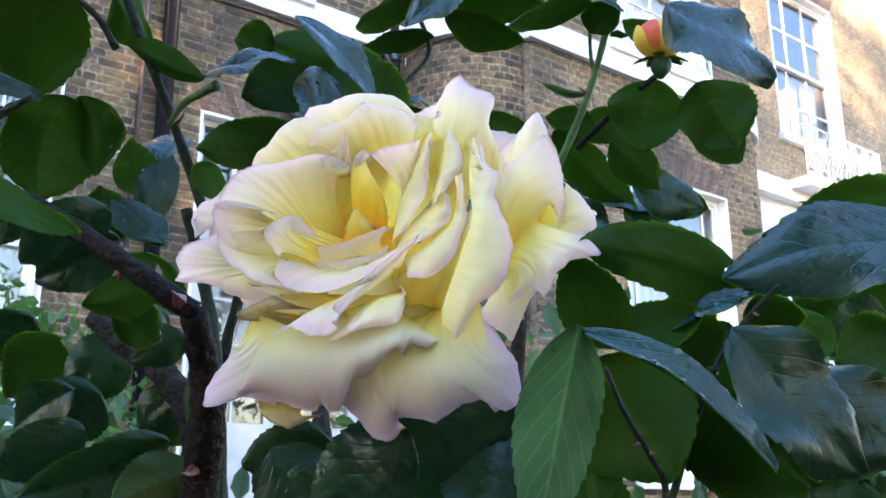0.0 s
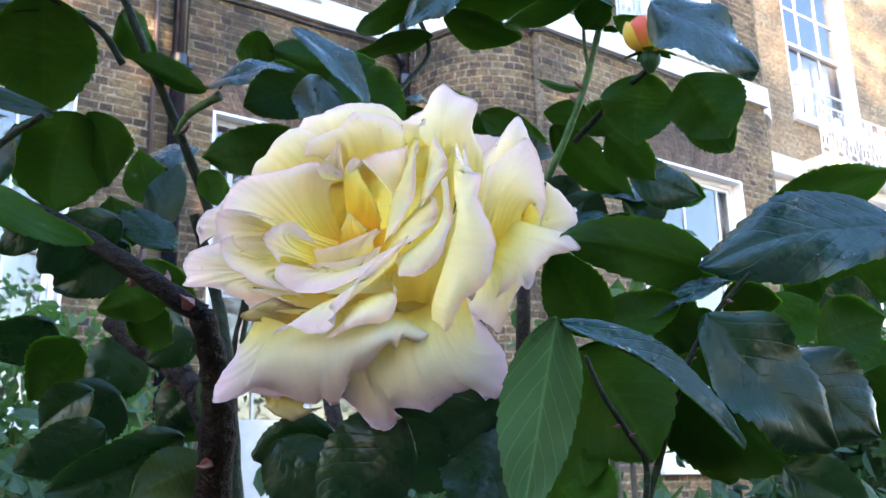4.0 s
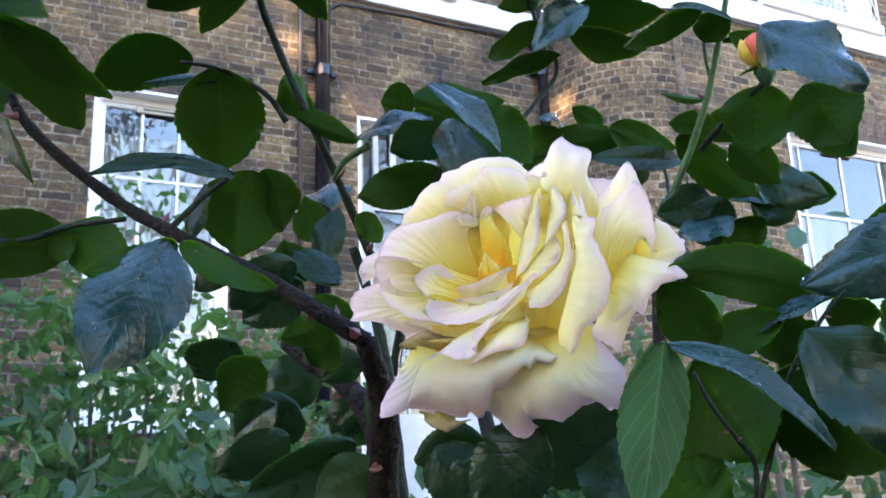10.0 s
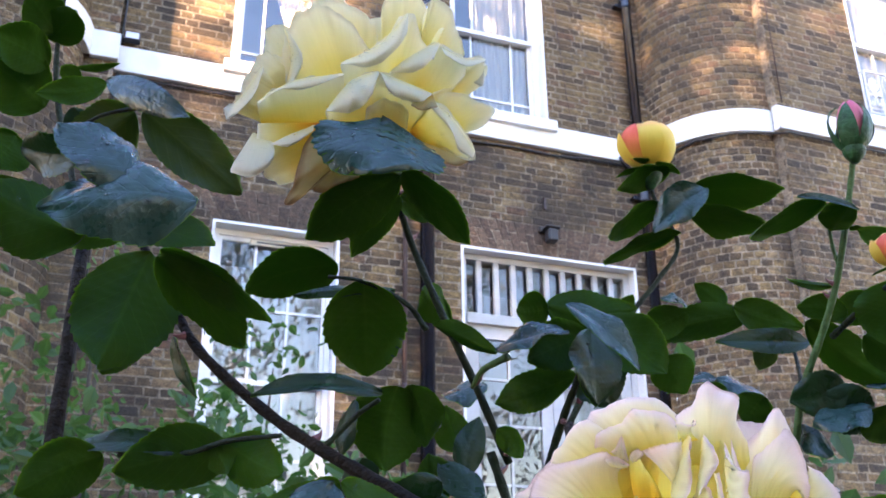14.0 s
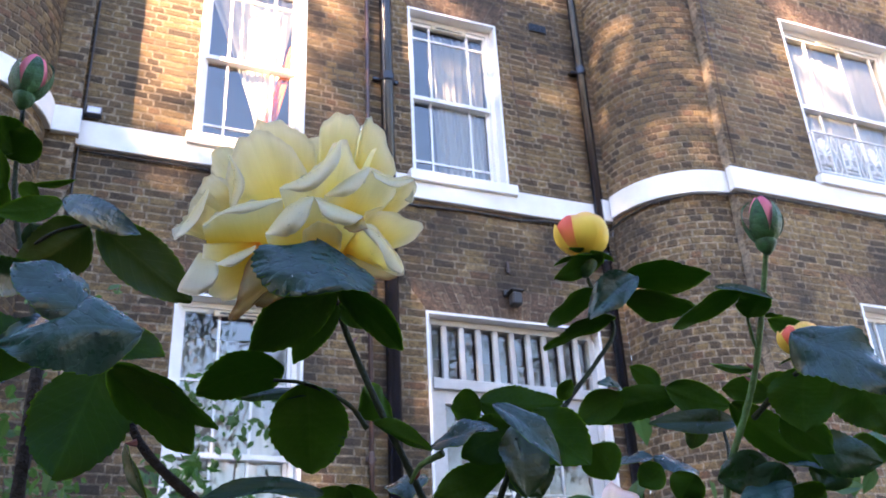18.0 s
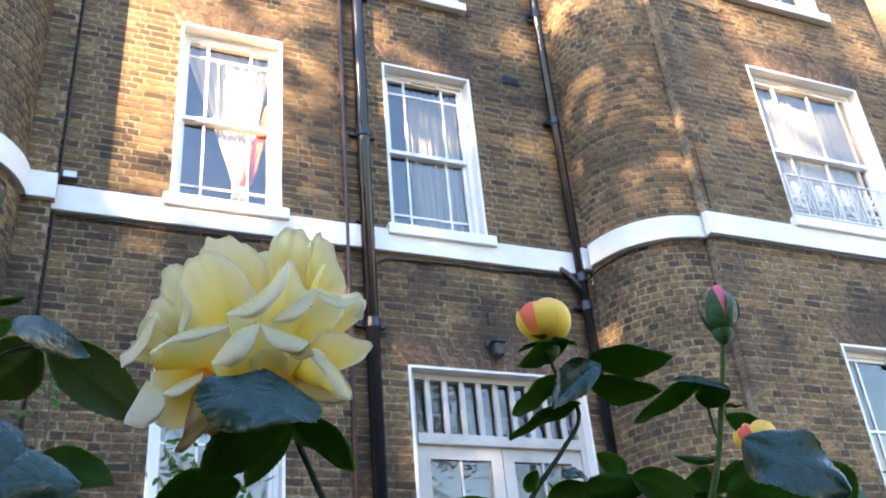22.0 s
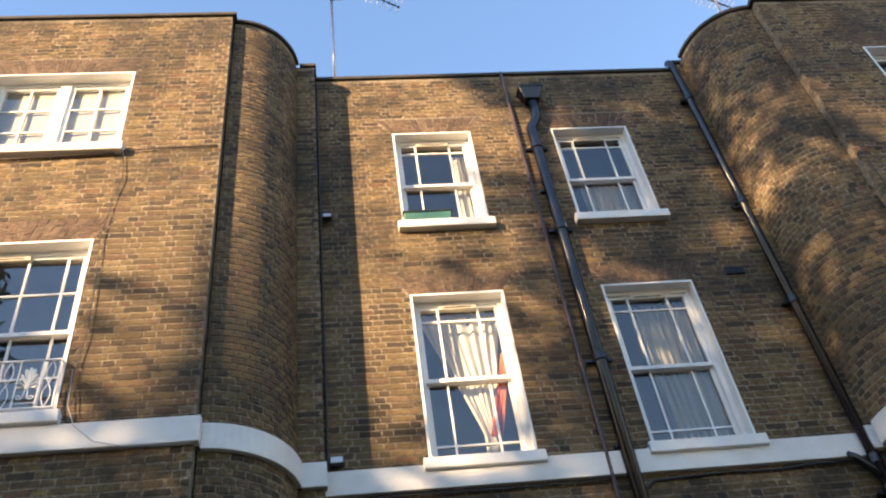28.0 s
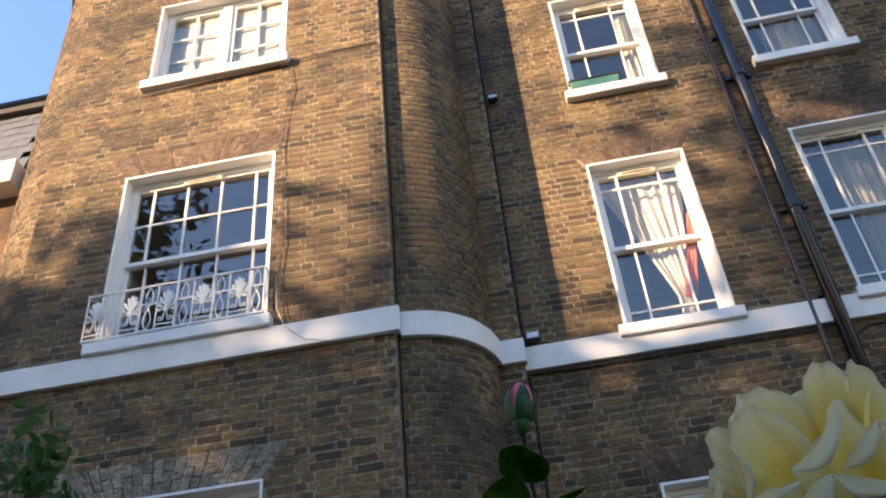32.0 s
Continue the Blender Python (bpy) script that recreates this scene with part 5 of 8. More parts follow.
def drops(parent, obs, count, seed, size=0.0011, upper=False):
    """Rain drops that sit on the faces of petals or leaves, joined."""
    rng = random.Random(seed)
    bm = bmesh.new()
    bmesh.ops.create_icosphere(bm, subdivisions=2, radius=1.0)
    ball = [v.co.copy() for v in bm.verts]
    skin = [[v.index for v in f.verts] for f in bm.faces]
    bm.free()
    verts, faces = [], []
    for _ in range(count):
        polys = rng.choice(obs).data.polygons
        p = max((polys[rng.randrange(len(polys) // 2 if upper else len(polys))] for _ in range(3)), key=lambda q: q.area)
        r = size * rng.uniform(0.35, 1.0) ** 1.5
        m = Matrix.Translation(Vector(p.center) + p.normal * r * 0.25) @ p.normal.to_track_quat("Z", "Y").to_matrix().to_4x4() @ Matrix.Diagonal((r, r * rng.uniform(0.9, 1.4), r * 0.6, 1))
        o = len(verts)
        verts.extend(m @ v for v in ball)
        faces.extend([k + o for k in f] for f in skin)
    me = bpy.data.meshes.new("rain_water")
    me.from_pydata(verts, [], faces)
    me.polygons.foreach_set("use_smooth", [True] * len(faces))
    me.materials.append(WATER)
    ob = new("rain_water", me)
    ob.parent = parent
    ob.matrix_parent_inverse = place_of(parent).inverted()
    return tagged(ob, "clear rain drops", kind="stuff")


def wrap(parent, name, at, axes, mid, half, low, high, ra, rz, pointed, flare, mat, seed):
    """A petal or sepal that wraps an egg round at: mid and half are its azimuth and half width, low and high its latitudes."""
    s, t, up = axes
    rng = random.Random(seed)
    ph = rng.uniform(0, 9)
    bm = bmesh.new()
    uvl = bm.loops.layers.uv.new("UVMap")
    nu, nv = 16, 18
    grid = []
    for j in range(nv + 1):
        v = j / nv
        th = low + (high - low) * v
        reach = half * ((1 - v) ** 1.05 * (1 + 0.5 * v) if pointed else max(0.02, 1 - v ** 5) ** 0.5)
        row = []
        for i in range(nu + 1):
            u = -1 + 2 * i / nu
            a = mid + u * reach
            k = 1 + flare * (v ** 3 + 0.5 * v * abs(u) ** 3) + 0.035 * noise.noise(Vector((u * 1.7, v * 2.0, ph)))
            o = s * math.cos(a) + t * math.sin(a)
            row.append(bm.verts.new(at + o * ra * math.cos(th) * k + up * rz * (math.sin(th) + 0.04 * v * noise.noise(Vector((u * 2.5, ph, 1))))))
        grid.append(row)
    for j in range(nv):
        for i in range(nu):
            q = [(j, i), (j, i + 1), (j + 1, i + 1), (j + 1, i)]
            f = bm.faces.new([grid[a][b] for a, b in q])
            for lp, (a, b) in zip(f.loops, q):
                lp[uvl].uv = (b / nu, a / nv)
    return part(name, bm, mat, parent, smooth=True)


def bud(parent, at, up, size, kind):
    """A rose bud on its stem: hip, sepals and wrapped petals."""
    at, up = Vector(at), Vector(up).normalized()
    s = up.orthogonal().normalized()
    t = up.cross(s)
    axes = (s, t, up)
    bm = bmesh.new()
    tube(bm, [at - up * size * k for k in (0.64, 0.58, 0.50, 0.42, 0.32, 0.22)], [size * k for k in (0.05, 0.10, 0.165, 0.19, 0.18, 0.12)], 16)
    hip = part("bud", bm, SEPAL, parent, "rose bud with green sepals", smooth=True)
    if kind == "open":
        blush = Vector((-0.97, -0.26, 0.0))
        a0 = math.atan2(blush.dot(t), blush.dot(s))
        core = at + up * size * 0.08
        for k in range(6):
            wrap(hip, "petal", core, axes, a0 + 1.1 + k * 2.3, 1.25, -1.35, 1.02 - 0.05 * k, size * (0.33 + 0.022 * k), size * (0.40 - 0.008 * k), False, 0.05, PETAL_YB, k)
        wrap(hip, "petal", core, axes, a0 - 0.02, 0.42, -1.1, 0.80, size * 0.462, size * 0.37, False, 0.06, PETAL_R, 11)
        wrap(hip, "petal", core, axes, a0 - 0.95, 0.85, -1.35, 0.62, size * 0.475, size * 0.36, False, 0.14, PETAL_YB, 12)
        for k in range(5):
            a = k * 1.2566 + 0.4
            o = s * math.cos(a) + t * math.sin(a)
            b0 = at - up * size * 0.27 + o * size * 0.1
            leaf(hip, b0, b0 + o * size * 0.42 - up * size * (0.02 + 0.1 * (k % 2)), size * 0.2, up, fold=0.3, droop=0.05, wave=0.3)
    else:
        for k in range(4):
            wrap(hip, "petal", at + up * size * 0.05, axes, k * 1.9, 1.3, -1.3, 1.35 - 0.06 * k, size * (0.21 + 0.016 * k), size * 0.50, False, 0.02, PETAL_P, k)
        face = math.atan2(Vector((-0.75, -0.65, 0)).dot(t), Vector((-0.75, -0.65, 0)).dot(s)) + 0.5
        for k in range(5):
            wrap(hip, "sepal", at + up * size * 0.02, axes, face + 0.63 + k * 1.2566, 0.74, -1.25, 1.28 - 0.14 * (k % 2), size * 0.325, size * 0.47, True, 0.16 + 0.25 * (k % 2), SEPAL, k + 20)
    return hip


# ---- the rose bushes ----
bush = thing("rose_bush", "wet rose bush with cream yellow blooms and glossy leaves", "rose bush", (0.15, 0.42, 0.0))
bush_b = thing("rose_bush", "rose bush with opening buds before the house", "rose bush", (0.42, 0.5, 0.0))
bush_c = thing("rose_bush", "rose bush shoot with a pink bud", "rose bush", (-0.1, 0.5, 0.0))
cane(bush, 'cane', [(-0.0567, 0.4354, 1.5713), (-0.0294, 0.4196, 1.5200), (-0.0105, 0.4024, 1.4824), (0.0268, 0.3837, 1.4456), (0.0543, 0.3538, 1.4205), (0.0831, 0.3228, 1.3970), (0.1026, 0.3045, 1.3794), (0.1213, 0.2964, 1.3657)], 0.0022, 0.004, CANE, 9, 1)
cane(bush, 'cane', [(0.0752, 0.3340, 1.5704), (0.0982, 0.3795, 1.5578), (0.1205, 0.3866, 1.5153), (0.1438, 0.3925, 1.4744), (0.1671, 0.3996, 1.4311)], 0.0019, 0.0025, DARKSTEM, 6, 2)
cane(bush, 'cane', [(0.1567, 0.4020, 1.4375), (0.1685, 0.4047, 1.4064), (0.1750, 0.4003, 1.3694), (0.1799, 0.4001, 1.3226), (0.1853, 0.4015, 1.2694)], 0.0026, 0.004, DARKSTEM, 4, 3)
cane(bush, 'old_cane', [(0.1380, 0.4654, 1.3942), (0.1495, 0.4546, 1.3812), (0.1667, 0.4404, 1.3657), (0.1772, 0.4271, 1.3436), (0.1795, 0.4207, 1.3199), (0.1841, 0.4191, 1.2776)], 0.005, 0.0085, OLDCANE, 3, 4)
cane(bush, 'cane', [(0.1213, 0.2964, 1.3657), (0.1324, 0.3095, 1.3472), (0.1386, 0.3200, 1.3248), (0.1548, 0.3710, 1.2520)], 0.0046, 0.008, CANE, 4, 5)
cane(bush, 'cane', [(0.1641, 0.2414, 1.3498), (0.1787, 0.2592, 1.3346), (0.1928, 0.2827, 1.3115), (0.2103, 0.3194, 1.2808), (0.2495, 0.4040, 1.1789)], 0.0035, 0.006, GREENSTEM, 3, 6)
cane(bush, 'old_cane', [(0.172, 0.40, 1.20), (0.18, 0.42, 0.9), (0.16, 0.43, 0.45), (0.15, 0.42, -0.02)], 0.011, 0.016, OLDCANE, 4, 7)
cane(bush, 'twig', [(0.1875, 0.1724, 1.3380), (0.1934, 0.1722, 1.3272), (0.2063, 0.1743, 1.3149), (0.2149, 0.1774, 1.3077), (0.2167, 0.1815, 1.2913), (0.2354, 0.2068, 1.2522)], 0.0007, 0.0012, DARKSTEM, 2, 8)
cane(bush, 'twig', [(0.2395, 0.1507, 1.3643), (0.2365, 0.1617, 1.3544), (0.2300, 0.1709, 1.3378), (0.2273, 0.1790, 1.3173), (0.2243, 0.1891, 1.2911)], 0.0007, 0.0012, DARKSTEM, 2, 9)
cane(bush, 'twig', [(0.0712, 0.3389, 1.4470), (0.0633, 0.3493, 1.4413), (0.0499, 0.3589, 1.4268)], 0.0012, 0.0016, DARKSTEM, 0, 10)
cane(bush, 'twig', [(0.0320, 0.3797, 1.4350), (0.0079, 0.4000, 1.4344), (-0.0120, 0.4146, 1.4295), (-0.0434, 0.4316, 1.4302)], 0.0012, 0.0017, DARKSTEM, 0, 11)
cane(bush, 'twig', [(0.1389, 0.3846, 1.4691), (0.1419, 0.3752, 1.4773), (0.1482, 0.3552, 1.4802)], 0.0012, 0.0022, GREENSTEM, 0, 12)
cane(bush, 'twig', [(0.0585, 0.4047, 1.5337), (0.0787, 0.3982, 1.5304), (0.1026, 0.3933, 1.5182), (0.1153, 0.3934, 1.5033)], 0.001, 0.0018, DARKSTEM, 0, 13)
cane(bush, 'twig', [(0.1879, 0.3381, 1.4875), (0.1899, 0.3536, 1.4717), (0.1891, 0.3705, 1.4551), (0.1875, 0.3916, 1.4261), (0.1838, 0.4118, 1.3680)], 0.0015, 0.003, DARKSTEM, 2, 14)
cane(bush_b, 'cane', [(0.3804, 0.5381, 1.7347), (0.3852, 0.5467, 1.7036), (0.4012, 0.5406, 1.6570), (0.3806, 0.5436, 1.6230), (0.3535, 0.5486, 1.5905), (0.3247, 0.5607, 1.5465), (0.3003, 0.5744, 1.4958)], 0.0016, 0.0028, DARKSTEM, 4, 15)
cane(bush_b, 'cane', [(0.4282, 0.3587, 1.6563), (0.4271, 0.3710, 1.6231), (0.4258, 0.3916, 1.5749), (0.4230, 0.4114, 1.5404), (0.4175, 0.4345, 1.5022), (0.4202, 0.4604, 1.4521)], 0.0021, 0.0030, GREENSTEM, 4, 16)
cane(bush_b, 'twig', [(0.3955, 0.3130, 1.5419), (0.4028, 0.3489, 1.5372), (0.4228, 0.4030, 1.5336)], 0.0018, 0.0024, DARKSTEM, 1, 17)
cane(bush_b, 'twig', [(0.4156, 0.3810, 1.6139), (0.4223, 0.3877, 1.5962), (0.4271, 0.3899, 1.5813)], 0.0012, 0.0016, GREENSTEM, 0, 18)
cane(bush_b, 'twig', [(0.4505, 0.4761, 1.5562), (0.4463, 0.4678, 1.5298), (0.4241, 0.4426, 1.5044)], 0.0012, 0.002, DARKSTEM, 0, 19)
cane(bush_b, 'old_cane', [(0.4199, 0.4595, 1.4540), (0.43, 0.50, 1.15), (0.42, 0.5, 0.6), (0.42, 0.5, -0.02)], 0.0045, 0.012, OLDCANE, 4, 20)
cane(bush_b, 'old_cane', [(0.2999, 0.5734, 1.4979), (0.33, 0.52, 1.2), (0.38, 0.52, 0.7), (0.41, 0.5, 0.05)], 0.0045, 0.010, OLDCANE, 4, 21)
cane(bush_c, 'cane', [(-0.1134, 0.4711, 1.7424), (-0.1116, 0.4816, 1.6914), (-0.1048, 0.4836, 1.6553), (-0.0920, 0.4750, 1.6121), (-0.0772, 0.4576, 1.5608)], 0.0016, 0.0024, DARKSTEM, 2, 22)
cane(bush_c, 'old_cane', [(-0.0772, 0.4576, 1.5608), (-0.08, 0.47, 1.3), (-0.1, 0.5, 0.7), (-0.1, 0.5, -0.02)], 0.0034, 0.010, OLDCANE, 4, 23)
leaf(bush, (0.0780, 0.3980, 1.5318), (0.0893, 0.4263, 1.4833), 0.0489, (0.3114, 0.7878, 0.5314))
leaf(bush, (0.1105, 0.3878, 1.5261), (0.1324, 0.4055, 1.5151), 0.0233, (-0.4733, 0.8054, 0.3569))
leaf(bush, (0.1185, 0.3913, 1.5062), (0.1465, 0.3597, 1.4854), 0.0155, (0.7400, 0.2438, 0.6268), fold=0.6)
leaf(bush, (0.1426, 0.3578, 1.4843), (0.1709, 0.3286, 1.4920), 0.0230, (-0.4000, -0.6000, 0.7000), top="LEAF_DULL", fold=0.1, wave=1.8)
leaf(bush, (0.1800, 0.3655, 1.5150), (0.1625, 0.3726, 1.5133), 0.0238, (0.3131, 0.8674, 0.3869))
leaf(bush, (0.1785, 0.3656, 1.5164), (0.2266, 0.3492, 1.5119), 0.0305, (0.3214, 0.9468, -0.0180))
leaf(bush, (0.1596, 0.3071, 1.4959), (0.1930, 0.2901, 1.4650), 0.0190, (-0.4500, -0.5000, 0.7000), top="LEAF_DULL", fold=0.2, droop=0.25)
leaf(bush, (0.2056, 0.3473, 1.5075), (0.2297, 0.3283, 1.4696), 0.0351, (0.4860, 0.8650, -0.1249))
leaf(bush, (0.1981, 0.3533, 1.4976), (0.1618, 0.3613, 1.4801), 0.0296, (0.1880, 0.9803, 0.0603))
leaf(bush, (0.2079, 0.3878, 1.4831), (0.1522, 0.3920, 1.4653), 0.0261, (-0.0719, 0.8973, 0.4356))
leaf(bush, (0.1947, 0.3437, 1.4967), (0.1938, 0.3355, 1.4542), 0.0344, (0.1552, -0.9708, 0.1832))
leaf(bush, (0.0726, 0.3138, 1.5575), (0.0324, 0.3463, 1.5311), 0.0312, (0.2803, 0.5517, 0.7855), fold=-0.1, droop=0.08)
leaf(bush, (0.0736, 0.3122, 1.5596), (0.1163, 0.3256, 1.5349), 0.0217, (0.2223, 0.4005, 0.8889), fold=-0.2, droop=0.22)
leaf(bush, (0.0799, 0.3351, 1.5571), (0.0604, 0.3601, 1.5293), 0.0190, (0.2803, 0.5517, 0.7855), fold=0.15, droop=0.08)
leaf(bush, (0.0822, 0.3423, 1.5611), (0.1019, 0.3490, 1.5524), 0.0170, (-0.0291, 0.8241, 0.5657))
leaf(bush, (0.0508, 0.2749, 1.5643), (0.0422, 0.2550, 1.5293), 0.0619, (-0.0643, -0.8606, 0.5052), top="LEAF_DULL", fold=-0.2, droop=0.1, wave=0.7)
leaf(bush, (-0.0308, 0.2421, 1.4942), (-0.0875, 0.2465, 1.4884), 0.0361, (-0.3743, -0.9081, 0.1878), top="LEAF_DULL", fold=-0.35, droop=0.14, wave=1.6)
leaf(bush, (-0.0543, 0.2484, 1.5022), (-0.0846, 0.2498, 1.5254), 0.0300, (-0.2000, -0.7500, 0.5500), top="LEAF_DULL", fold=-0.2, droop=0.15)
leaf(bush, (-0.0714, 0.3081, 1.5018), (-0.1175, 0.3167, 1.5213), 0.0366, (0.1600, 0.9856, -0.0555))
leaf(bush, (-0.0405, 0.4072, 1.5365), (-0.0598, 0.3934, 1.4637), 0.0549, (-0.0112, 0.9831, -0.1828))
leaf(bush, (-0.0382, 0.3716, 1.5212), (0.0128, 0.3918, 1.4856), 0.0359, (0.2502, 0.4724, 0.8451), fold=0.1, droop=0.1)
leaf(bush, (-0.0373, 0.3696, 1.5240), (0.0245, 0.3684, 1.4966), 0.0267, (0.1705, 0.2705, 0.9475), fold=-0.2, droop=0.18)
leaf(bush, (0.0715, 0.4339, 1.5534), (0.0201, 0.4633, 1.5422), 0.0347, (0.2934, 0.5867, 0.7548), fold=-0.1, droop=0.08)
leaf(bush, (0.0987, 0.4028, 1.5290), (0.0409, 0.4155, 1.5316), 0.0117, (-0.2961, -0.7752, 0.5579), fold=-0.4, droop=0.22, wave=2.0)
leaf(bush, (-0.0546, 0.4165, 1.5582), (-0.0074, 0.3846, 1.5337), 0.0272, (0.4260, 0.8557, -0.2939))
leaf(bush, (-0.0502, 0.4158, 1.5553), (-0.0934, 0.4247, 1.5432), 0.0203, (0.0992, 0.9383, 0.3314))
leaf(bush, (-0.0233, 0.4151, 1.4923), (-0.0102, 0.4104, 1.4575), 0.0128, (-0.8848, -0.3703, -0.2829))
leaf(bush, (-0.0421, 0.4508, 1.5069), (-0.0571, 0.4648, 1.4811), 0.0274, (0.3299, 0.8972, 0.2936))
leaf(bush, (-0.0107, 0.4141, 1.4295), (-0.0742, 0.4407, 1.4376), 0.0145, (-0.3142, -0.8671, 0.3866), droop=0.05)
leaf(bush, (-0.0513, 0.4345, 1.4303), (-0.0904, 0.4444, 1.4104), 0.0319, (0.0852, 0.9492, 0.3028))
leaf(bush, (0.0113, 0.4056, 1.4303), (-0.0444, 0.4242, 1.4199), 0.0345, (0.2764, 0.9407, 0.1965))
leaf(bush, (0.0069, 0.4055, 1.4357), (0.0362, 0.3844, 1.4157), 0.0286, (0.5721, 0.8196, -0.0292))
leaf(bush, (0.0004, 0.4079, 1.4359), (0.0118, 0.4037, 1.4186), 0.0193, (0.5269, 0.8378, 0.1431))
leaf(bush, (0.0367, 0.2840, 1.3979), (0.0083, 0.2771, 1.3488), 0.0390, (-0.17, -0.88, 0.44), top="LEAF_DULL", fold=-0.10, droop=0.12, wave=1.1)
leaf(bush, (0.0390, 0.2832, 1.3979), (0.0072, 0.2934, 1.3855), 0.0188, (0.4010, 0.8589, -0.3185))
leaf(bush, (0.0405, 0.2878, 1.3991), (0.0782, 0.3009, 1.3841), 0.0154, (-0.4045, 0.8810, -0.2454))
leaf(bush, (0.0782, 0.3562, 1.4545), (0.0129, 0.3579, 1.4552), 0.0136, (-0.0191, -0.8967, 0.4422), wave=2.0)
leaf(bush, (0.0879, 0.3616, 1.4608), (0.0857, 0.3757, 1.4200), 0.0439, (0.2470, 0.9201, 0.3040))
leaf(bush, (0.0930, 0.3596, 1.4612), (0.1071, 0.3638, 1.4321), 0.0233, (0.7686, 0.4663, 0.4380))
leaf(bush, (0.0679, 0.3713, 1.4540), (0.0580, 0.3731, 1.4255), 0.0163, (-0.8670, -0.4144, 0.2769))
leaf(bush, (0.1032, 0.3391, 1.4096), (0.0781, 0.3556, 1.3877), 0.0243, (0.0171, -0.7904, -0.6123))
leaf(bush, (0.1126, 0.3598, 1.4038), (0.1062, 0.3658, 1.4269), 0.0217, (0.2606, 0.9495, -0.1747))
leaf(bush, (0.1282, 0.3785, 1.4315), (0.1226, 0.3836, 1.4565), 0.0203, (0.4222, 0.9020, -0.0905))
leaf(bush, (0.1285, 0.3715, 1.4182), (0.1373, 0.3689, 1.4504), 0.0170, (-0.2775, -0.9607, -0.0009))
leaf(bush, (0.1267, 0.3442, 1.4014), (0.1114, 0.3640, 1.4268), 0.0188, (-0.2494, -0.8317, 0.4961))
leaf(bush, (0.1209, 0.3300, 1.3831), (0.1013, 0.3509, 1.3754), 0.0177, (0.6474, 0.7094, 0.2787))
leaf(bush, (0.1386, 0.3498, 1.4393), (0.1487, 0.3400, 1.4234), 0.0136, (0.8072, 0.5673, 0.1633))
leaf(bush, (0.1696, 0.1646, 1.3465), (0.1666, 0.1808, 1.2937), 0.0230, (0.3600, 0.9000, 0.1000), under="LEAF_PALE", fold=0.12, droop=0.08, wave=0.7)
leaf(bush, (0.1720, 0.1670, 1.3456), (0.2052, 0.1300, 1.3155), 0.0125, (-0.4800, -0.0200, 0.7200), top="LEAF_DULL", fold=0.6, droop=0.2, wave=0.8)
leaf(bush, (0.2591, 0.1722, 1.3692), (0.1913, 0.1884, 1.3778), 0.0219, (0.2539, 0.9353, 0.2463), fold=0.15)
leaf(bush, (0.2163, 0.1924, 1.3492), (0.2024, 0.1995, 1.3779), 0.0219, (0.7249, 0.6623, 0.1897))
leaf(bush, (0.2858, 0.1224, 1.3788), (0.2348, 0.1640, 1.3726), 0.0310, (-0.6000, -0.6600, 0.2200), top="LEAF_DULL", fold=-0.12, droop=0.2, wave=1.6)
leaf(bush, (0.2564, 0.1566, 1.3823), (0.2950, 0.1332, 1.4017), 0.0198, (0.4905, 0.8687, 0.0694))
leaf(bush, (0.2508, 0.1632, 1.3661), (0.2261, 0.1832, 1.3563), 0.0110, (-0.4000, -0.4000, 0.8000), top="LEAF_DULL")
leaf(bush, (0.2575, 0.1761, 1.3617), (0.2729, 0.1646, 1.3609), 0.0183, (0.5918, 0.7772, 0.2138))
leaf(bush, (0.2295, 0.1624, 1.3519), (0.2586, 0.1372, 1.3125), 0.0350, (-0.4000, -0.8000, 0.2500), droop=0.2, fold=0.15, wave=1.9)
leaf(bush, (0.2545, 0.1542, 1.3396), (0.2741, 0.1352, 1.3141), 0.0300, (-0.6000, -0.6000, 0.1500), wave=1.6)
leaf(bush, (0.2461, 0.1948, 1.3707), (0.2609, 0.1925, 1.3452), 0.0227, (0.6987, 0.6242, 0.3495))
leaf(bush, (0.2626, 0.1853, 1.3615), (0.2548, 0.1984, 1.3416), 0.0170, (0.7748, 0.6236, 0.1035))
leaf(bush, (0.2104, 0.1984, 1.3451), (0.2246, 0.1805, 1.3094), 0.0406, (0.8659, 0.4902, 0.0997))
leaf(bush, (0.2352, 0.1888, 1.3373), (0.2660, 0.1631, 1.3063), 0.0417, (0.7264, 0.6658, 0.1704))
leaf(bush, (0.2141, 0.2049, 1.3373), (0.2153, 0.2035, 1.3016), 0.0261, (0.7265, 0.6872, -0.0012))
leaf(bush, (0.2558, 0.1876, 1.3332), (0.2609, 0.1818, 1.3015), 0.0288, (0.8167, 0.5764, 0.0271))
leaf(bush, (0.2148, 0.1927, 1.3518), (0.2385, 0.1784, 1.3594), 0.0175, (0.5569, 0.7947, -0.2415))
leaf(bush, (0.2166, 0.2365, 1.3350), (0.1623, 0.2671, 1.3106), 0.0431, (-0.3448, -0.8776, -0.3332))
leaf(bush, (0.2160, 0.2446, 1.3318), (0.1938, 0.2367, 1.2915), 0.0390, (-0.4804, -0.7712, 0.4178))
leaf(bush, (0.1653, 0.2336, 1.3248), (0.1431, 0.2473, 1.2971), 0.0318, (-0.4016, -0.9069, -0.1278))
leaf(bush, (0.1696, 0.2835, 1.3225), (0.1415, 0.2946, 1.3147), 0.0230, (-0.2278, -0.8740, -0.4292))
leaf(bush, (0.1478, 0.2873, 1.3219), (0.1588, 0.2747, 1.2966), 0.0279, (-0.6861, -0.7250, 0.0600))
leaf(bush, (0.1397, 0.3569, 1.3275), (0.0912, 0.3761, 1.3042), 0.0277, (-0.1841, -0.9117, -0.3673))
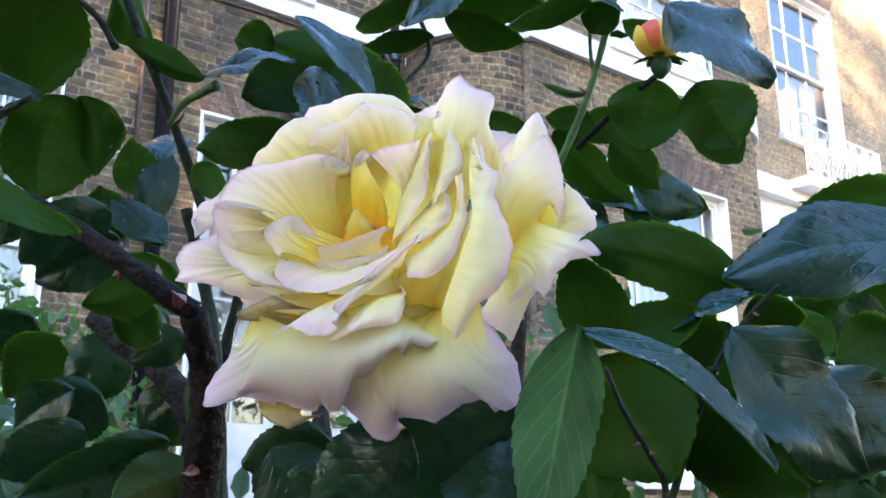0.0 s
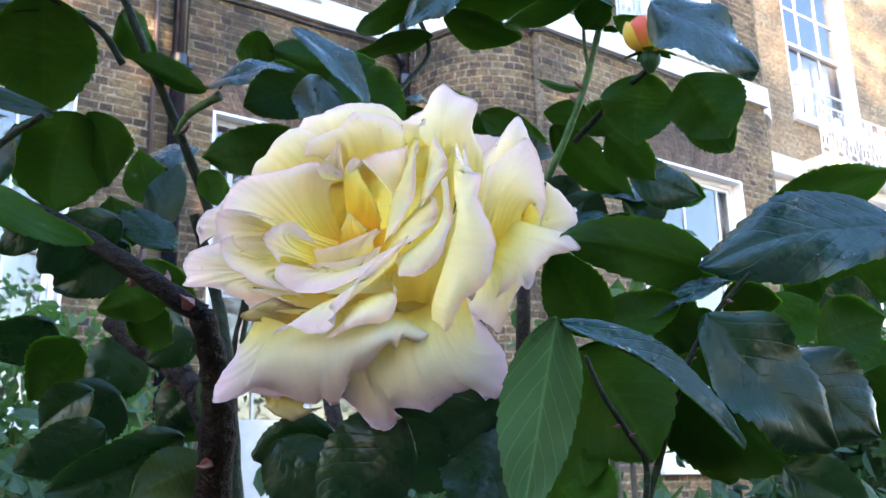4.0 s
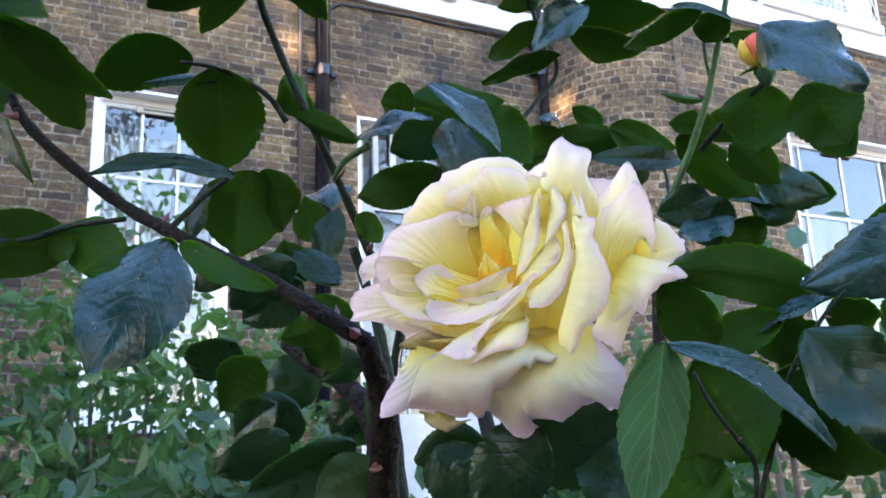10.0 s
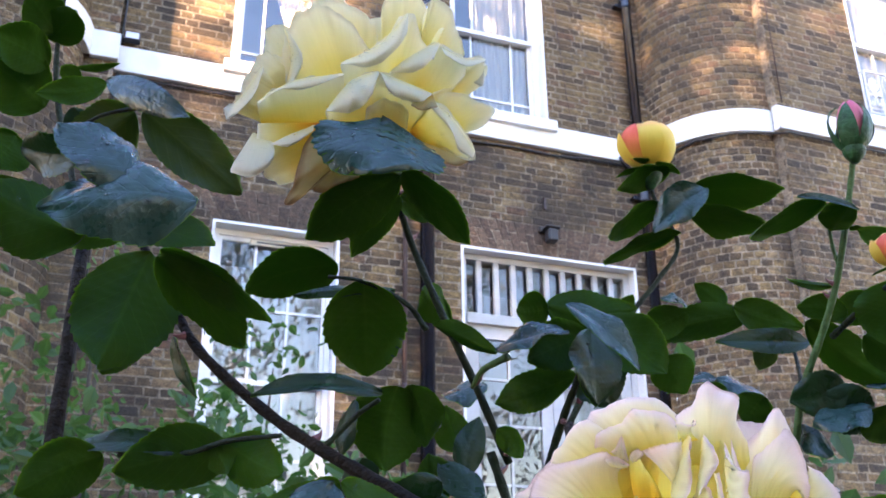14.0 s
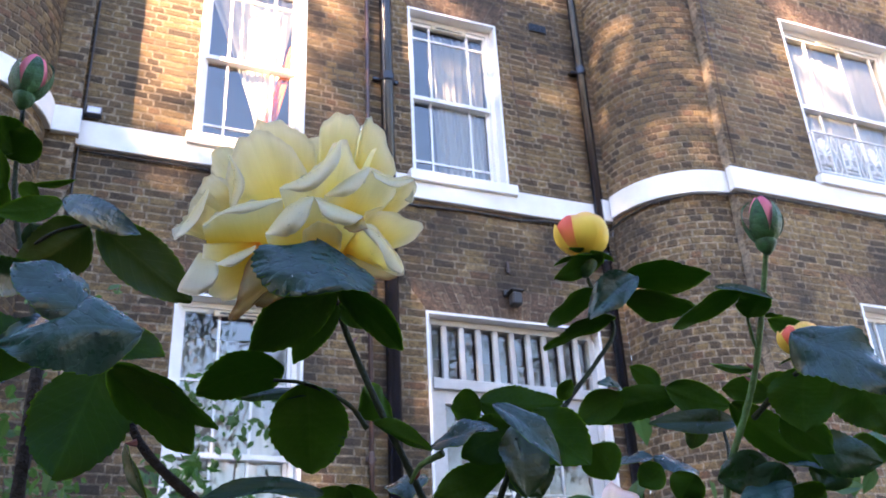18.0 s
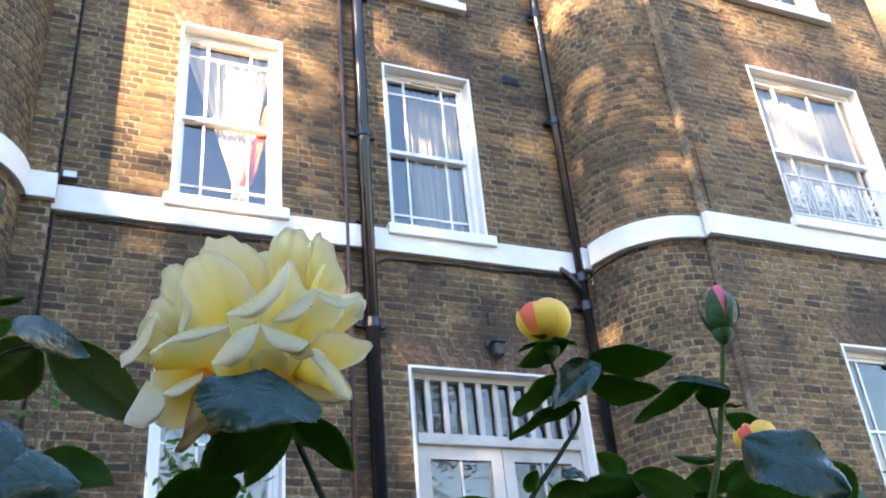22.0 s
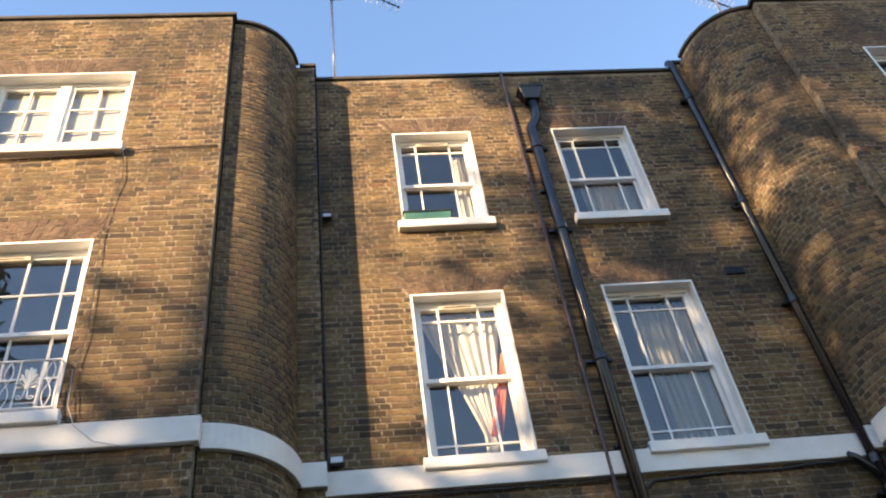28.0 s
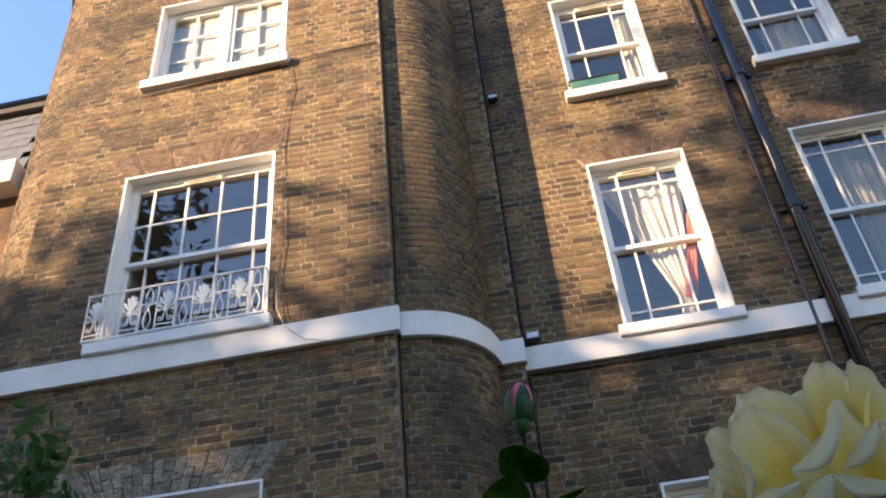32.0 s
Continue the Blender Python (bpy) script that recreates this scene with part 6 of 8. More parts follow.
leaf(bush, (0.1502, 0.3526, 1.3169), (0.1179, 0.3564, 1.3022), 0.0235, (0.1486, 0.9861, -0.0746), under="LEAF_AGED")
leaf(bush, (0.1252, 0.4176, 1.3352), (0.0916, 0.4378, 1.3139), 0.0289, (-0.2310, -0.8615, -0.4521))
leaf(bush, (0.1244, 0.4376, 1.3542), (0.1049, 0.4586, 1.3370), 0.0230, (-0.6327, -0.7488, -0.1977))
leaf(bush, (0.1404, 0.3208, 1.3539), (0.1362, 0.3325, 1.3300), 0.0124, (-0.8197, -0.5582, -0.1289))
leaf(bush, (0.1093, 0.3311, 1.3919), (0.1333, 0.3330, 1.3719), 0.0147, (0.2080, 0.9194, 0.3340))
leaf(bush, (0.1111, 0.3518, 1.4036), (0.0878, 0.3756, 1.3868), 0.0263, (-0.3731, -0.7507, -0.5452))
leaf(bush, (0.1144, 0.3598, 1.3740), (0.1315, 0.3497, 1.3655), 0.0197, (0.6037, 0.6942, 0.3919))
leaf(bush, (0.1461, 0.3634, 1.3691), (0.1292, 0.3795, 1.3602), 0.0185, (-0.5793, -0.7647, -0.2823))
leaf(bush, (0.0919, 0.4098, 1.4291), (0.0753, 0.4283, 1.4128), 0.0195, (-0.6212, -0.7521, -0.2201))
leaf(bush, (0.2553, 0.1583, 1.3062), (0.2696, 0.1392, 1.2922), 0.0194, (-0.8165, -0.5751, -0.0512))
leaf(bush, (0.2034, 0.2104, 1.3082), (0.2153, 0.1955, 1.2873), 0.0335, (0.7409, 0.6696, -0.0513))
leaf(bush, (0.3122, 0.1771, 1.3518), (0.3400, 0.1655, 1.3612), 0.0245, (0.4000, 0.9146, -0.0590))
leaf(bush, (0.3269, 0.1699, 1.3401), (0.3540, 0.1704, 1.3173), 0.0286, (0.5240, 0.5697, 0.6331))
leaf(bush, (0.1294, 0.5461, 1.4065), (0.1078, 0.5838, 1.3837), 0.0384, (-0.2856, -0.6102, -0.7390))
leaf(bush, (0.1385, 0.5185, 1.3906), (0.1241, 0.5526, 1.3626), 0.0400, (0.6206, 0.6382, 0.4556))
leaf(bush, (0.1686, 0.4977, 1.3847), (0.1401, 0.5140, 1.3630), 0.0362, (-0.4660, -0.8831, -0.0554))
leaf(bush, (0.1541, 0.4918, 1.3589), (0.1300, 0.5182, 1.3364), 0.0410, (-0.3635, -0.7734, -0.5193))
leaf(bush, (0.1691, 0.4676, 1.3576), (0.1852, 0.4513, 1.3320), 0.0312, (0.5500, 0.8164, -0.1761))
leaf(bush, (0.1335, 0.5516, 1.3821), (0.1603, 0.5398, 1.3576), 0.0349, (0.5779, 0.7742, 0.2583))
leaf(bush, (0.1840, 0.4827, 1.3934), (0.1671, 0.5173, 1.4063), 0.0280, (-0.7654, -0.5178, 0.3823))
leaf(bush, (0.1807, 0.4452, 1.3590), (0.1638, 0.4648, 1.3402), 0.0280, (-0.7014, -0.7050, -0.1048))
leaf(bush, (0.4126, 0.2226, 1.4125), (0.4357, 0.2132, 1.3892), 0.0402, (0.6879, 0.5676, 0.4524))
leaf(bush, (0.3895, 0.2237, 1.3853), (0.3766, 0.2406, 1.3656), 0.0307, (0.8630, 0.4804, -0.1561))
leaf(bush, (0.4217, 0.2115, 1.3872), (0.3941, 0.2255, 1.3705), 0.0337, (-0.4415, -0.8970, -0.0207))
leaf(bush, (0.4050, 0.2415, 1.4124), (0.4260, 0.2330, 1.3912), 0.0329, (0.7175, 0.4550, 0.5273))
leaf(bush, (0.4193, 0.2080, 1.3654), (0.3947, 0.2210, 1.3447), 0.0379, (0.5986, 0.7687, -0.2253))
leaf(bush, (0.4291, 0.2391, 1.4040), (0.4505, 0.2208, 1.4094), 0.0308, (0.6525, 0.7574, -0.0245))
leaf(bush_b, (0.3902, 0.5231, 1.7181), (0.3356, 0.5331, 1.7003), 0.0285, (0.2223, 0.4005, 0.8889), fold=-0.15, droop=0.2)
leaf(bush_b, (0.4125, 0.5315, 1.7062), (0.4764, 0.4832, 1.7033), 0.0407, (0.2223, 0.4005, 0.8889), fold=-0.2, droop=0.2)
leaf(bush_b, (0.3803, 0.5316, 1.6878), (0.3299, 0.5469, 1.6588), 0.0295, (0.2223, 0.4005, 0.8889), fold=-0.15, droop=0.2)
leaf(bush_b, (0.4010, 0.5345, 1.6649), (0.3311, 0.5561, 1.6407), 0.0297, (0.1324, 0.1772, 0.9715), fold=0.15, droop=0.15)
leaf(bush_b, (0.4096, 0.5319, 1.6852), (0.4699, 0.5028, 1.6723), 0.0352, (0.2223, 0.4005, 0.8889), fold=-0.15, droop=0.12)
leaf(bush_b, (0.3927, 0.4805, 1.6814), (0.3522, 0.5043, 1.6486), 0.0327, (-0.3632, -0.8926, 0.2635), top="LEAF_DULL", fold=0.25, droop=0.15, wave=1.8)
leaf(bush_b, (0.4070, 0.3706, 1.6234), (0.3525, 0.3970, 1.6022), 0.0233, (0.2223, 0.4005, 0.8889), fold=-0.15, droop=0.2)
leaf(bush_b, (0.3815, 0.3709, 1.6217), (0.4158, 0.3497, 1.6092), 0.0072, (-0.3632, -0.8926, 0.2635), top="LEAF_DULL", fold=0.4, droop=0.1)
leaf(bush_b, (0.4134, 0.3785, 1.6033), (0.4150, 0.3577, 1.6179), 0.0301, (0.1324, 0.1772, 0.9715), fold=0.2, droop=0.1)
leaf(bush_b, (0.4254, 0.3729, 1.6033), (0.4309, 0.3597, 1.6005), 0.0075, (0.1324, 0.1772, 0.9715), fold=0.1, droop=0.1)
leaf(bush_b, (0.4267, 0.3943, 1.5691), (0.3991, 0.4149, 1.5758), 0.0078, (0.4959, 0.7854, -0.3704))
leaf(bush_b, (0.4028, 0.3207, 1.5443), (0.4005, 0.3328, 1.5013), 0.0457, (0.6686, 0.7246, 0.1672))
leaf(bush_b, (0.4020, 0.2919, 1.5307), (0.4193, 0.2811, 1.4916), 0.0450, (0.7551, 0.6359, 0.1595))
leaf(bush_b, (0.3249, 0.2489, 1.5325), (0.3618, 0.2151, 1.4957), 0.0440, (-0.6000, -0.6200, 0.5500), top="LEAF_DULL", fold=-0.1, droop=0.15, wave=1.6)
leaf(bush_b, (0.3949, 0.3046, 1.5580), (0.3825, 0.3244, 1.5765), 0.0154, (0.8818, 0.4612, 0.0985))
leaf(bush_b, (0.4315, 0.4957, 1.5804), (0.3558, 0.5381, 1.5632), 0.0302, (0.4292, 0.8682, 0.2491))
leaf(bush_b, (0.4172, 0.4987, 1.5863), (0.4699, 0.4851, 1.5690), 0.0302, (0.2907, 0.9471, 0.1363))
leaf(bush_b, (0.4510, 0.4566, 1.5469), (0.3770, 0.4645, 1.5469), 0.0210, (-0.1066, -0.9931, 0.0495))
leaf(bush_b, (0.4174, 0.4211, 1.5496), (0.4728, 0.3993, 1.5001), 0.0312, (0.6572, 0.5821, 0.4787))
leaf(bush_b, (0.4271, 0.4763, 1.5522), (0.4258, 0.4881, 1.5314), 0.0188, (0.6026, 0.7092, 0.3660), under="LEAF_AGED")
leaf(bush_b, (0.4441, 0.4069, 1.5541), (0.4239, 0.4340, 1.5655), 0.0222, (0.8232, 0.5340, 0.1927))
leaf(bush_b, (0.4387, 0.4196, 1.5576), (0.4865, 0.4083, 1.5625), 0.0269, (0.1690, 0.8924, 0.4185))
leaf(bush_b, (0.4125, 0.3650, 1.5221), (0.4491, 0.3616, 1.4989), 0.0282, (0.3744, 0.7981, 0.4721))
leaf(bush_b, (0.4243, 0.3106, 1.5230), (0.4428, 0.2945, 1.4930), 0.0297, (0.8367, 0.4859, 0.2528))
leaf(bush_b, (0.4372, 0.4135, 1.5026), (0.4034, 0.4335, 1.4928), 0.0341, (-0.4701, -0.8687, -0.1559))
leaf(bush_b, (0.4225, 0.4236, 1.4957), (0.4541, 0.4119, 1.4693), 0.0381, (-0.5971, -0.6908, -0.4078))
leaf(bush_b, (0.4478, 0.3796, 1.5117), (0.4836, 0.3512, 1.4901), 0.0327, (-0.6142, -0.7890, 0.0174))
leaf(bush_b, (0.4244, 0.5171, 1.5916), (0.4097, 0.5341, 1.6170), 0.0202, (0.7696, 0.6382, 0.0190))
leaf(bush_c, (-0.1139, 0.4749, 1.7085), (-0.1333, 0.4627, 1.7263), 0.0295, (-0.1871, 0.8929, 0.4095))
leaf(bush_c, (-0.1187, 0.4782, 1.7052), (-0.1005, 0.4547, 1.7165), 0.0258, (0.3404, 0.6098, 0.7157))
leaf(bush_c, (-0.1145, 0.4745, 1.6840), (-0.1508, 0.4619, 1.6908), 0.0324, (-0.2358, 0.8910, 0.3879))
leaf(bush_c, (-0.1074, 0.4726, 1.6822), (-0.0924, 0.4712, 1.6727), 0.0124, (0.2907, 0.8989, 0.3279))
leaf(bush_c, (-0.0982, 0.4692, 1.6821), (-0.0711, 0.4579, 1.6846), 0.0051, (0.2660, 0.7661, 0.5851))
leaf(bush_c, (-0.1138, 0.4855, 1.6587), (-0.1518, 0.4876, 1.6860), 0.0439, (0.2494, 0.9280, 0.2766))
leaf(bush_c, (-0.0583, 0.4387, 1.6391), (-0.0983, 0.4730, 1.6219), 0.0414, (0.4035, 0.7402, 0.5379), under="LEAF_AGED")
leaf(bush_c, (-0.0768, 0.4282, 1.6523), (-0.0337, 0.3834, 1.6126), 0.0191, (-0.7148, -0.6992, 0.0136), top="LEAF_DULL")
leaf(bush_c, (-0.0764, 0.4292, 1.6497), (-0.1139, 0.4462, 1.6432), 0.0191, (0.3946, 0.9121, 0.1115))
leaf(bush_c, (-0.0537, 0.4362, 1.6406), (0.0100, 0.4393, 1.5933), 0.0366, (0.1400, 0.9582, 0.2496), under="LEAF_AGED")
leaf(bush_c, (-0.0953, 0.4602, 1.6479), (-0.0855, 0.4668, 1.6250), 0.0177, (-0.3419, -0.8546, -0.3907))
leaf(bush_c, (-0.1128, 0.4018, 1.5861), (-0.0800, 0.3720, 1.5732), 0.0239, (-0.6781, -0.5272, -0.5122))
leaf(bush_c, (-0.1189, 0.4202, 1.6018), (-0.1313, 0.4137, 1.5750), 0.0280, (-0.4009, 0.9153, -0.0383))
leaf(bush_c, (-0.1044, 0.4075, 1.5663), (-0.1303, 0.4258, 1.5469), 0.0335, (0.1211, 0.7960, 0.5930))
leaf(bush_b, (0.4193, 0.5344, 1.5353), (0.3818, 0.5526, 1.5332), 0.0260, (-0.3000, -0.4000, 0.8500), top="LEAF_DULL")
leaf(bush_b, (0.4193, 0.5344, 1.5353), (0.4583, 0.5213, 1.5265), 0.0300, (-0.4000, -0.5000, 0.7500), top="LEAF_DULL")
leaf(bush_b, (0.4152, 0.5180, 1.5239), (0.3998, 0.5324, 1.5100), 0.0260, (0.5000, 0.8000, 0.1000))
leaf(bush_b, (0.4921, 0.3934, 1.5083), (0.4534, 0.4119, 1.5068), 0.0360, (-0.3000, -0.5000, 0.8000), top="LEAF_DULL")
leaf(bush_b, (0.4921, 0.3934, 1.5083), (0.5319, 0.3884, 1.5067), 0.0260, (0.5000, 0.8000, 0.2000))
leaf(bush_b, (0.4811, 0.3893, 1.5025), (0.4647, 0.3954, 1.4824), 0.0340, (-0.5000, -0.6000, 0.5000))
leaf(bush_b, (0.4456, 0.4035, 1.4835), (0.4105, 0.4223, 1.4782), 0.0400, (-0.4000, -0.6000, 0.7000), top="LEAF_DULL")
leaf(bush_b, (0.4456, 0.4035, 1.4835), (0.4635, 0.4058, 1.4640), 0.0340, (0.6000, 0.7000, 0.2000))
leaf(bush_b, (0.4173, 0.4769, 1.5075), (0.4077, 0.4917, 1.4880), 0.0300, (0.5000, 0.8000, 0.2000))
leaf(bush, (0.1690, 0.4315, 1.4840), (0.1425, 0.4445, 1.4823), 0.0300, (-0.4000, -0.5000, 0.8000), top="LEAF_DULL")
leaf(bush, (0.2032, 0.3668, 1.4843), (0.2156, 0.3620, 1.4601), 0.0340, (-0.5000, -0.7000, 0.4000))
leaf(bush, (0.2637, 0.3809, 1.4979), (0.2799, 0.3845, 1.4774), 0.0280, (0.5000, 0.8000, 0.2000))
leaf(bush_b, (0.3392, 0.5452, 1.5834), (0.3457, 0.5331, 1.6004), 0.0140, (0.4000, 0.8000, 0.3000))
leaf(bush_b, (0.3771, 0.5058, 1.5790), (0.3451, 0.5307, 1.5598), 0.0280, (0.5000, 0.8000, 0.2000))
leaf(bush_b, (0.3765, 0.5038, 1.5833), (0.3578, 0.5072, 1.5929), 0.0200, (-0.4000, -0.5000, 0.8000), top="LEAF_DULL")
leaf(bush_b, (0.4309, 0.4398, 1.4739), (0.4207, 0.4502, 1.4632), 0.0400, (-0.4000, -0.6000, 0.7000), top="LEAF_DULL")
cane(bush_c, 'twig', [(-0.0964, 0.4679, 1.6317), (-0.0777, 0.4466, 1.6377), (-0.0539, 0.4310, 1.6396)], 0.001, 0.0014, DARKSTEM, 0, 30)

# ---- the large cream rose ----
bm = bmesh.new()
tube(bm, [(0.1740, 0.2526, 1.3448), (0.1723, 0.2501, 1.3480), (0.1694, 0.2461, 1.3546)], [0.004, 0.009, 0.007], 12)
rose = part("rose_bloom", bm, SEPAL, bush, "large open cream rose with pink rims", smooth=True)
# the flower's frame: its heart, and the ways right, up and out of the bloom
BLOOM = Matrix(((0.7945, -0.1557, -0.587, 0.1421), (-0.6071, -0.2284, -0.7611, 0.2319), (-0.0156, 0.961, -0.276, 1.3825), (0, 0, 0, 1)))
petal_sheet(rose, BLOOM, [[(-1.1, 19.7, -10.0), (20.5, 21.5, -10.0)], [(-8.0, 31.2, -8.0), (-0.8, 34.7, -7.0), (11.7, 35.6, -7.0), (21.5, 31.1, -7.0)], [(-17.1, 36.4, -14.0), (-14.3, 40.2, -14.0), (-9.6, 41.8, -14.0), (-1.6, 44.9, -14.0), (5.7, 44.8, -14.0), (11.6, 44.2, -14.0), (16.7, 41.0, -13.0), (20.7, 36.1, -12.0)]], PETAL, 1.5, 1, 1)
petal_sheet(rose, BLOOM, [[(-15.8, 9.0, -12.0), (2.3, 18.0, -12.0)], [(-26.6, 18.6, -7.0), (-18.6, 26.7, -7.0), (-6.3, 29.4, -8.0)], [(-33.5, 19.1, -14.0), (-31.3, 25.1, -14.0), (-28.0, 27.4, -14.0), (-25.6, 31.6, -14.0), (-21.3, 35.6, -14.0), (-16.1, 36.9, -14.0), (-8.9, 35.5, -14.0)]], PETAL, 1.5, 1, 2)
petal_sheet(rose, BLOOM, [[(-6.8, 14.4, -12.0), (22.3, 21.5, -10.0)], [(-7.6, 24.7, -5.0), (6.7, 30.7, -3.0), (19.8, 28.1, -3.0)], [(-15.0, 24.9, -7.0), (-12.9, 30.9, -7.0), (-7.5, 34.0, -7.0), (-2.6, 35.6, -7.0), (0.3, 38.8, -7.0), (4.0, 40.5, -7.0), (11.3, 39.8, -7.0), (17.6, 37.2, -6.0), (21.0, 32.8, -5.0)]], PETAL, 1, 1, 3)
petal_sheet(rose, BLOOM, [[(21.5, 14.2, -6.0), (45.3, 10.5, -4.0)], [(21.2, 26.1, 0.0), (33.0, 30.2, 2.0), (45.2, 22.6, 0.0)], [(19.2, 37.1, -5.0), (23.3, 39.7, -6.0), (26.3, 41.8, -6.0), (28.4, 46.8, -7.0), (33.0, 49.6, -7.0), (37.8, 46.4, -7.0), (43.3, 43.8, -6.0), (44.9, 40.8, -6.0), (42.4, 35.7, -5.0), (43.2, 32.0, -4.0), (45.3, 26.4, -4.0)]], PETAL, 1.5, 1.5, 4)
petal_sheet(rose, BLOOM, [[(21.7, 26.1, 0.0), (27.8, 27.6, 2.0)], [(20.4, 32.0, 6.0), (25.4, 31.8, 8.0)], [(19.9, 35.6, 7.0), (23.7, 34.4, 9.0), (26.6, 33.7, 9.0), (27.4, 35.8, 8.0)]], PETAL, 0.6, 0.5, 5)
petal_sheet(rose, BLOOM, [[(42.7, -8.8, -4.0), (59.4, -5.3, -4.0)], [(43.1, 10.4, 0.0), (52.0, 19.0, 1.0), (60.8, 17.4, 0.0)], [(44.2, 25.9, -6.0), (49.7, 30.3, -6.0), (53.8, 35.6, -6.0), (57.0, 37.9, -6.0), (59.5, 35.3, -6.0), (61.4, 30.8, -6.0)]], PETAL, 1, 1.5, 6)
petal_sheet(rose, BLOOM, [[(42.4, -10.3, 4.0), (51.8, -8.5, 4.0)], [(44.0, 6.8, 7.0), (51.5, 11.0, 8.0), (59.8, 8.5, 6.0)], [(46.4, 20.7, 2.0), (52.9, 27.2, 1.0), (59.4, 30.6, 0.0), (62.7, 26.4, 0.0), (64.8, 20.0, 0.0), (65.5, 13.5, 1.0), (65.9, 7.8, 2.0), (64.3, 1.7, 3.0), (63.4, -3.4, 5.0)]], PETAL, 1.2, 2.5, 7)
petal_sheet(rose, BLOOM, [[(57.3, 10.4, 0.0), (57.3, -3.5, 0.0)], [(64.6, 13.5, 0.0), (66.8, 5.2, 1.0), (65.8, -1.4, 2.0)], [(64.3, 17.2, -3.0), (70.0, 13.9, -4.0), (73.4, 10.2, -4.0), (75.5, 6.0, -4.0), (75.8, 2.1, -3.0), (72.5, -0.5, -2.0)]], PETAL, 1.2, 1, 8)
petal_sheet(rose, BLOOM, [[(52.7, 5.2, 4.0), (46.7, -3.4, 4.0), (45.0, -12.0, 4.0)], [(61.6, 1.7, 9.0), (56.3, -6.6, 12.0), (50.5, -11.6, 11.0)], [(70.3, 0.1, 10.0), (75.0, -4.8, 11.0), (72.1, -5.9, 13.0), (66.0, -7.3, 15.0), (61.8, -10.4, 16.0), (59.1, -13.8, 17.0), (57.3, -18.2, 13.0), (55.2, -15.7, 13.0), (52.0, -18.2, 13.0), (47.9, -20.7, 12.0)]], PETAL, 1.5, 2, 9)
petal_sheet(rose, BLOOM, [[(48.5, -3.4, 2.0), (39.8, -8.5, 4.0)], [(56.0, -8.5, 5.0), (49.9, -16.0, 8.0), (42.3, -18.5, 8.0)], [(57.6, -16.1, 6.0), (54.7, -20.3, 7.0), (51.9, -27.0, 8.0), (50.0, -31.2, 9.0), (46.0, -29.6, 10.0), (41.7, -25.8, 10.0), (37.2, -23.4, 10.0)]], PETAL, 0.8, 1.5, 10)
petal_sheet(rose, BLOOM, [[(15.2, -34.0, -8.0), (31.3, -33.5, -4.0)], [(13.6, -12.4, -4.0), (33.0, -8.7, 0.0)], [(15.4, 12.3, -4.0), (22.5, 26.2, -2.0), (29.5, 29.5, 0.0), (35.6, 27.4, 4.0), (38.4, 20.4, 6.0)]], PETAL_IN, 0.3, -3, 11)
petal_sheet(rose, BLOOM, [[(17.4, -36.5, 0.0), (31.3, -34.2, 4.0)], [(15.7, -25.9, 2.0), (24.4, -22.2, 4.0), (33.0, -20.2, 8.0)], [(15.5, -12.0, 4.0), (22.8, -8.5, 6.0), (33.0, -1.6, 10.0), (36.6, 8.4, 12.0)]], PETAL_IN, 0.3, -2, 12)
petal_sheet(rose, BLOOM, [[(-3.2, -12.7, -12.0), (13.1, -10.9, -12.0)], [(-8.3, 1.7, -10.0), (4.1, 3.6, -12.0), (16.9, 3.5, -9.0)], [(-7.8, 18.6, -6.0), (1.1, 20.4, -6.0), (10.0, 23.9, -6.0), (20.6, 26.5, -5.0)]], PETAL_IN, 0.3, -3, 13)
petal_sheet(rose, BLOOM, [[(17.2, 1.7, -4.0), (24.2, 17.6, -4.0)], [(15.6, 12.2, 0.0), (21.8, 21.6, 2.0)], [(5.4, 24.1, -2.0), (10.4, 25.9, 0.0), (17.5, 27.1, 2.0), (21.3, 27.6, 4.0)]], PETAL, 0.8, 1, 14)
petal_sheet(rose, BLOOM, [[(13.2, -3.4, 2.0), (15.3, 8.7, 0.0), (17.9, 16.5, 0.0), (20.5, 23.4, 1.0), (23.7, 32.3, 3.0)], [(14.6, -1.7, 5.0), (17.6, 6.0, 5.0), (20.4, 13.7, 5.0), (22.8, 21.3, 6.0), (24.8, 29.8, 6.0)], [(16.1, -0.3, 8.0), (19.8, 5.4, 9.0), (22.9, 11.0, 9.0), (24.2, 17.7, 9.0), (24.1, 25.3, 9.0), (25.2, 29.7, 7.0)]], PETAL_PALE, 0.6, 1.2, 15)
petal_sheet(rose, BLOOM, [[(23.6, 5.2, 4.0), (25.8, 13.7, 4.0), (27.5, 20.6, 4.0), (28.9, 29.0, 5.0)], [(25.4, 7.6, 8.0), (28.2, 14.9, 8.0), (30.3, 21.1, 8.0), (29.6, 27.9, 8.0)], [(26.0, 9.1, 12.0), (29.0, 13.4, 12.0), (32.0, 17.4, 12.0), (34.0, 20.7, 12.0), (32.6, 25.4, 11.0), (29.6, 30.7, 9.0)]], PETAL_PALE, 0.7, 1.2, 16)
petal_sheet(rose, BLOOM, [[(14.6, -5.1, 6.0), (18.5, 2.1, 6.0), (23.3, 7.2, 6.0), (27.6, 12.2, 7.0)], [(17.8, -4.7, 9.0), (22.5, 0.4, 9.0), (26.6, 4.7, 10.0), (28.6, 10.1, 9.0)], [(18.0, -4.9, 12.0), (23.8, -1.3, 12.0), (28.0, 2.2, 13.0), (30.6, 5.9, 13.0), (30.3, 9.4, 12.0), (28.3, 11.8, 10.0)]], PETAL_PALE, 0.7, 1.2, 17)
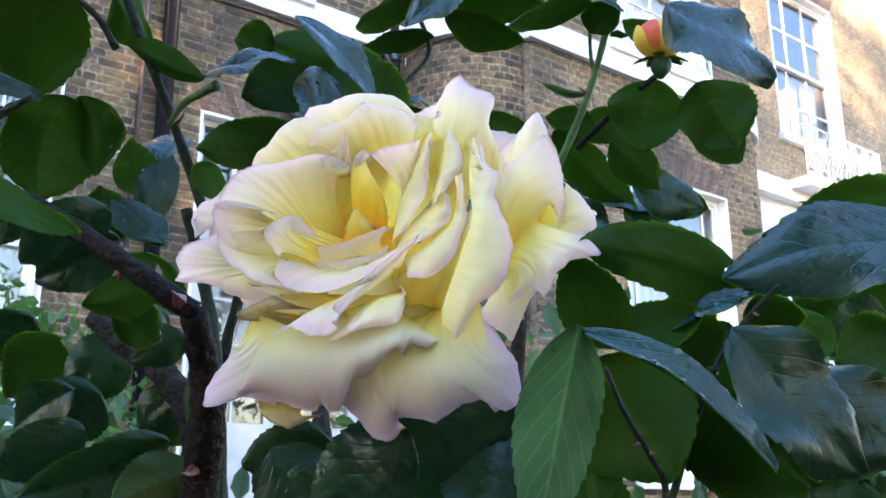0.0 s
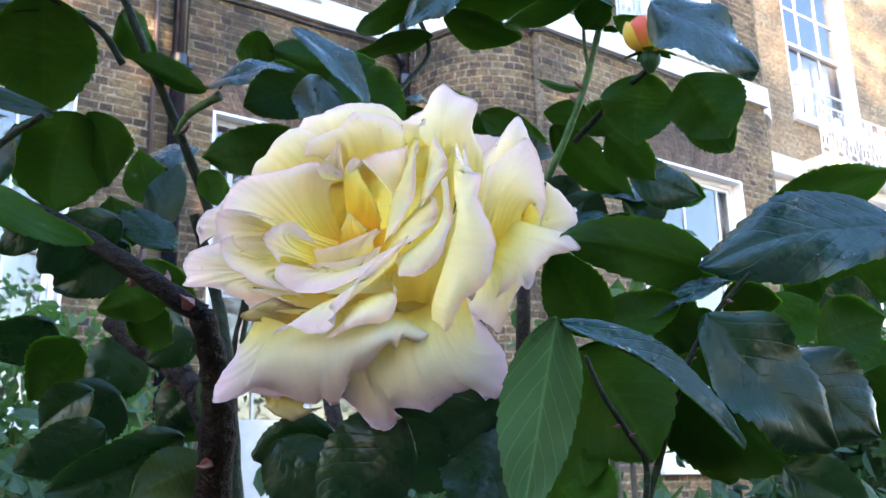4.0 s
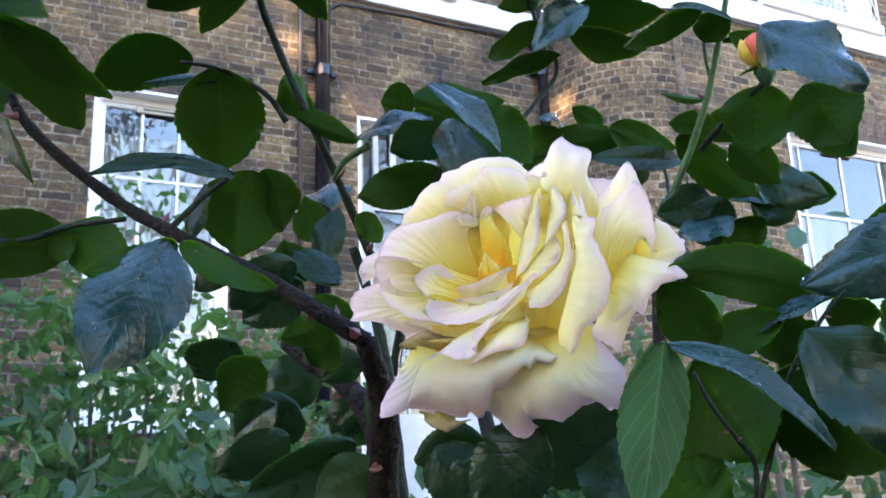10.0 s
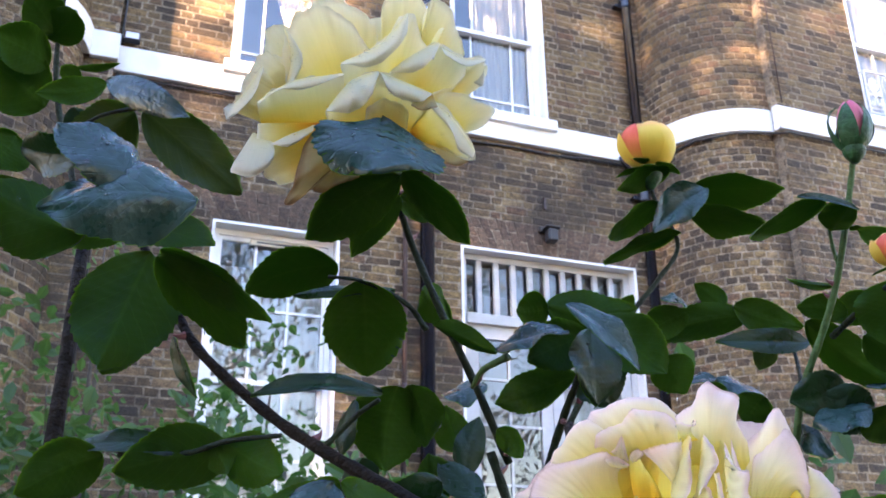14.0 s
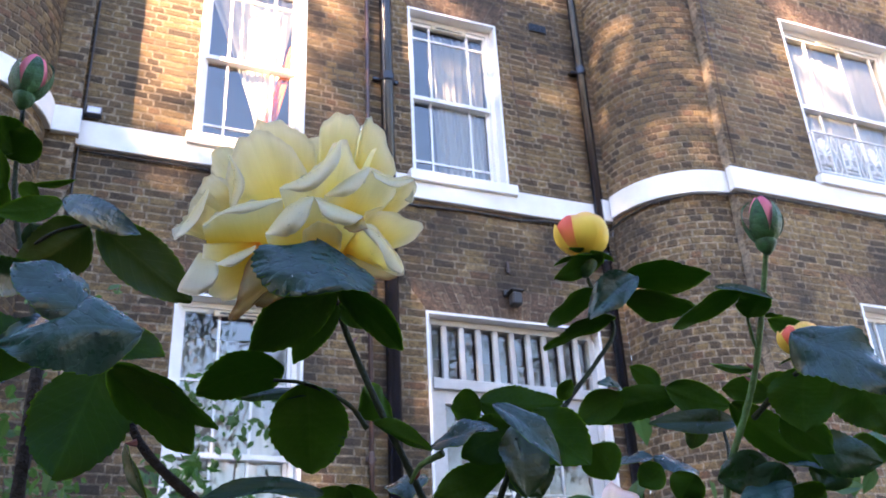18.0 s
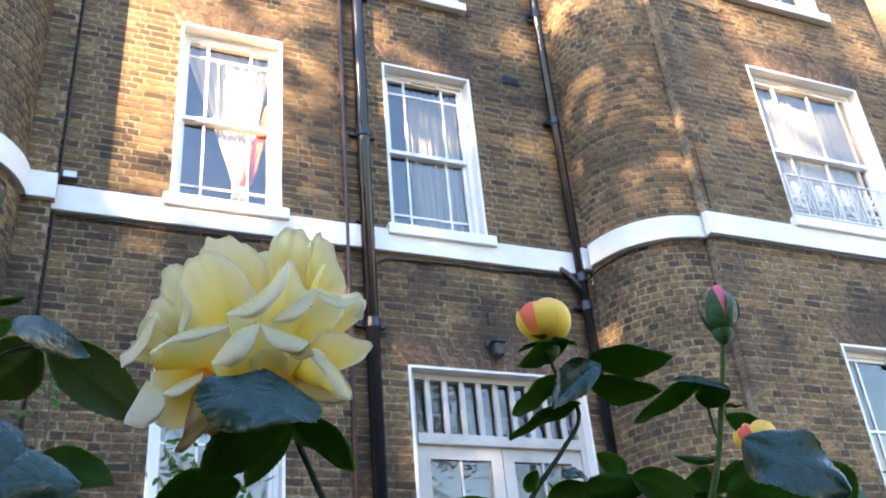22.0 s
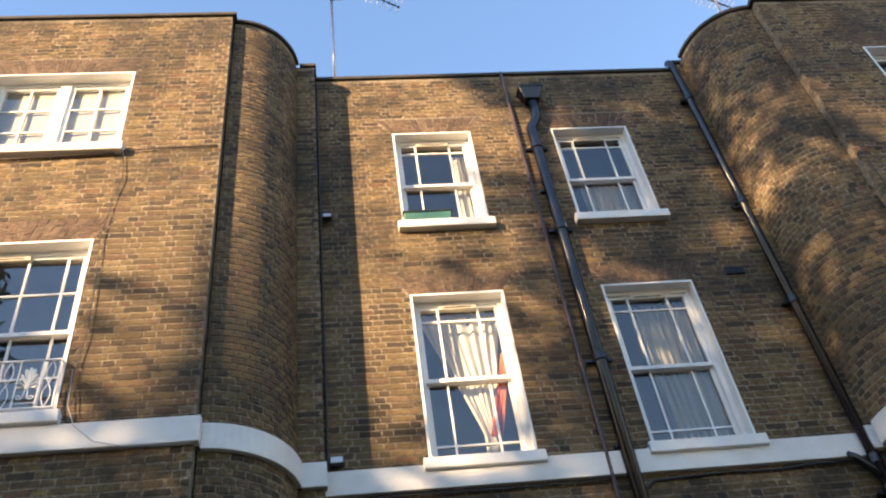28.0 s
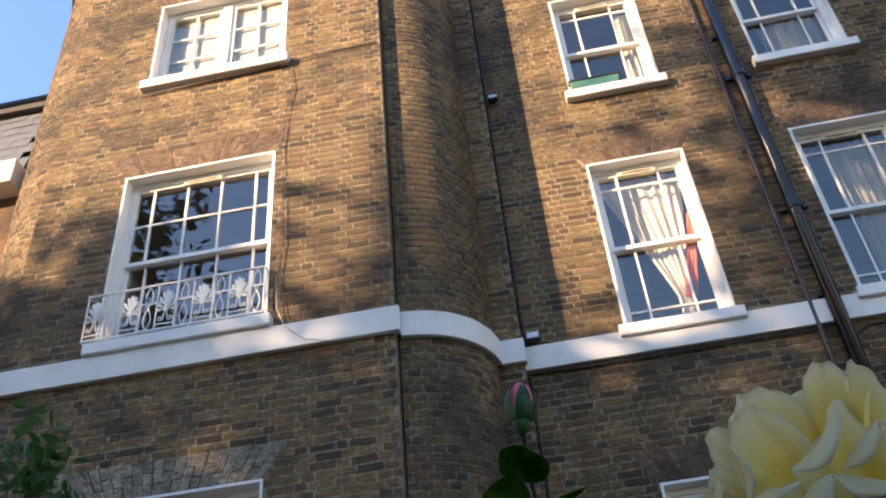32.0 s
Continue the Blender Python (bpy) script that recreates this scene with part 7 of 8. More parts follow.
petal_sheet(rose, BLOOM, [[(16.1, -8.4, 8.0), (24.5, -3.3, 8.0), (31.3, 3.4, 9.0), (33.0, 11.8, 9.0), (31.8, 16.9, 9.0)], [(18.0, -9.9, 12.0), (25.5, -5.7, 13.0), (31.8, 0.9, 13.0), (33.8, 8.4, 13.0), (32.5, 16.4, 12.0)], [(18.5, -13.0, 16.0), (24.4, -12.5, 17.0), (28.9, -9.9, 17.0), (31.6, -6.1, 18.0), (33.3, -0.9, 18.0), (34.9, 3.7, 17.0), (34.3, 8.6, 16.0), (33.0, 16.9, 14.0)]], PETAL_PALE, 0.9, 1.5, 18)
petal_sheet(rose, BLOOM, [[(36.7, 26.0, 8.0), (36.0, 18.4, 12.0), (37.1, 5.0, 14.0), (34.6, -3.2, 16.0), (31.3, -12.9, 18.0), (28.7, -21.0, 19.0), (28.6, -26.2, 19.0)], [(38.2, 19.9, 14.0), (39.1, 9.9, 18.0), (40.3, 0.1, 21.0), (38.7, -11.1, 23.0), (34.5, -20.6, 23.0), (31.0, -28.0, 21.0)], [(38.8, 28.5, 10.0), (40.8, 18.9, 17.0), (44.2, 17.0, 18.0), (43.1, 10.6, 20.0), (45.3, 4.9, 22.0), (47.6, -0.2, 23.0), (48.0, -5.0, 24.0), (46.9, -11.0, 25.0), (44.3, -15.3, 26.0), (40.5, -18.2, 26.0), (37.3, -20.8, 25.0), (35.8, -24.4, 24.0), (34.2, -28.3, 23.0), (32.0, -29.4, 22.0)]], PETAL_PALE, 1, 3.5, 19)
petal_sheet(rose, BLOOM, [[(37.1, 25.0, 12.0), (35.6, 19.2, 12.0)], [(38.2, 23.0, 16.0), (39.1, 18.1, 17.0)], [(36.9, 27.7, 14.0), (37.2, 23.7, 18.0), (39.7, 19.5, 20.0), (43.9, 17.2, 20.0)]], PETAL_PALE, 0.6, 0.5, 20)
petal_sheet(rose, BLOOM, [[(1.5, 1.7, -6.0), (11.4, -0.0, -6.0)], [(-0.1, 14.1, -4.0), (6.9, 12.2, -1.0), (11.6, 6.1, -3.0)], [(0.6, 22.5, -4.0), (4.3, 22.4, -2.0), (6.2, 18.8, -1.0), (8.6, 14.3, -1.0), (11.0, 8.7, -2.0), (12.1, 3.5, -3.0)]], PETAL_IN, 0.5, 1.5, 21)
petal_sheet(rose, BLOOM, [[(-0.7, 17.7, -6.0), (3.8, 19.5, -6.0)], [(0.6, 18.5, -4.0), (3.5, 20.2, -3.0)], [(-0.1, 21.5, -4.0), (1.8, 24.0, -3.0), (4.7, 24.7, -2.0), (6.8, 23.1, -2.0)]], PETAL, 0.5, 1, 22)
petal_sheet(rose, BLOOM, [[(-3.1, -5.0, -4.0), (10.1, -1.8, -4.0)], [(-1.1, -0.0, -2.0), (6.8, -0.0, -2.0)], [(-1.6, 0.9, -2.0), (0.2, 4.4, -1.0), (1.8, 7.5, -1.0), (3.7, 5.2, -1.0), (7.6, 1.4, -2.0)]], PETAL_IN, 0.4, 1, 23)
petal_sheet(rose, BLOOM, [[(-9.8, -12.3, -2.0), (-0.2, -12.3, -2.0), (12.0, -7.0, -2.0)], [(-8.5, -8.6, 1.0), (0.2, -6.9, 2.0), (9.7, -2.6, 2.0)], [(-9.6, -5.5, 3.0), (-3.0, -3.6, 4.0), (4.0, -1.5, 5.0), (10.5, 1.1, 5.0), (13.1, 0.7, 4.0)]], PETAL, 0.5, 1.2, 24)
petal_sheet(rose, BLOOM, [[(-6.9, -17.4, 0.0), (3.5, -14.8, 0.0), (13.9, -8.7, 0.0)], [(-6.4, -12.8, 4.0), (3.1, -10.6, 5.0), (11.7, -6.8, 5.0)], [(-10.4, -9.3, 6.0), (-4.2, -8.9, 8.0), (2.7, -8.2, 9.0), (9.4, -6.3, 9.0), (13.1, -4.3, 8.0)]], PETAL, 0.5, 1.2, 25)
petal_sheet(rose, BLOOM, [[(-8.0, 23.5, -8.0), (-0.0, 17.8, -8.0)], [(-5.7, 23.8, -4.0), (-0.4, 20.2, -4.0)], [(-7.0, 24.0, -3.0), (-3.7, 26.9, -2.0), (-1.6, 30.4, -2.0), (-0.6, 26.2, -2.0), (0.2, 20.2, -3.0)]], PETAL, 0.6, 0.8, 26)
petal_sheet(rose, BLOOM, [[(-6.3, 16.0, -8.0), (1.0, 17.8, -7.0)], [(-7.4, 19.3, -3.0), (-0.3, 18.4, -3.0)], [(-9.0, 22.2, 0.0), (-5.9, 22.2, 1.0), (-2.5, 21.1, 1.0), (0.7, 18.8, 0.0)]], PETAL, 0.8, 0.6, 27)
petal_sheet(rose, BLOOM, [[(-11.8, -7.2, -9.0), (-0.4, -3.7, -12.0)], [(-24.6, 4.3, 3.0), (-17.2, 11.3, 1.0), (-5.0, 13.2, -5.0)], [(-41.2, 8.0, -2.0), (-39.2, 13.7, -4.0), (-36.3, 18.2, -5.0), (-30.6, 20.3, -5.0), (-21.8, 21.9, -5.0), (-10.3, 24.7, -5.0), (-6.8, 23.2, -4.0), (-0.4, 17.6, -4.0)]], PETAL, 1, -3, 28)
petal_sheet(rose, BLOOM, [[(-20.2, -3.6, -6.0), (-14.9, 5.3, -6.0)], [(-35.4, 1.7, -3.0), (-28.6, 10.5, -4.0)], [(-49.7, -2.7, -9.0), (-50.5, 3.5, -9.0), (-47.6, 8.2, -9.0), (-42.9, 11.1, -9.0), (-40.8, 13.9, -9.0), (-38.6, 16.8, -9.0)]], PETAL, 1, 1, 29)
petal_sheet(rose, BLOOM, [[(-14.5, -3.5, -4.0), (-18.1, 3.5, -4.0)], [(-27.4, 0.0, 2.0), (-25.6, 6.0, 2.0)], [(-38.6, -2.7, 4.0), (-40.7, 2.1, 3.0), (-40.6, 6.5, 3.0), (-38.9, 8.6, 3.0), (-30.2, 7.7, 5.0), (-20.8, 4.5, 5.0)]], PETAL, 1, -2, 30)
petal_sheet(rose, BLOOM, [[(-5.5, -21.9, -2.0), (-11.0, -3.5, -4.0)], [(-28.2, -16.1, 6.0), (-30.4, -6.8, 4.0)], [(-14.0, -21.4, 10.0), (-21.1, -20.7, 8.0), (-28.2, -21.1, 6.0), (-35.5, -19.7, 4.0), (-41.2, -17.1, 2.0), (-48.3, -16.7, 0.0), (-53.4, -15.8, -2.0), (-52.5, -13.1, -2.0), (-53.9, -10.2, -3.0), (-53.2, -6.9, -3.0), (-50.9, -3.9, -3.0), (-44.8, -1.9, -2.0), (-36.5, 0.0, 0.0)]], PETAL, 1.3, -1, 31)
petal_sheet(rose, BLOOM, [[(-3.5, -13.9, 0.0), (-10.9, -5.3, -3.0)], [(-21.2, -11.8, 7.0), (-28.5, -5.1, 5.0)], [(-10.5, -19.3, 11.0), (-17.1, -17.0, 11.0), (-25.5, -15.0, 11.0), (-31.3, -11.3, 11.0), (-35.5, -6.6, 11.0), (-37.1, -2.0, 10.0), (-33.7, 0.7, 8.0)]], PETAL, 1, -2, 32)
petal_sheet(rose, BLOOM, [[(-5.2, -12.2, 0.0), (-7.4, -5.3, -3.0)], [(-16.2, -6.7, 7.0), (-16.5, 0.0, 5.0)], [(-18.7, -8.3, 10.0), (-20.8, -5.3, 11.0), (-23.3, -1.9, 11.0), (-23.0, 0.7, 11.0), (-20.1, 2.7, 11.0), (-15.6, 3.7, 10.0), (-12.3, 2.4, 8.0), (-8.5, -2.7, 4.0)]], PETAL, 0.9, -1.5, 33)
petal_sheet(rose, BLOOM, [[(0.0, -12.2, 0.0), (13.9, -5.2, 0.0)], [(-6.0, -11.0, 7.0), (7.6, -8.4, 7.0)], [(-19.1, -8.0, 11.0), (-19.4, -13.2, 13.0), (-14.9, -16.4, 14.0), (-9.5, -17.4, 15.0), (-2.8, -16.3, 16.0), (3.1, -14.2, 16.0), (9.1, -10.9, 15.0), (16.3, -5.6, 12.0), (21.2, -2.0, 10.0)]], PETAL, 1.2, -2, 34)
petal_sheet(rose, BLOOM, [[(-4.4, -20.4, 6.0), (7.5, -17.0, 6.0), (17.7, -9.3, 6.0)], [(-10.0, -23.9, 14.0), (1.8, -19.6, 16.0), (11.5, -11.5, 14.0), (17.9, -6.6, 11.0)], [(-18.8, -30.6, 20.0), (-15.5, -27.4, 22.0), (-12.1, -26.9, 23.0), (-8.0, -28.7, 25.0), (-2.9, -28.0, 26.0), (-0.6, -25.1, 26.0), (-0.5, -22.5, 24.0), (-2.3, -20.7, 22.0), (4.2, -17.0, 20.0), (10.5, -10.6, 18.0), (16.8, -5.2, 15.0), (22.0, -0.8, 13.0)]], PETAL, 1.2, 1.5, 35)
petal_sheet(rose, BLOOM, [[(-0.8, -23.6, 8.0), (16.0, -17.0, 6.0)], [(2.2, -25.4, 20.0), (11.1, -21.4, 20.0), (18.0, -18.2, 12.0)], [(-3.8, -31.0, 23.0), (0.4, -29.3, 25.0), (6.4, -27.0, 26.0), (13.9, -26.2, 25.0), (17.5, -24.2, 22.0), (18.1, -19.8, 17.0), (16.0, -14.8, 13.0)]], PETAL, 0.8, 1.5, 36)
petal_sheet(rose, BLOOM, [[(-9.5, -25.5, 6.0), (-16.3, -28.9, 6.0)], [(-20.1, -23.1, 13.0), (-22.6, -25.1, 13.0)], [(-8.3, -23.0, 14.0), (-14.8, -21.0, 15.0), (-19.9, -19.1, 14.0), (-27.6, -22.0, 13.0), (-31.6, -24.6, 12.0), (-29.9, -26.2, 12.0), (-24.4, -26.9, 12.0)]], PETAL_B, 0.6, 0.5, 37)
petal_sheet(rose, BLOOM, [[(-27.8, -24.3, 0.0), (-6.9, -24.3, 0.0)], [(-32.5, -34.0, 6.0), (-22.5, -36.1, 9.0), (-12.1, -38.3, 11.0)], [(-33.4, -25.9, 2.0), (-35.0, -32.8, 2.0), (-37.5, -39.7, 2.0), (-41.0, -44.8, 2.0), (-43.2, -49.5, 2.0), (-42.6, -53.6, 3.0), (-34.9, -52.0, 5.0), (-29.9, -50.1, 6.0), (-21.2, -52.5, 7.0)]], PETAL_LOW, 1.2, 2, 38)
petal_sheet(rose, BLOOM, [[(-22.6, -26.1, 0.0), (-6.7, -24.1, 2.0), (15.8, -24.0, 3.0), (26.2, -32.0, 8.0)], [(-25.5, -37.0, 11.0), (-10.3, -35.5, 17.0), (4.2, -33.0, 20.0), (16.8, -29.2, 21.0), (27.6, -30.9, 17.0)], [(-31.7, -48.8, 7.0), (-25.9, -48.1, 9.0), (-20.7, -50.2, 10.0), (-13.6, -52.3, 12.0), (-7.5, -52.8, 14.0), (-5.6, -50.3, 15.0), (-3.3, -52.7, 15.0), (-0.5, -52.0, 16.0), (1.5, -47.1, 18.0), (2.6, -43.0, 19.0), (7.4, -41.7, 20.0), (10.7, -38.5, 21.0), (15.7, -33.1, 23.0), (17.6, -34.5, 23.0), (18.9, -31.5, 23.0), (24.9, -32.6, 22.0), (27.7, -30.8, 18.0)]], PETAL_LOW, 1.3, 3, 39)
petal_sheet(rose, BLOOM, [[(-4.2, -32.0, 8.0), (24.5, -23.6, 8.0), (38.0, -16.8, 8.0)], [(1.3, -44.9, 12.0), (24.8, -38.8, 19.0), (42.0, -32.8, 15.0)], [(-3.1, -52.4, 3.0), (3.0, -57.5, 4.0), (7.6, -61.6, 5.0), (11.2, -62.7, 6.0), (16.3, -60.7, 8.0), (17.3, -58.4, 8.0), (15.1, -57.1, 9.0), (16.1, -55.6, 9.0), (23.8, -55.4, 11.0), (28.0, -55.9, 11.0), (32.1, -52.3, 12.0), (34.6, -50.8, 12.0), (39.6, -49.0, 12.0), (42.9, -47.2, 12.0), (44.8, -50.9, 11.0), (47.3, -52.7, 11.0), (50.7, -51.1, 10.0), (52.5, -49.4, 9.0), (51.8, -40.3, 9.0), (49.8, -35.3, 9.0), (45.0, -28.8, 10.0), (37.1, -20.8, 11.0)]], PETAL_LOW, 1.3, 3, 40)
petal_sheet(rose, BLOOM, [[(-27.0, -49.6, 4.0), (-9.8, -51.4, 4.0)], [(-24.8, -53.5, 6.0), (-12.9, -54.4, 6.0)], [(-28.2, -52.7, 6.0), (-24.0, -55.2, 6.0), (-20.6, -58.1, 6.0), (-16.3, -58.6, 6.0), (-10.4, -56.1, 6.0), (-6.1, -54.4, 6.0)]], PETAL_B, 0.5, 0.5, 41)
petal_sheet(rose, BLOOM, [[(-14.2, -19.3, -2.0), (6.8, -19.3, -2.0)], [(-20.5, -25.9, 2.0), (7.3, -27.4, 4.0)], [(-25.2, -32.5, 4.0), (-5.9, -33.7, 8.0), (17.9, -31.8, 10.0)]], PETAL_LOW, 1, 1, 42)
petal_sheet(rose, BLOOM, [[(-3.3, -1.9, -13.0), (5.8, 1.7, -13.0)], [(-32.3, -3.7, -13.0), (-8.7, 19.9, -13.0), (16.8, 23.5, -12.0)], [(-48.4, -9.1, -12.0), (-38.3, 14.5, -15.0), (-22.0, 29.3, -16.0), (-1.8, 38.4, -16.0), (20.3, 32.7, -14.0)]], PETAL, 0.2, 0, 43)
petal_sheet(rose, BLOOM, [[(6.1, 1.7, -10.0), (16.9, -27.0, -10.0)], [(38.4, 8.9, -9.0), (45.4, -19.5, -6.0)], [(27.6, 32.5, -12.0), (53.0, 30.7, -12.0), (61.8, 12.5, -10.0), (59.8, -5.4, -8.0), (47.1, -26.4, -4.0)]], PETAL, 0.2, 0, 44)
petal_sheet(rose, BLOOM, [[(-15.5, -5.4, -10.0), (27.7, -5.4, -8.0)], [(-22.0, -16.0, -6.0), (3.1, -19.4, -4.0), (34.8, -15.9, -4.0)], [(-35.7, -15.9, -4.0), (-28.2, -26.2, -2.0), (0.0, -36.5, 0.0), (27.8, -39.7, 2.0), (45.2, -26.1, 0.0)]], PETAL, 0.2, 0, 45)
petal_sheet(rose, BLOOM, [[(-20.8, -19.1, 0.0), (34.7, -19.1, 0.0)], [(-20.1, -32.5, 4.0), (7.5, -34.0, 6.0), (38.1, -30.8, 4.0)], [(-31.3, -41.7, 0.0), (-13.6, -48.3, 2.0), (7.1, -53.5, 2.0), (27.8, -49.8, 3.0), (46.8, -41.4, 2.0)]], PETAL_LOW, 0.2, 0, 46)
petal_sheet(rose, BLOOM, [[(17.5, -25.9, 2.0), (33.0, -23.8, 6.0)], [(19.4, -32.3, 6.0), (31.3, -31.0, 10.0)], [(18.1, -35.4, 14.0), (24.7, -34.7, 16.0), (30.5, -32.7, 16.0), (34.6, -27.8, 16.0)]], PETAL_IN, 0.3, -2, 47)
petal_sheet(rose, BLOOM, [[(4.0, -4.0, -5.0), (0.0, -16.0, -5.0)], [(-16.0, 4.0, -3.0), (-22.0, -8.0, -2.0)], [(-20.0, 14.0, -6.0), (-38.0, 6.0, -8.0), (-44.0, -4.0, -6.0), (-30.0, -17.0, -1.0)]], PETAL, 0.3, 1, 61)
drops(rose, [o for o in rose.children if o.name.startswith('petal')], 380, 3, 0.0011)

# ---- the lemon rose above ----
bm = bmesh.new()
tube(bm, [(0.0764, 0.3379, 1.5622), (0.0746, 0.3355, 1.5681), (0.0721, 0.3330, 1.5749)], [0.004, 0.009, 0.007], 12)
rose_b = part("rose_bloom", bm, SEPAL, bush, "full lemon rose with rolled petals", smooth=True)
EYE_B = (0.0523, 0.3245, 1.6853)
EYE_C = (0.0080, 0.1212, 1.4890)
petal(rose_b, (0.0686, 0.3596, 1.6073), (0.0336, 0.3596, 1.6807), 0.0672, EYE_B, 0.1, 0.4, 0.06, 0.4, PETAL_Y, 0.45)
petal(rose_b, (0.0718, 0.3582, 1.6072), (0.0585, 0.3493, 1.6795), 0.0601, EYE_B, 0.1, 0.4, 0.06, 0.4, PETAL_Y, 0.45)
petal(rose_b, (0.0750, 0.3569, 1.6070), (0.0830, 0.3376, 1.6815), 0.0601, EYE_B, 0.1, 0.4, 0.06, 0.4, PETAL_Y, 0.45)
petal(rose_b, (0.0733, 0.3496, 1.5994), (0.1020, 0.3266, 1.6638), 0.0556, EYE_B, 0.1, 0.4, 0.06, 0.4, PETAL_Y, 0.45)
petal(rose_b, (0.0638, 0.3535, 1.5999), (0.0062, 0.3685, 1.6412), 0.0654, EYE_B, 0.1, 0.4, 0.06, 0.4, PETAL_Y, 0.45)
petal(rose_b, (0.0643, 0.3550, 1.5968), (0.0098, 0.3741, 1.6055), 0.0649, EYE_B, 0.1, 0.4, 0.06, 0.4, PETAL_Y, 0.45)
petal(rose_b, (0.0805, 0.3499, 1.5930), (0.1156, 0.3257, 1.6095), 0.0580, EYE_B, 0.1, 0.4, 0.06, 0.4, PETAL_Y, 0.45)
rim_petal(rose_b, [(0.0532, 0.3583, 1.5996), (0.0610, 0.3534, 1.6024)], [(0.0079, 0.3559, 1.6315), (0.0066, 0.3572, 1.6619), (0.0219, 0.3548, 1.6652), (0.0306, 0.3508, 1.6767)], EYE_C, 0.1, 0.04, PETAL_Y, 1)
rim_petal(rose_b, [(0.0603, 0.3585, 1.6048), (0.0687, 0.3551, 1.6044)], [(0.0250, 0.3472, 1.6655), (0.0308, 0.3432, 1.6795), (0.0482, 0.3419, 1.6791), (0.0621, 0.3360, 1.6674), (0.0658, 0.3348, 1.6555)], EYE_C, 0.1, 0.04, PETAL_Y, 2)
rim_petal(rose_b, [(0.0753, 0.3523, 1.6040), (0.0820, 0.3496, 1.6037)], [(0.0664, 0.3308, 1.6511), (0.0655, 0.3262, 1.6717), (0.0779, 0.3219, 1.6809), (0.0900, 0.3208, 1.6731), (0.0963, 0.3214, 1.6556)], EYE_C, 0.1, 0.04, PETAL_Y, 3)
rim_petal(rose_b, [(0.0809, 0.3452, 1.6014), (0.0870, 0.3408, 1.6002)], [(0.0826, 0.3175, 1.6401), (0.0856, 0.3123, 1.6586), (0.0906, 0.3091, 1.6716), (0.0995, 0.3075, 1.6606), (0.1081, 0.3083, 1.6365)], EYE_C, 0.1, 0.04, PETAL_Y, 4)
rim_petal(rose_b, [(0.0790, 0.3380, 1.5937), (0.0866, 0.3330, 1.5925)], [(0.0894, 0.3039, 1.6304), (0.0988, 0.2965, 1.6253), (0.1121, 0.2900, 1.6221), (0.1129, 0.3011, 1.6121), (0.1026, 0.3086, 1.6064)], EYE_C, 0.12, 0.06, PETAL_Y, 5)
rim_petal(rose_b, [(0.0504, 0.3434, 1.5844), (0.0563, 0.3393, 1.5872)], [(-0.0080, 0.3487, 1.5993), (-0.0034, 0.3413, 1.6205), (0.0032, 0.3375, 1.6335), (0.0071, 0.3373, 1.6307), (0.0160, 0.3265, 1.6254)], EYE_C, 0.14, 0.04, PETAL_Y, 6)
rim_petal(rose_b, [(0.0424, 0.3467, 1.5847), (0.0488, 0.3441, 1.5844)], [(-0.0145, 0.3433, 1.5965), (-0.0091, 0.3434, 1.6031), (-0.0032, 0.3400, 1.6159), (0.0023, 0.3383, 1.6238)], EYE_C, 0.12, 0.04, PETAL_Y, 7)
rim_petal(rose_b, [(0.0549, 0.3392, 1.5773), (0.0641, 0.3345, 1.5784)], [(0.0127, 0.3234, 1.6068), (0.0109, 0.3214, 1.6345), (0.0231, 0.3226, 1.6561), (0.0374, 0.3222, 1.6568), (0.0504, 0.3144, 1.6381), (0.0578, 0.3102, 1.6172)], EYE_C, 0.12, 0.03, PETAL_Y, 8)
rim_petal(rose_b, [(0.0606, 0.3339, 1.5757), (0.0698, 0.3293, 1.5768)], [(0.0348, 0.2963, 1.6053), (0.0486, 0.2899, 1.6127), (0.0572, 0.2857, 1.6225), (0.0662, 0.2845, 1.6356), (0.0743, 0.2861, 1.6260), (0.0816, 0.2872, 1.6068)], EYE_C, 0.1, 0.02, PETAL_Y, 9)
rim_petal(rose_b, [(0.0662, 0.3288, 1.5761), (0.0783, 0.3222, 1.5785)], [(0.0573, 0.2840, 1.5985), (0.0687, 0.2780, 1.6072), (0.0812, 0.2782, 1.6169), (0.0977, 0.2833, 1.6123), (0.0961, 0.2891, 1.6028), (0.0831, 0.2921, 1.5965)], EYE_C, 0.1, 0.02, PETAL_Y, 10)
rim_petal(rose_b, [(0.0063, 0.3437, 1.5857), (0.0502, 0.3332, 1.5740)], [(-0.0008, 0.3225, 1.5900), (0.0060, 0.3153, 1.5957), (0.0197, 0.3034, 1.5976), (0.0360, 0.2907, 1.5966)], EYE_C, 0.1, 0.02, PETAL_Y, 11)
rim_petal(rose_b, [(0.0300, 0.3190, 1.5830), (0.0477, 0.3294, 1.5720)], [(0.0009, 0.3275, 1.5818), (0.0017, 0.3240, 1.5650), (0.0060, 0.3226, 1.5507), (0.0158, 0.3245, 1.5482), (0.0273, 0.3216, 1.5533)], EYE_C, 0.08, 0.03, PETAL_Y, 12)
rim_petal(rose_b, [(0.0438, 0.3257, 1.5661), (0.0796, 0.3143, 1.5696)], [(0.0282, 0.2939, 1.5744), (0.0381, 0.2844, 1.5885), (0.0491, 0.2766, 1.5919), (0.0641, 0.2725, 1.5851), (0.0758, 0.2708, 1.5788)], EYE_C, 0.12, 0.02, PETAL_Y, 13)
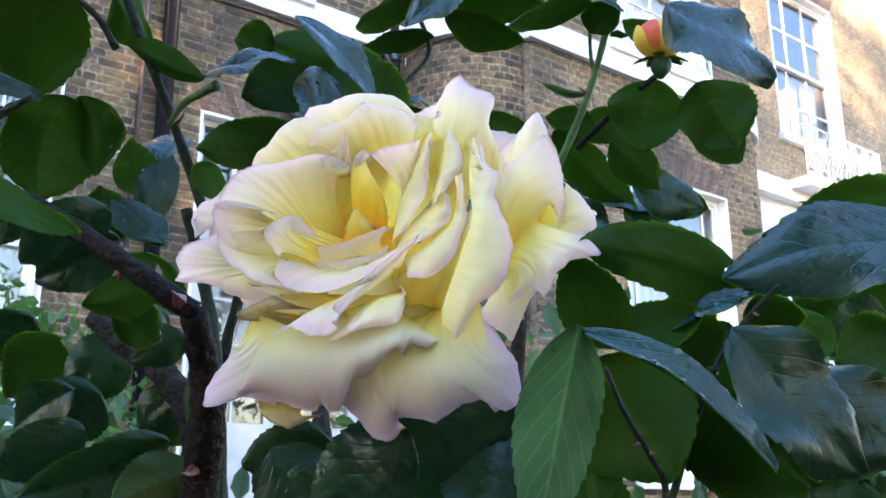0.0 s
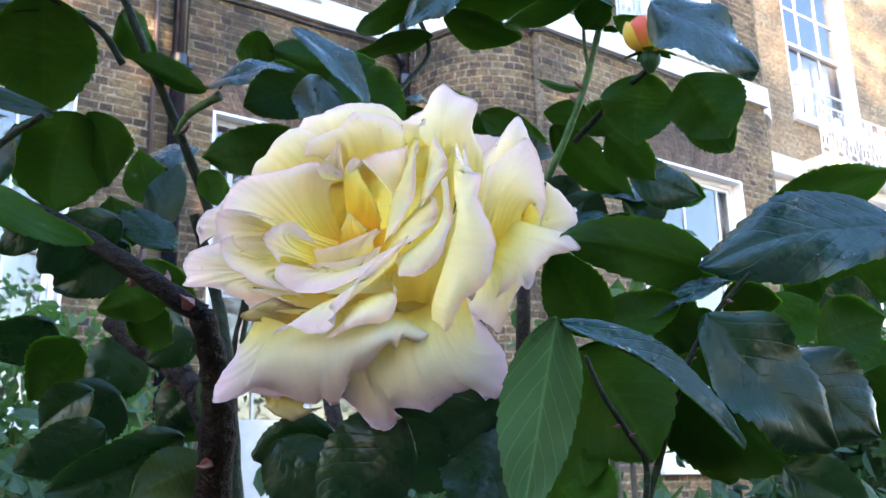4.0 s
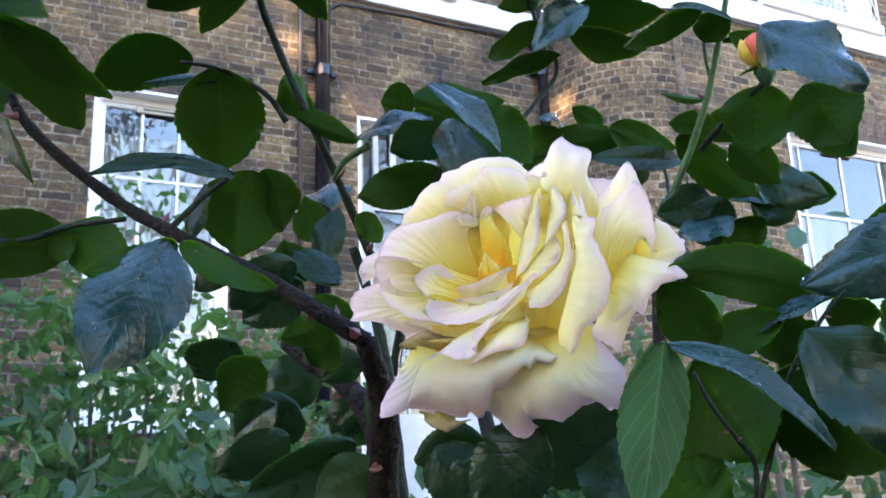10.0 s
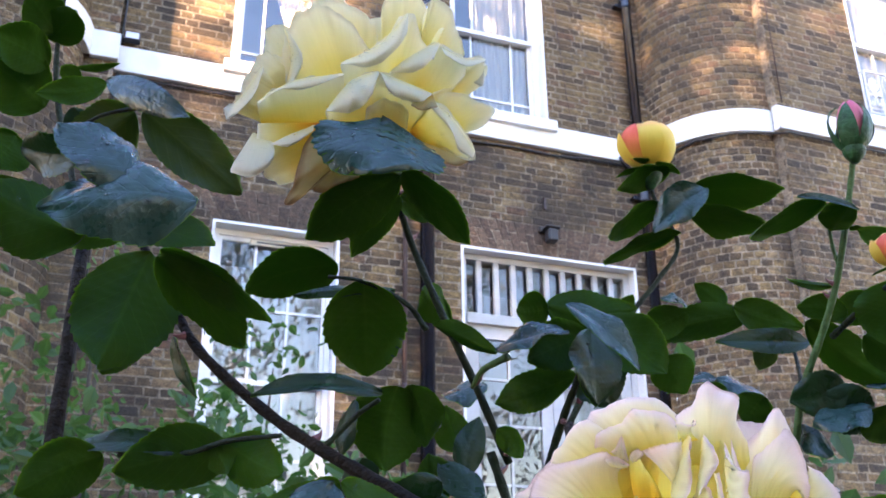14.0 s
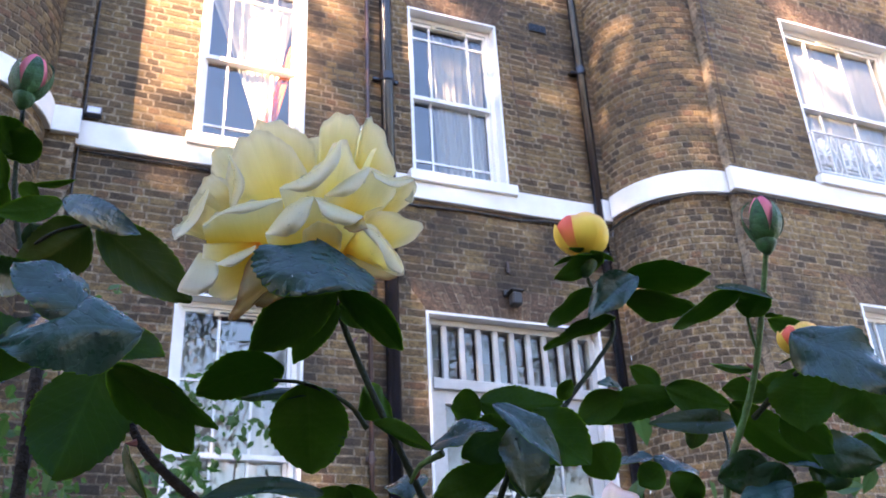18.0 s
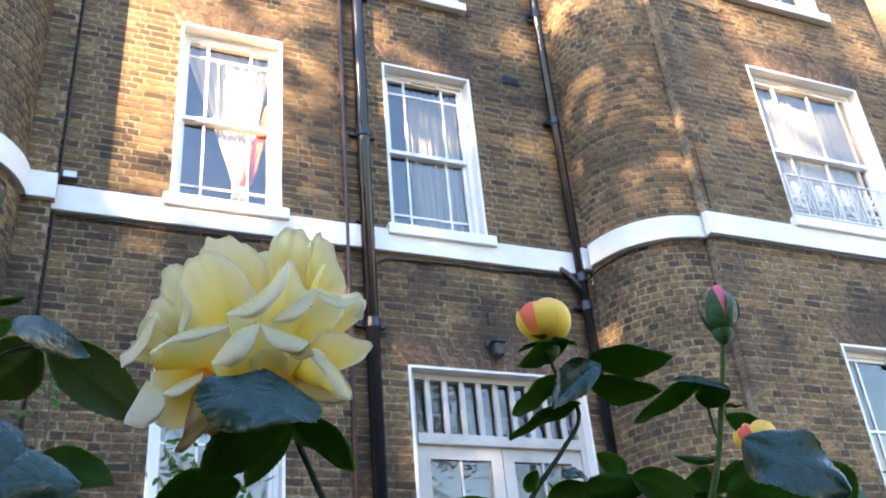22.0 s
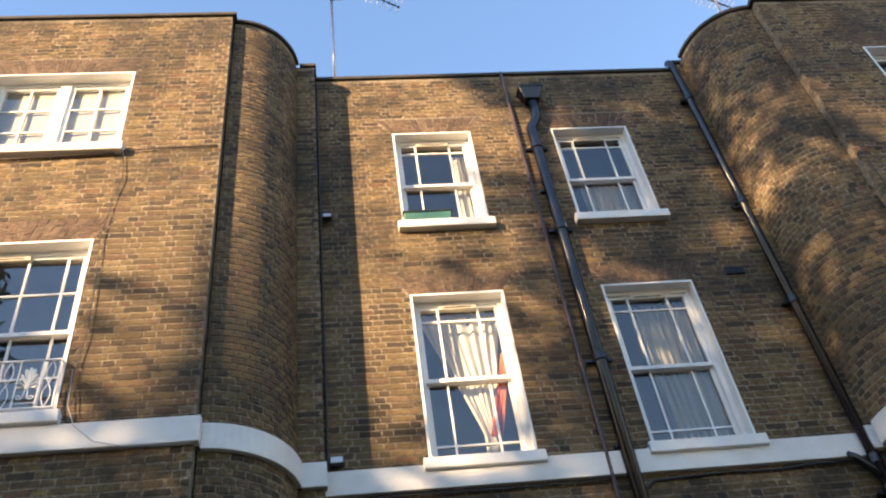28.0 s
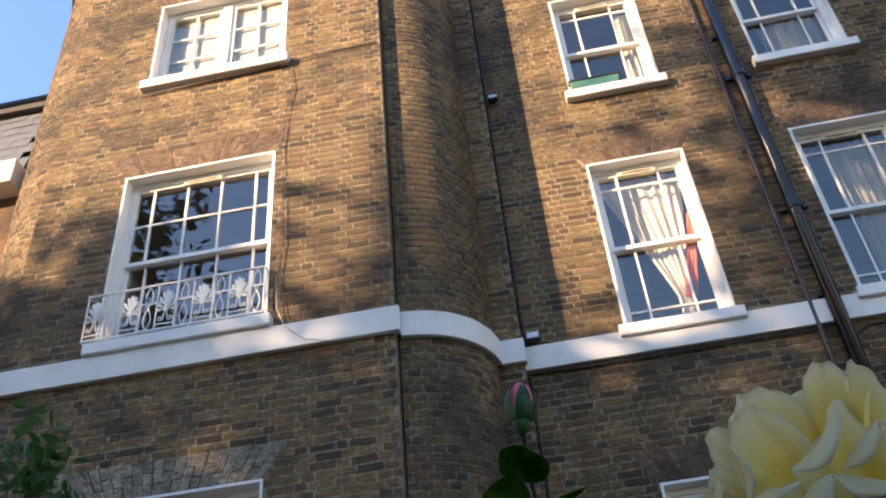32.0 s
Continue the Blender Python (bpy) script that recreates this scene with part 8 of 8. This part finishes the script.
rim_petal(rose_b, [(0.0752, 0.3238, 1.5826), (0.0819, 0.3223, 1.5754)], [(0.0807, 0.2926, 1.5907), (0.0910, 0.2897, 1.5969), (0.1140, 0.2868, 1.5904), (0.1097, 0.2965, 1.5827), (0.0965, 0.3017, 1.5791)], EYE_C, 0.1, 0.04, PETAL_Y, 14)
rim_petal(rose_b, [(0.0624, 0.3131, 1.5631), (0.0685, 0.3106, 1.5628)], [(0.0478, 0.2956, 1.5690), (0.0462, 0.2823, 1.5746), (0.0539, 0.2753, 1.5768), (0.0637, 0.2751, 1.5737), (0.0668, 0.2841, 1.5681)], EYE_C, 0.1, 0.06, PETAL_Y, 15)
rim_petal(rose_b, [(0.0709, 0.3077, 1.5708), (0.0756, 0.3007, 1.5755)], [(0.0712, 0.2856, 1.5730), (0.0772, 0.2727, 1.5786), (0.0877, 0.2700, 1.5683), (0.0981, 0.2732, 1.5540), (0.0936, 0.2783, 1.5527), (0.0865, 0.2817, 1.5611)], EYE_C, 0.1, 0.1, PETAL_Y, 16)
rim_petal(rose_b, [(0.0498, 0.3045, 1.5826), (0.0554, 0.3258, 1.5678)], [(0.0267, 0.3078, 1.5726), (0.0207, 0.3074, 1.5601), (0.0183, 0.3089, 1.5434), (0.0150, 0.3129, 1.5343), (0.0187, 0.3124, 1.5322), (0.0287, 0.3088, 1.5443), (0.0390, 0.3058, 1.5550)], EYE_C, 0.1, 0.06, PETAL_B, 17)
rim_petal(rose_b, [(0.0524, 0.3211, 1.5744), (0.0577, 0.3214, 1.5697)], [(0.0263, 0.3239, 1.5498), (0.0333, 0.3219, 1.5455), (0.0422, 0.3152, 1.5486), (0.0513, 0.3137, 1.5530)], EYE_C, 0.06, 0.05, PETAL_B, 18)
rim_petal(rose_b, [(0.0734, 0.2988, 1.5761), (0.0882, 0.2869, 1.5726)], [(0.0746, 0.2968, 1.5610), (0.0831, 0.2919, 1.5564), (0.0959, 0.2854, 1.5535), (0.0985, 0.2803, 1.5586)], EYE_C, 0.06, 0.05, PETAL_B, 19)
rim_petal(rose_b, [(0.0675, 0.2729, 1.5794), (0.0745, 0.2695, 1.5800)], [(0.0641, 0.2708, 1.5725), (0.0681, 0.2665, 1.5681), (0.0759, 0.2661, 1.5715)], EYE_C, 0.05, 0.05, PETAL_B, 20)
rim_petal(rose_b, [(0.0348, 0.2942, 1.6046), (0.0525, 0.2859, 1.6147), (0.0662, 0.2834, 1.6353)], [(0.0353, 0.2907, 1.6018), (0.0486, 0.2782, 1.5960), (0.0622, 0.2752, 1.6130), (0.0660, 0.2814, 1.6323)], EYE_C, 0.5, 0.1, PETAL_RIM, 21)
rim_petal(rose_b, [(0.0572, 0.2822, 1.5975), (0.0684, 0.2770, 1.6070), (0.0809, 0.2773, 1.6167)], [(0.0576, 0.2788, 1.5944), (0.0666, 0.2703, 1.5916), (0.0761, 0.2721, 1.6031), (0.0806, 0.2752, 1.6139)], EYE_C, 0.5, 0.1, PETAL_RIM, 22)
rim_petal(rose_b, [(0.0101, 0.3206, 1.6367), (0.0145, 0.3200, 1.6206), (0.0129, 0.3229, 1.6031)], [(0.0109, 0.3167, 1.6341), (0.0188, 0.3087, 1.6132), (0.0158, 0.3144, 1.6006)], EYE_C, 0.4, 0.1, PETAL_RIM, 23)
rim_petal(rose_b, [(-0.0010, 0.3212, 1.5903), (0.0139, 0.3064, 1.5968), (0.0358, 0.2899, 1.5961)], [(-0.0002, 0.3176, 1.5874), (0.0069, 0.3040, 1.5888), (0.0190, 0.2969, 1.5876), (0.0349, 0.2880, 1.5935)], EYE_C, 0.4, 0.1, PETAL_RIM, 24)
rim_petal(rose_b, [(0.0279, 0.2927, 1.5748), (0.0378, 0.2846, 1.5885), (0.0492, 0.2774, 1.5926)], [(0.0280, 0.2871, 1.5713), (0.0369, 0.2743, 1.5654), (0.0448, 0.2711, 1.5739), (0.0492, 0.2744, 1.5891)], EYE_C, 0.35, 0.1, PETAL_RIM, 25)
rim_petal(rose_b, [(0.0495, 0.2773, 1.5925), (0.0643, 0.2732, 1.5859), (0.0744, 0.2702, 1.5810)], [(0.0501, 0.2740, 1.5891), (0.0535, 0.2679, 1.5750), (0.0650, 0.2641, 1.5705), (0.0730, 0.2666, 1.5776)], EYE_C, 0.35, 0.1, PETAL_RIM, 26)
rim_petal(rose_b, [(-0.0007, 0.3305, 1.5775), (0.0079, 0.3242, 1.5709)], [(-0.0090, 0.3255, 1.5573), (-0.0098, 0.3226, 1.5497), (0.0004, 0.3153, 1.5462), (0.0076, 0.3108, 1.5530), (0.0083, 0.3162, 1.5650)], EYE_C, 0.15, 0.1, PETAL_RIM, 27)
rim_petal(rose_b, [(-0.0086, 0.3462, 1.6021), (0.0022, 0.3367, 1.6223)], [(-0.0152, 0.3398, 1.5946), (-0.0125, 0.3366, 1.5869), (-0.0033, 0.3235, 1.5925), (0.0014, 0.3215, 1.6104)], EYE_C, 0.15, 0.1, PETAL_RIM, 28)
rim_petal(rose_b, [(0.0827, 0.2786, 1.6151), (0.0980, 0.2840, 1.6153), (0.1118, 0.2892, 1.6216)], [(0.0835, 0.2741, 1.6070), (0.0958, 0.2779, 1.6058), (0.1101, 0.2869, 1.6180)], EYE_C, 0.3, 0.1, PETAL_RIM, 29)
rim_petal(rose_b, [(0.1076, 0.3038, 1.6226), (0.1131, 0.3011, 1.6231)], [(0.1058, 0.3006, 1.6142), (0.1130, 0.2975, 1.6098), (0.1131, 0.2950, 1.6187)], EYE_C, 0.1, 0.1, PETAL_RIM, 30)
rim_petal(rose_b, [(0.0145, 0.3192, 1.5726), (0.0268, 0.3095, 1.5761)], [(0.0067, 0.3159, 1.5647), (0.0147, 0.3063, 1.5602), (0.0244, 0.3027, 1.5681)], EYE_C, 0.3, 0.1, PETAL_RIM, 31)
rim_petal(rose_b, [(0.0759, 0.2740, 1.5795), (0.0866, 0.2716, 1.5686), (0.0979, 0.2737, 1.5555)], [(0.0733, 0.2708, 1.5740), (0.0825, 0.2668, 1.5604), (0.0876, 0.2701, 1.5525), (0.0953, 0.2717, 1.5500)], EYE_C, 0.25, 0.1, PETAL_RIM, 32)
drops(rose_b, [o for o in rose_b.children if o.name.startswith('petal')], 300, 5, 0.0017)

# ---- buds ----
bud(bush_b, (0.3760, 0.5312, 1.7398), (0.02, -0.12, 1), 0.0580, 'open')
bud(bush_b, (0.4234, 0.3518, 1.6729), (0.03, -0.05, 1), 0.0417, 'pink')
bud(bush_b, (0.3769, 0.2934, 1.5481), (-0.1, -0.2, 1), 0.0311, 'open')
bud(bush_c, (-0.1110, 0.4528, 1.7556), (0.1, 0, 1), 0.0390, 'pink')
drops(bush, [o for o in bush.children if o.name.startswith('leaf')], 700, 8, 0.0012)
wet = [o for o in bush.children if o.name.startswith('leaf') and o.data.materials[0] in (LEAF_DULL, LEAF_TOP)]
drops(bush, [o for o in wet if o.data.materials[0] == LEAF_DULL], 260, 9, 0.0013, True)
drops(bush_b, [o for o in bush_b.children if o.name.startswith('leaf')], 400, 10, 0.0014, True)

# ---- unseen trees placed behind the viewer to shade the house and cut sky light, and shrubs ----
def foliage_material(name, dark, light, thinness=0.35):
    m, n, l, bs = material(name)
    ge = n.new("ShaderNodeNewGeometry")
    l.new(ramp(n, l, ge.outputs["Random Per Island"], [(0.0, dark), (1.0, light)]), bs.inputs["Base Color"])
    bs.inputs["Roughness"].default_value = 0.5
    tr, mx = n.new("ShaderNodeBsdfTranslucent"), n.new("ShaderNodeMixShader")
    tr.inputs[0].default_value = (light[0] * 1.5, light[1] * 1.6, light[2], 1)
    mx.inputs[0].default_value = thinness
    l.new(bs.outputs[0], mx.inputs[1])
    l.new(tr.outputs[0], mx.inputs[2])
    l.new(mx.outputs[0], n["Material Output"].inputs[0])
    return m


TREE_LEAF = foliage_material("tree_leaves", (0.018, 0.032, 0.012), (0.04, 0.06, 0.022), 0.08)
SHRUB_LEAF = foliage_material("shrub_leaves", (0.0248, 0.0651, 0.01364), (0.0713, 0.1395, 0.0341), 0.45)
DARK_SHRUB = foliage_material("dark_shrub_leaves", (0.02, 0.05, 0.018), (0.05, 0.10, 0.03))


def leaf_cloud(name, centres, per, spread, size, mat, parent, seed, label):
    """Many small pointed leaves round the centres, joined."""
    rng = np.random.default_rng(seed)
    c = np.repeat(np.array(centres, float), per, axis=0)
    k = len(c)
    c = c + rng.normal(0, 1, (k, 3)) * np.array(spread)
    a = rng.normal(0, 1, (k, 3))
    a[:, 2] -= 0.3
    a /= np.linalg.norm(a, axis=1)[:, None]
    b = np.cross(a, rng.normal(0, 1, (k, 3)))
    b /= np.linalg.norm(b, axis=1)[:, None]
    nn = np.cross(a, b)
    s = size * rng.uniform(0.6, 1.3, (k, 1))
    v = np.stack([c - a * s * 0.5, c - a * s * 0.15 + b * s * 0.27 + nn * s * 0.05, c + a * s * 0.2 + b * s * 0.22 + nn * s * 0.05, c + a * s * 0.55 - nn * s * 0.06, c + a * s * 0.2 - b * s * 0.22 + nn * s * 0.05, c - a * s * 0.15 - b * s * 0.27 + nn * s * 0.05], 1).reshape(-1, 3)
    o = np.arange(k) * 6
    f = np.concatenate([np.stack([o, o + 1, o + 2, o + 3], 1), np.stack([o, o + 3, o + 4, o + 5], 1)])
    me = bpy.data.meshes.new(name)
    me.from_pydata(v.tolist(), [], f.tolist())
    me.materials.append(mat)
    ob = new(name, me)
    ob.parent = parent
    ob.matrix_parent_inverse = place_of(parent).inverted()
    return tagged(ob, label, kind="stuff")


def shade_wanted(x, z):
    """How dense the unseen crowns stand between the sun and the height z of the house at x: close below, open towards
    the top, with gaps set for the sunlit patches.
    """
    if z < 5.95 or z > 13.6 + 0.8 * math.sin(x * 1.3):
        return 1.0
    low = max(0.0, 1 - (z - 5.6) / 1.4)
    if x < -1.3:
        base = 0.95 if z < 6.3 else (0.4 if z < 7.1 else 0.0)
        if 9.0 < z < 9.4:
            base = 0.06
    elif x < 0.75:
        base = 0.0
    elif x < 2.3:
        base = 0.25 if z > 8.2 else 0.7
    else:
        base = 0.95
    lit = ((4.2, 9.4, 0.6, 0.8), (2.0, 8.6, 0.6, 0.3), (1.2, 11.6, 1.2, 0.4), (3.1, 11.6, 0.7, 0.35), (6.0, 10.0, 1.3, 0.38), (5.2, 8.6, 0.45, 0.5), (7.6, 8.75, 1.0, 0.42), (6.3, 6.4, 0.45, 0.4), (8.6, 9.4, 0.4, 0.5), (7.7, 7.3, 0.6, 0.8), (5.0, 11.4, 0.4, 0.3))
    for cx, cz, rx, rz in lit:
        if ((x - cx) / rx) ** 2 + ((z - cz + 0.25 * (x - cx)) / rz) ** 2 < 1:
            base = 0.2 if 4.7 < x < 6.4 else 0.0
    if x > 9.5:
        base = 0.0 if z > 11.5 else (0.04 if z > 9.6 else (0.5 if z > 7.5 else 0.92))
    return min(1.0, max(base, low * 0.6 if x > 0.75 or x < -1.3 else low * 0.2))


rng = random.Random(77)
flat_dir = Vector((SUN_DIR.x, SUN_DIR.y, 0)).normalized()
slope = math.tan(SUN_EL)
crowns = {k: [] for k in range(5)}
tries = 0
while tries < 4000:
    tries += 1
    x, z = rng.uniform(-9, 18), rng.uniform(-5.5, 13.5)
    if rng.random() > shade_wanted(x, z):
        continue
    far = (21 if x < 6.5 else 40) + rng.uniform(-2.5, 2.5)
    p = Vector((x, 6.4, z)) - flat_dir * far + Vector((0, 0, far * slope))
    crowns[min(4, max(0, int((x + 9) / 5.4)))].append(p)
# higher crowns, added to hold back sky light and darken the window reflections
for _ in range(800):
    x, z = rng.uniform(-22, 5), rng.uniform(13.4, 20)
    if z < 13.9 + 1.5 * math.sin(x * 0.9) + 0.8 * math.sin(x * 2.3 + 1) + 0.6 or z > 15.9 + 1.3 * math.sin(x * 0.55):
        continue
    far = 22 + rng.uniform(-3, 3)
    crowns[min(4, max(0, int((x + 9) / 5.4)))].append(Vector((x, 6.4, z)) - flat_dir * far + Vector((0, 0, far * slope)))
for _ in range(420):
    x, z = rng.uniform(6.5, 13.5), rng.uniform(-6.0, 1.2)
    far = 20 + rng.uniform(-2.0, 2.0)
    crowns[min(4, max(0, int((x + 9) / 5.4)))].append(Vector((x, 6.4, z)) - flat_dir * far + Vector((0, 0, max(0.3 - z, far * slope))))
# a further unseen row, added to block the sky at the viewer's back
for k in range(5, 9):
    crowns[k] = [Vector((-14 + 10.5 * (k - 5) + rng.gauss(5, 2.6), rng.gauss(-19, 1.5), rng.uniform(0.8, 19 + rng.gauss(0, 0.8)))) for _ in range(330)]
for k, cs in crowns.items():
    cx = sum(c.x for c in cs) / len(cs)
    cy = sum(c.y for c in cs) / len(cs)
    tr = thing("shade_tree", "unseen tall tree placed behind the viewer to block sun and sky", "tree", (cx, cy, 0), group="garden trees")
    bm = bmesh.new()
    tube(bm, curve_points([(cx, cy, -0.1), (cx + 0.1, cy, 3), (cx - 0.15, cy + 0.1, 7), (cx + 0.1, cy, 11), (cx, cy, 15)]), [0.32 - 0.27 * i / 32 for i in range(33)], 10)
    part("trunk", bm, BARK, tr, smooth=True)
    for j in range(9):
        e = cs[(j * 37) % len(cs)]
        z0 = 3.0 + j * 0.9
        bm = bmesh.new()
        tube(bm, curve_points([(cx, cy, z0), (cx + (e.x - cx) * 0.5, cy + (e.y - cy) * 0.5, z0 + (e.z - z0) * 0.35), e]), [0.11 - 0.1 * i / 16 for i in range(17)], 7)
        part("limb", bm, BARK, tr, smooth=True)
    leaf_cloud("crown", cs, 30 if k < 5 else 70, (0.27, 0.27, 0.24) if k < 5 else (0.5, 0.5, 0.4), 0.28 if k < 5 else 0.17, TREE_LEAF, tr, 100 + k, "dense green leaves")


def shrub(at, reach, n, size, mat, seed, label, per=16, stems=5):
    """A shrub of thin stems with loose leaf sprays that thin out at the edge."""
    r = random.Random(seed)
    t = thing("garden_shrub", label, "shrub", (at[0], at[1], 0), group="garden shrubs")
    cs = []
    for _ in range(n):
        d = Vector((r.gauss(0, 0.5) * reach[0], r.gauss(0, 0.5) * reach[1], 0))
        h = r.random() ** 0.8 * (at[2] * (1 - 0.35 * min(1.5, d.length / max(reach[0], 0.1))))
        cs.append((at[0] + d.x, at[1] + d.y, max(0.1, h)))
    for j in range(stems):
        e = max(r.sample(cs, 3), key=lambda c: c[2])
        bm = bmesh.new()
        tube(bm, curve_points([(at[0] + r.uniform(-0.1, 0.1), at[1], -0.05), ((at[0] + e[0]) / 2, (at[1] + e[1]) / 2, e[2] * 0.6), e]), [0.022 - 0.018 * i / 16 for i in range(17)], 6)
        part("stem", bm, BARK, t, smooth=True)
    leaf_cloud("foliage", cs, per, (0.11, 0.11, 0.09), size, mat, t, seed, "loose light green leaves")
    return t


shrub((-0.45, 4.3, 2.9), (0.8, 0.5), 150, 0.085, SHRUB_LEAF, 201, "loose light green shrub under the house wall")
shrub((0.5, 4.5, 2.6), (0.65, 0.4), 112, 0.09, SHRUB_LEAF, 202, "loose light green shrub before the ground floor window")
shrub((0.72, 5.0, 3.4), (0.40, 0.2), 75, 0.07, SHRUB_LEAF, 203, "thin tall shrub before the ground floor window", 12)
shrub((1.25, 4.4, 2.3), (0.5, 0.4), 120, 0.075, SHRUB_LEAF, 204, "loose light green shrub before the window sill")
shrub((-0.1, 4.45, 3.5), (0.25, 0.15), 34, 0.06, SHRUB_LEAF, 205, "thin upright shrub by the wall", 10, 3)
shrub((-2.95, 3.95, 4.5), (0.42, 0.4), 230, 0.10, DARK_SHRUB, 206, "dark leafy shrub top by the bay")
shrub((3.1, 1.55, 1.95), (0.55, 0.5), 190, 0.075, DARK_SHRUB, 207, "dark green shrub beyond the roses")
shrub((1.1, 1.55, 1.88), (0.20, 0.2), 40, 0.065, DARK_SHRUB, 208, "low leafy shrub behind the buds", 10)
shrub((1.5, 1.4, 1.86), (0.25, 0.2), 46, 0.07, DARK_SHRUB, 209, "low leafy shrub behind the buds", 10)
shrub((0.55, 2.3, 1.62), (0.5, 0.35), 260, 0.08, DARK_SHRUB, 210, "dark green shrub low behind the roses")
shrub((2.0, 2.5, 1.75), (0.7, 0.4), 260, 0.08, DARK_SHRUB, 211, "dark green shrub low behind the roses")
shrub((2.35, 1.35, 1.98), (0.34, 0.3), 300, 0.07, DARK_SHRUB, 212, "dark green shrub beyond the roses")

# ---- bricks of the walls, last ----
for w, at, ln, z0, top, holes, mat, seed, single, arches, headers in WALLS:
    lay_bricks(w, at, ln, z0 if z0 > 1 else 1.2, top, holes, mat, seed, single, arches, RUBBED, headers)
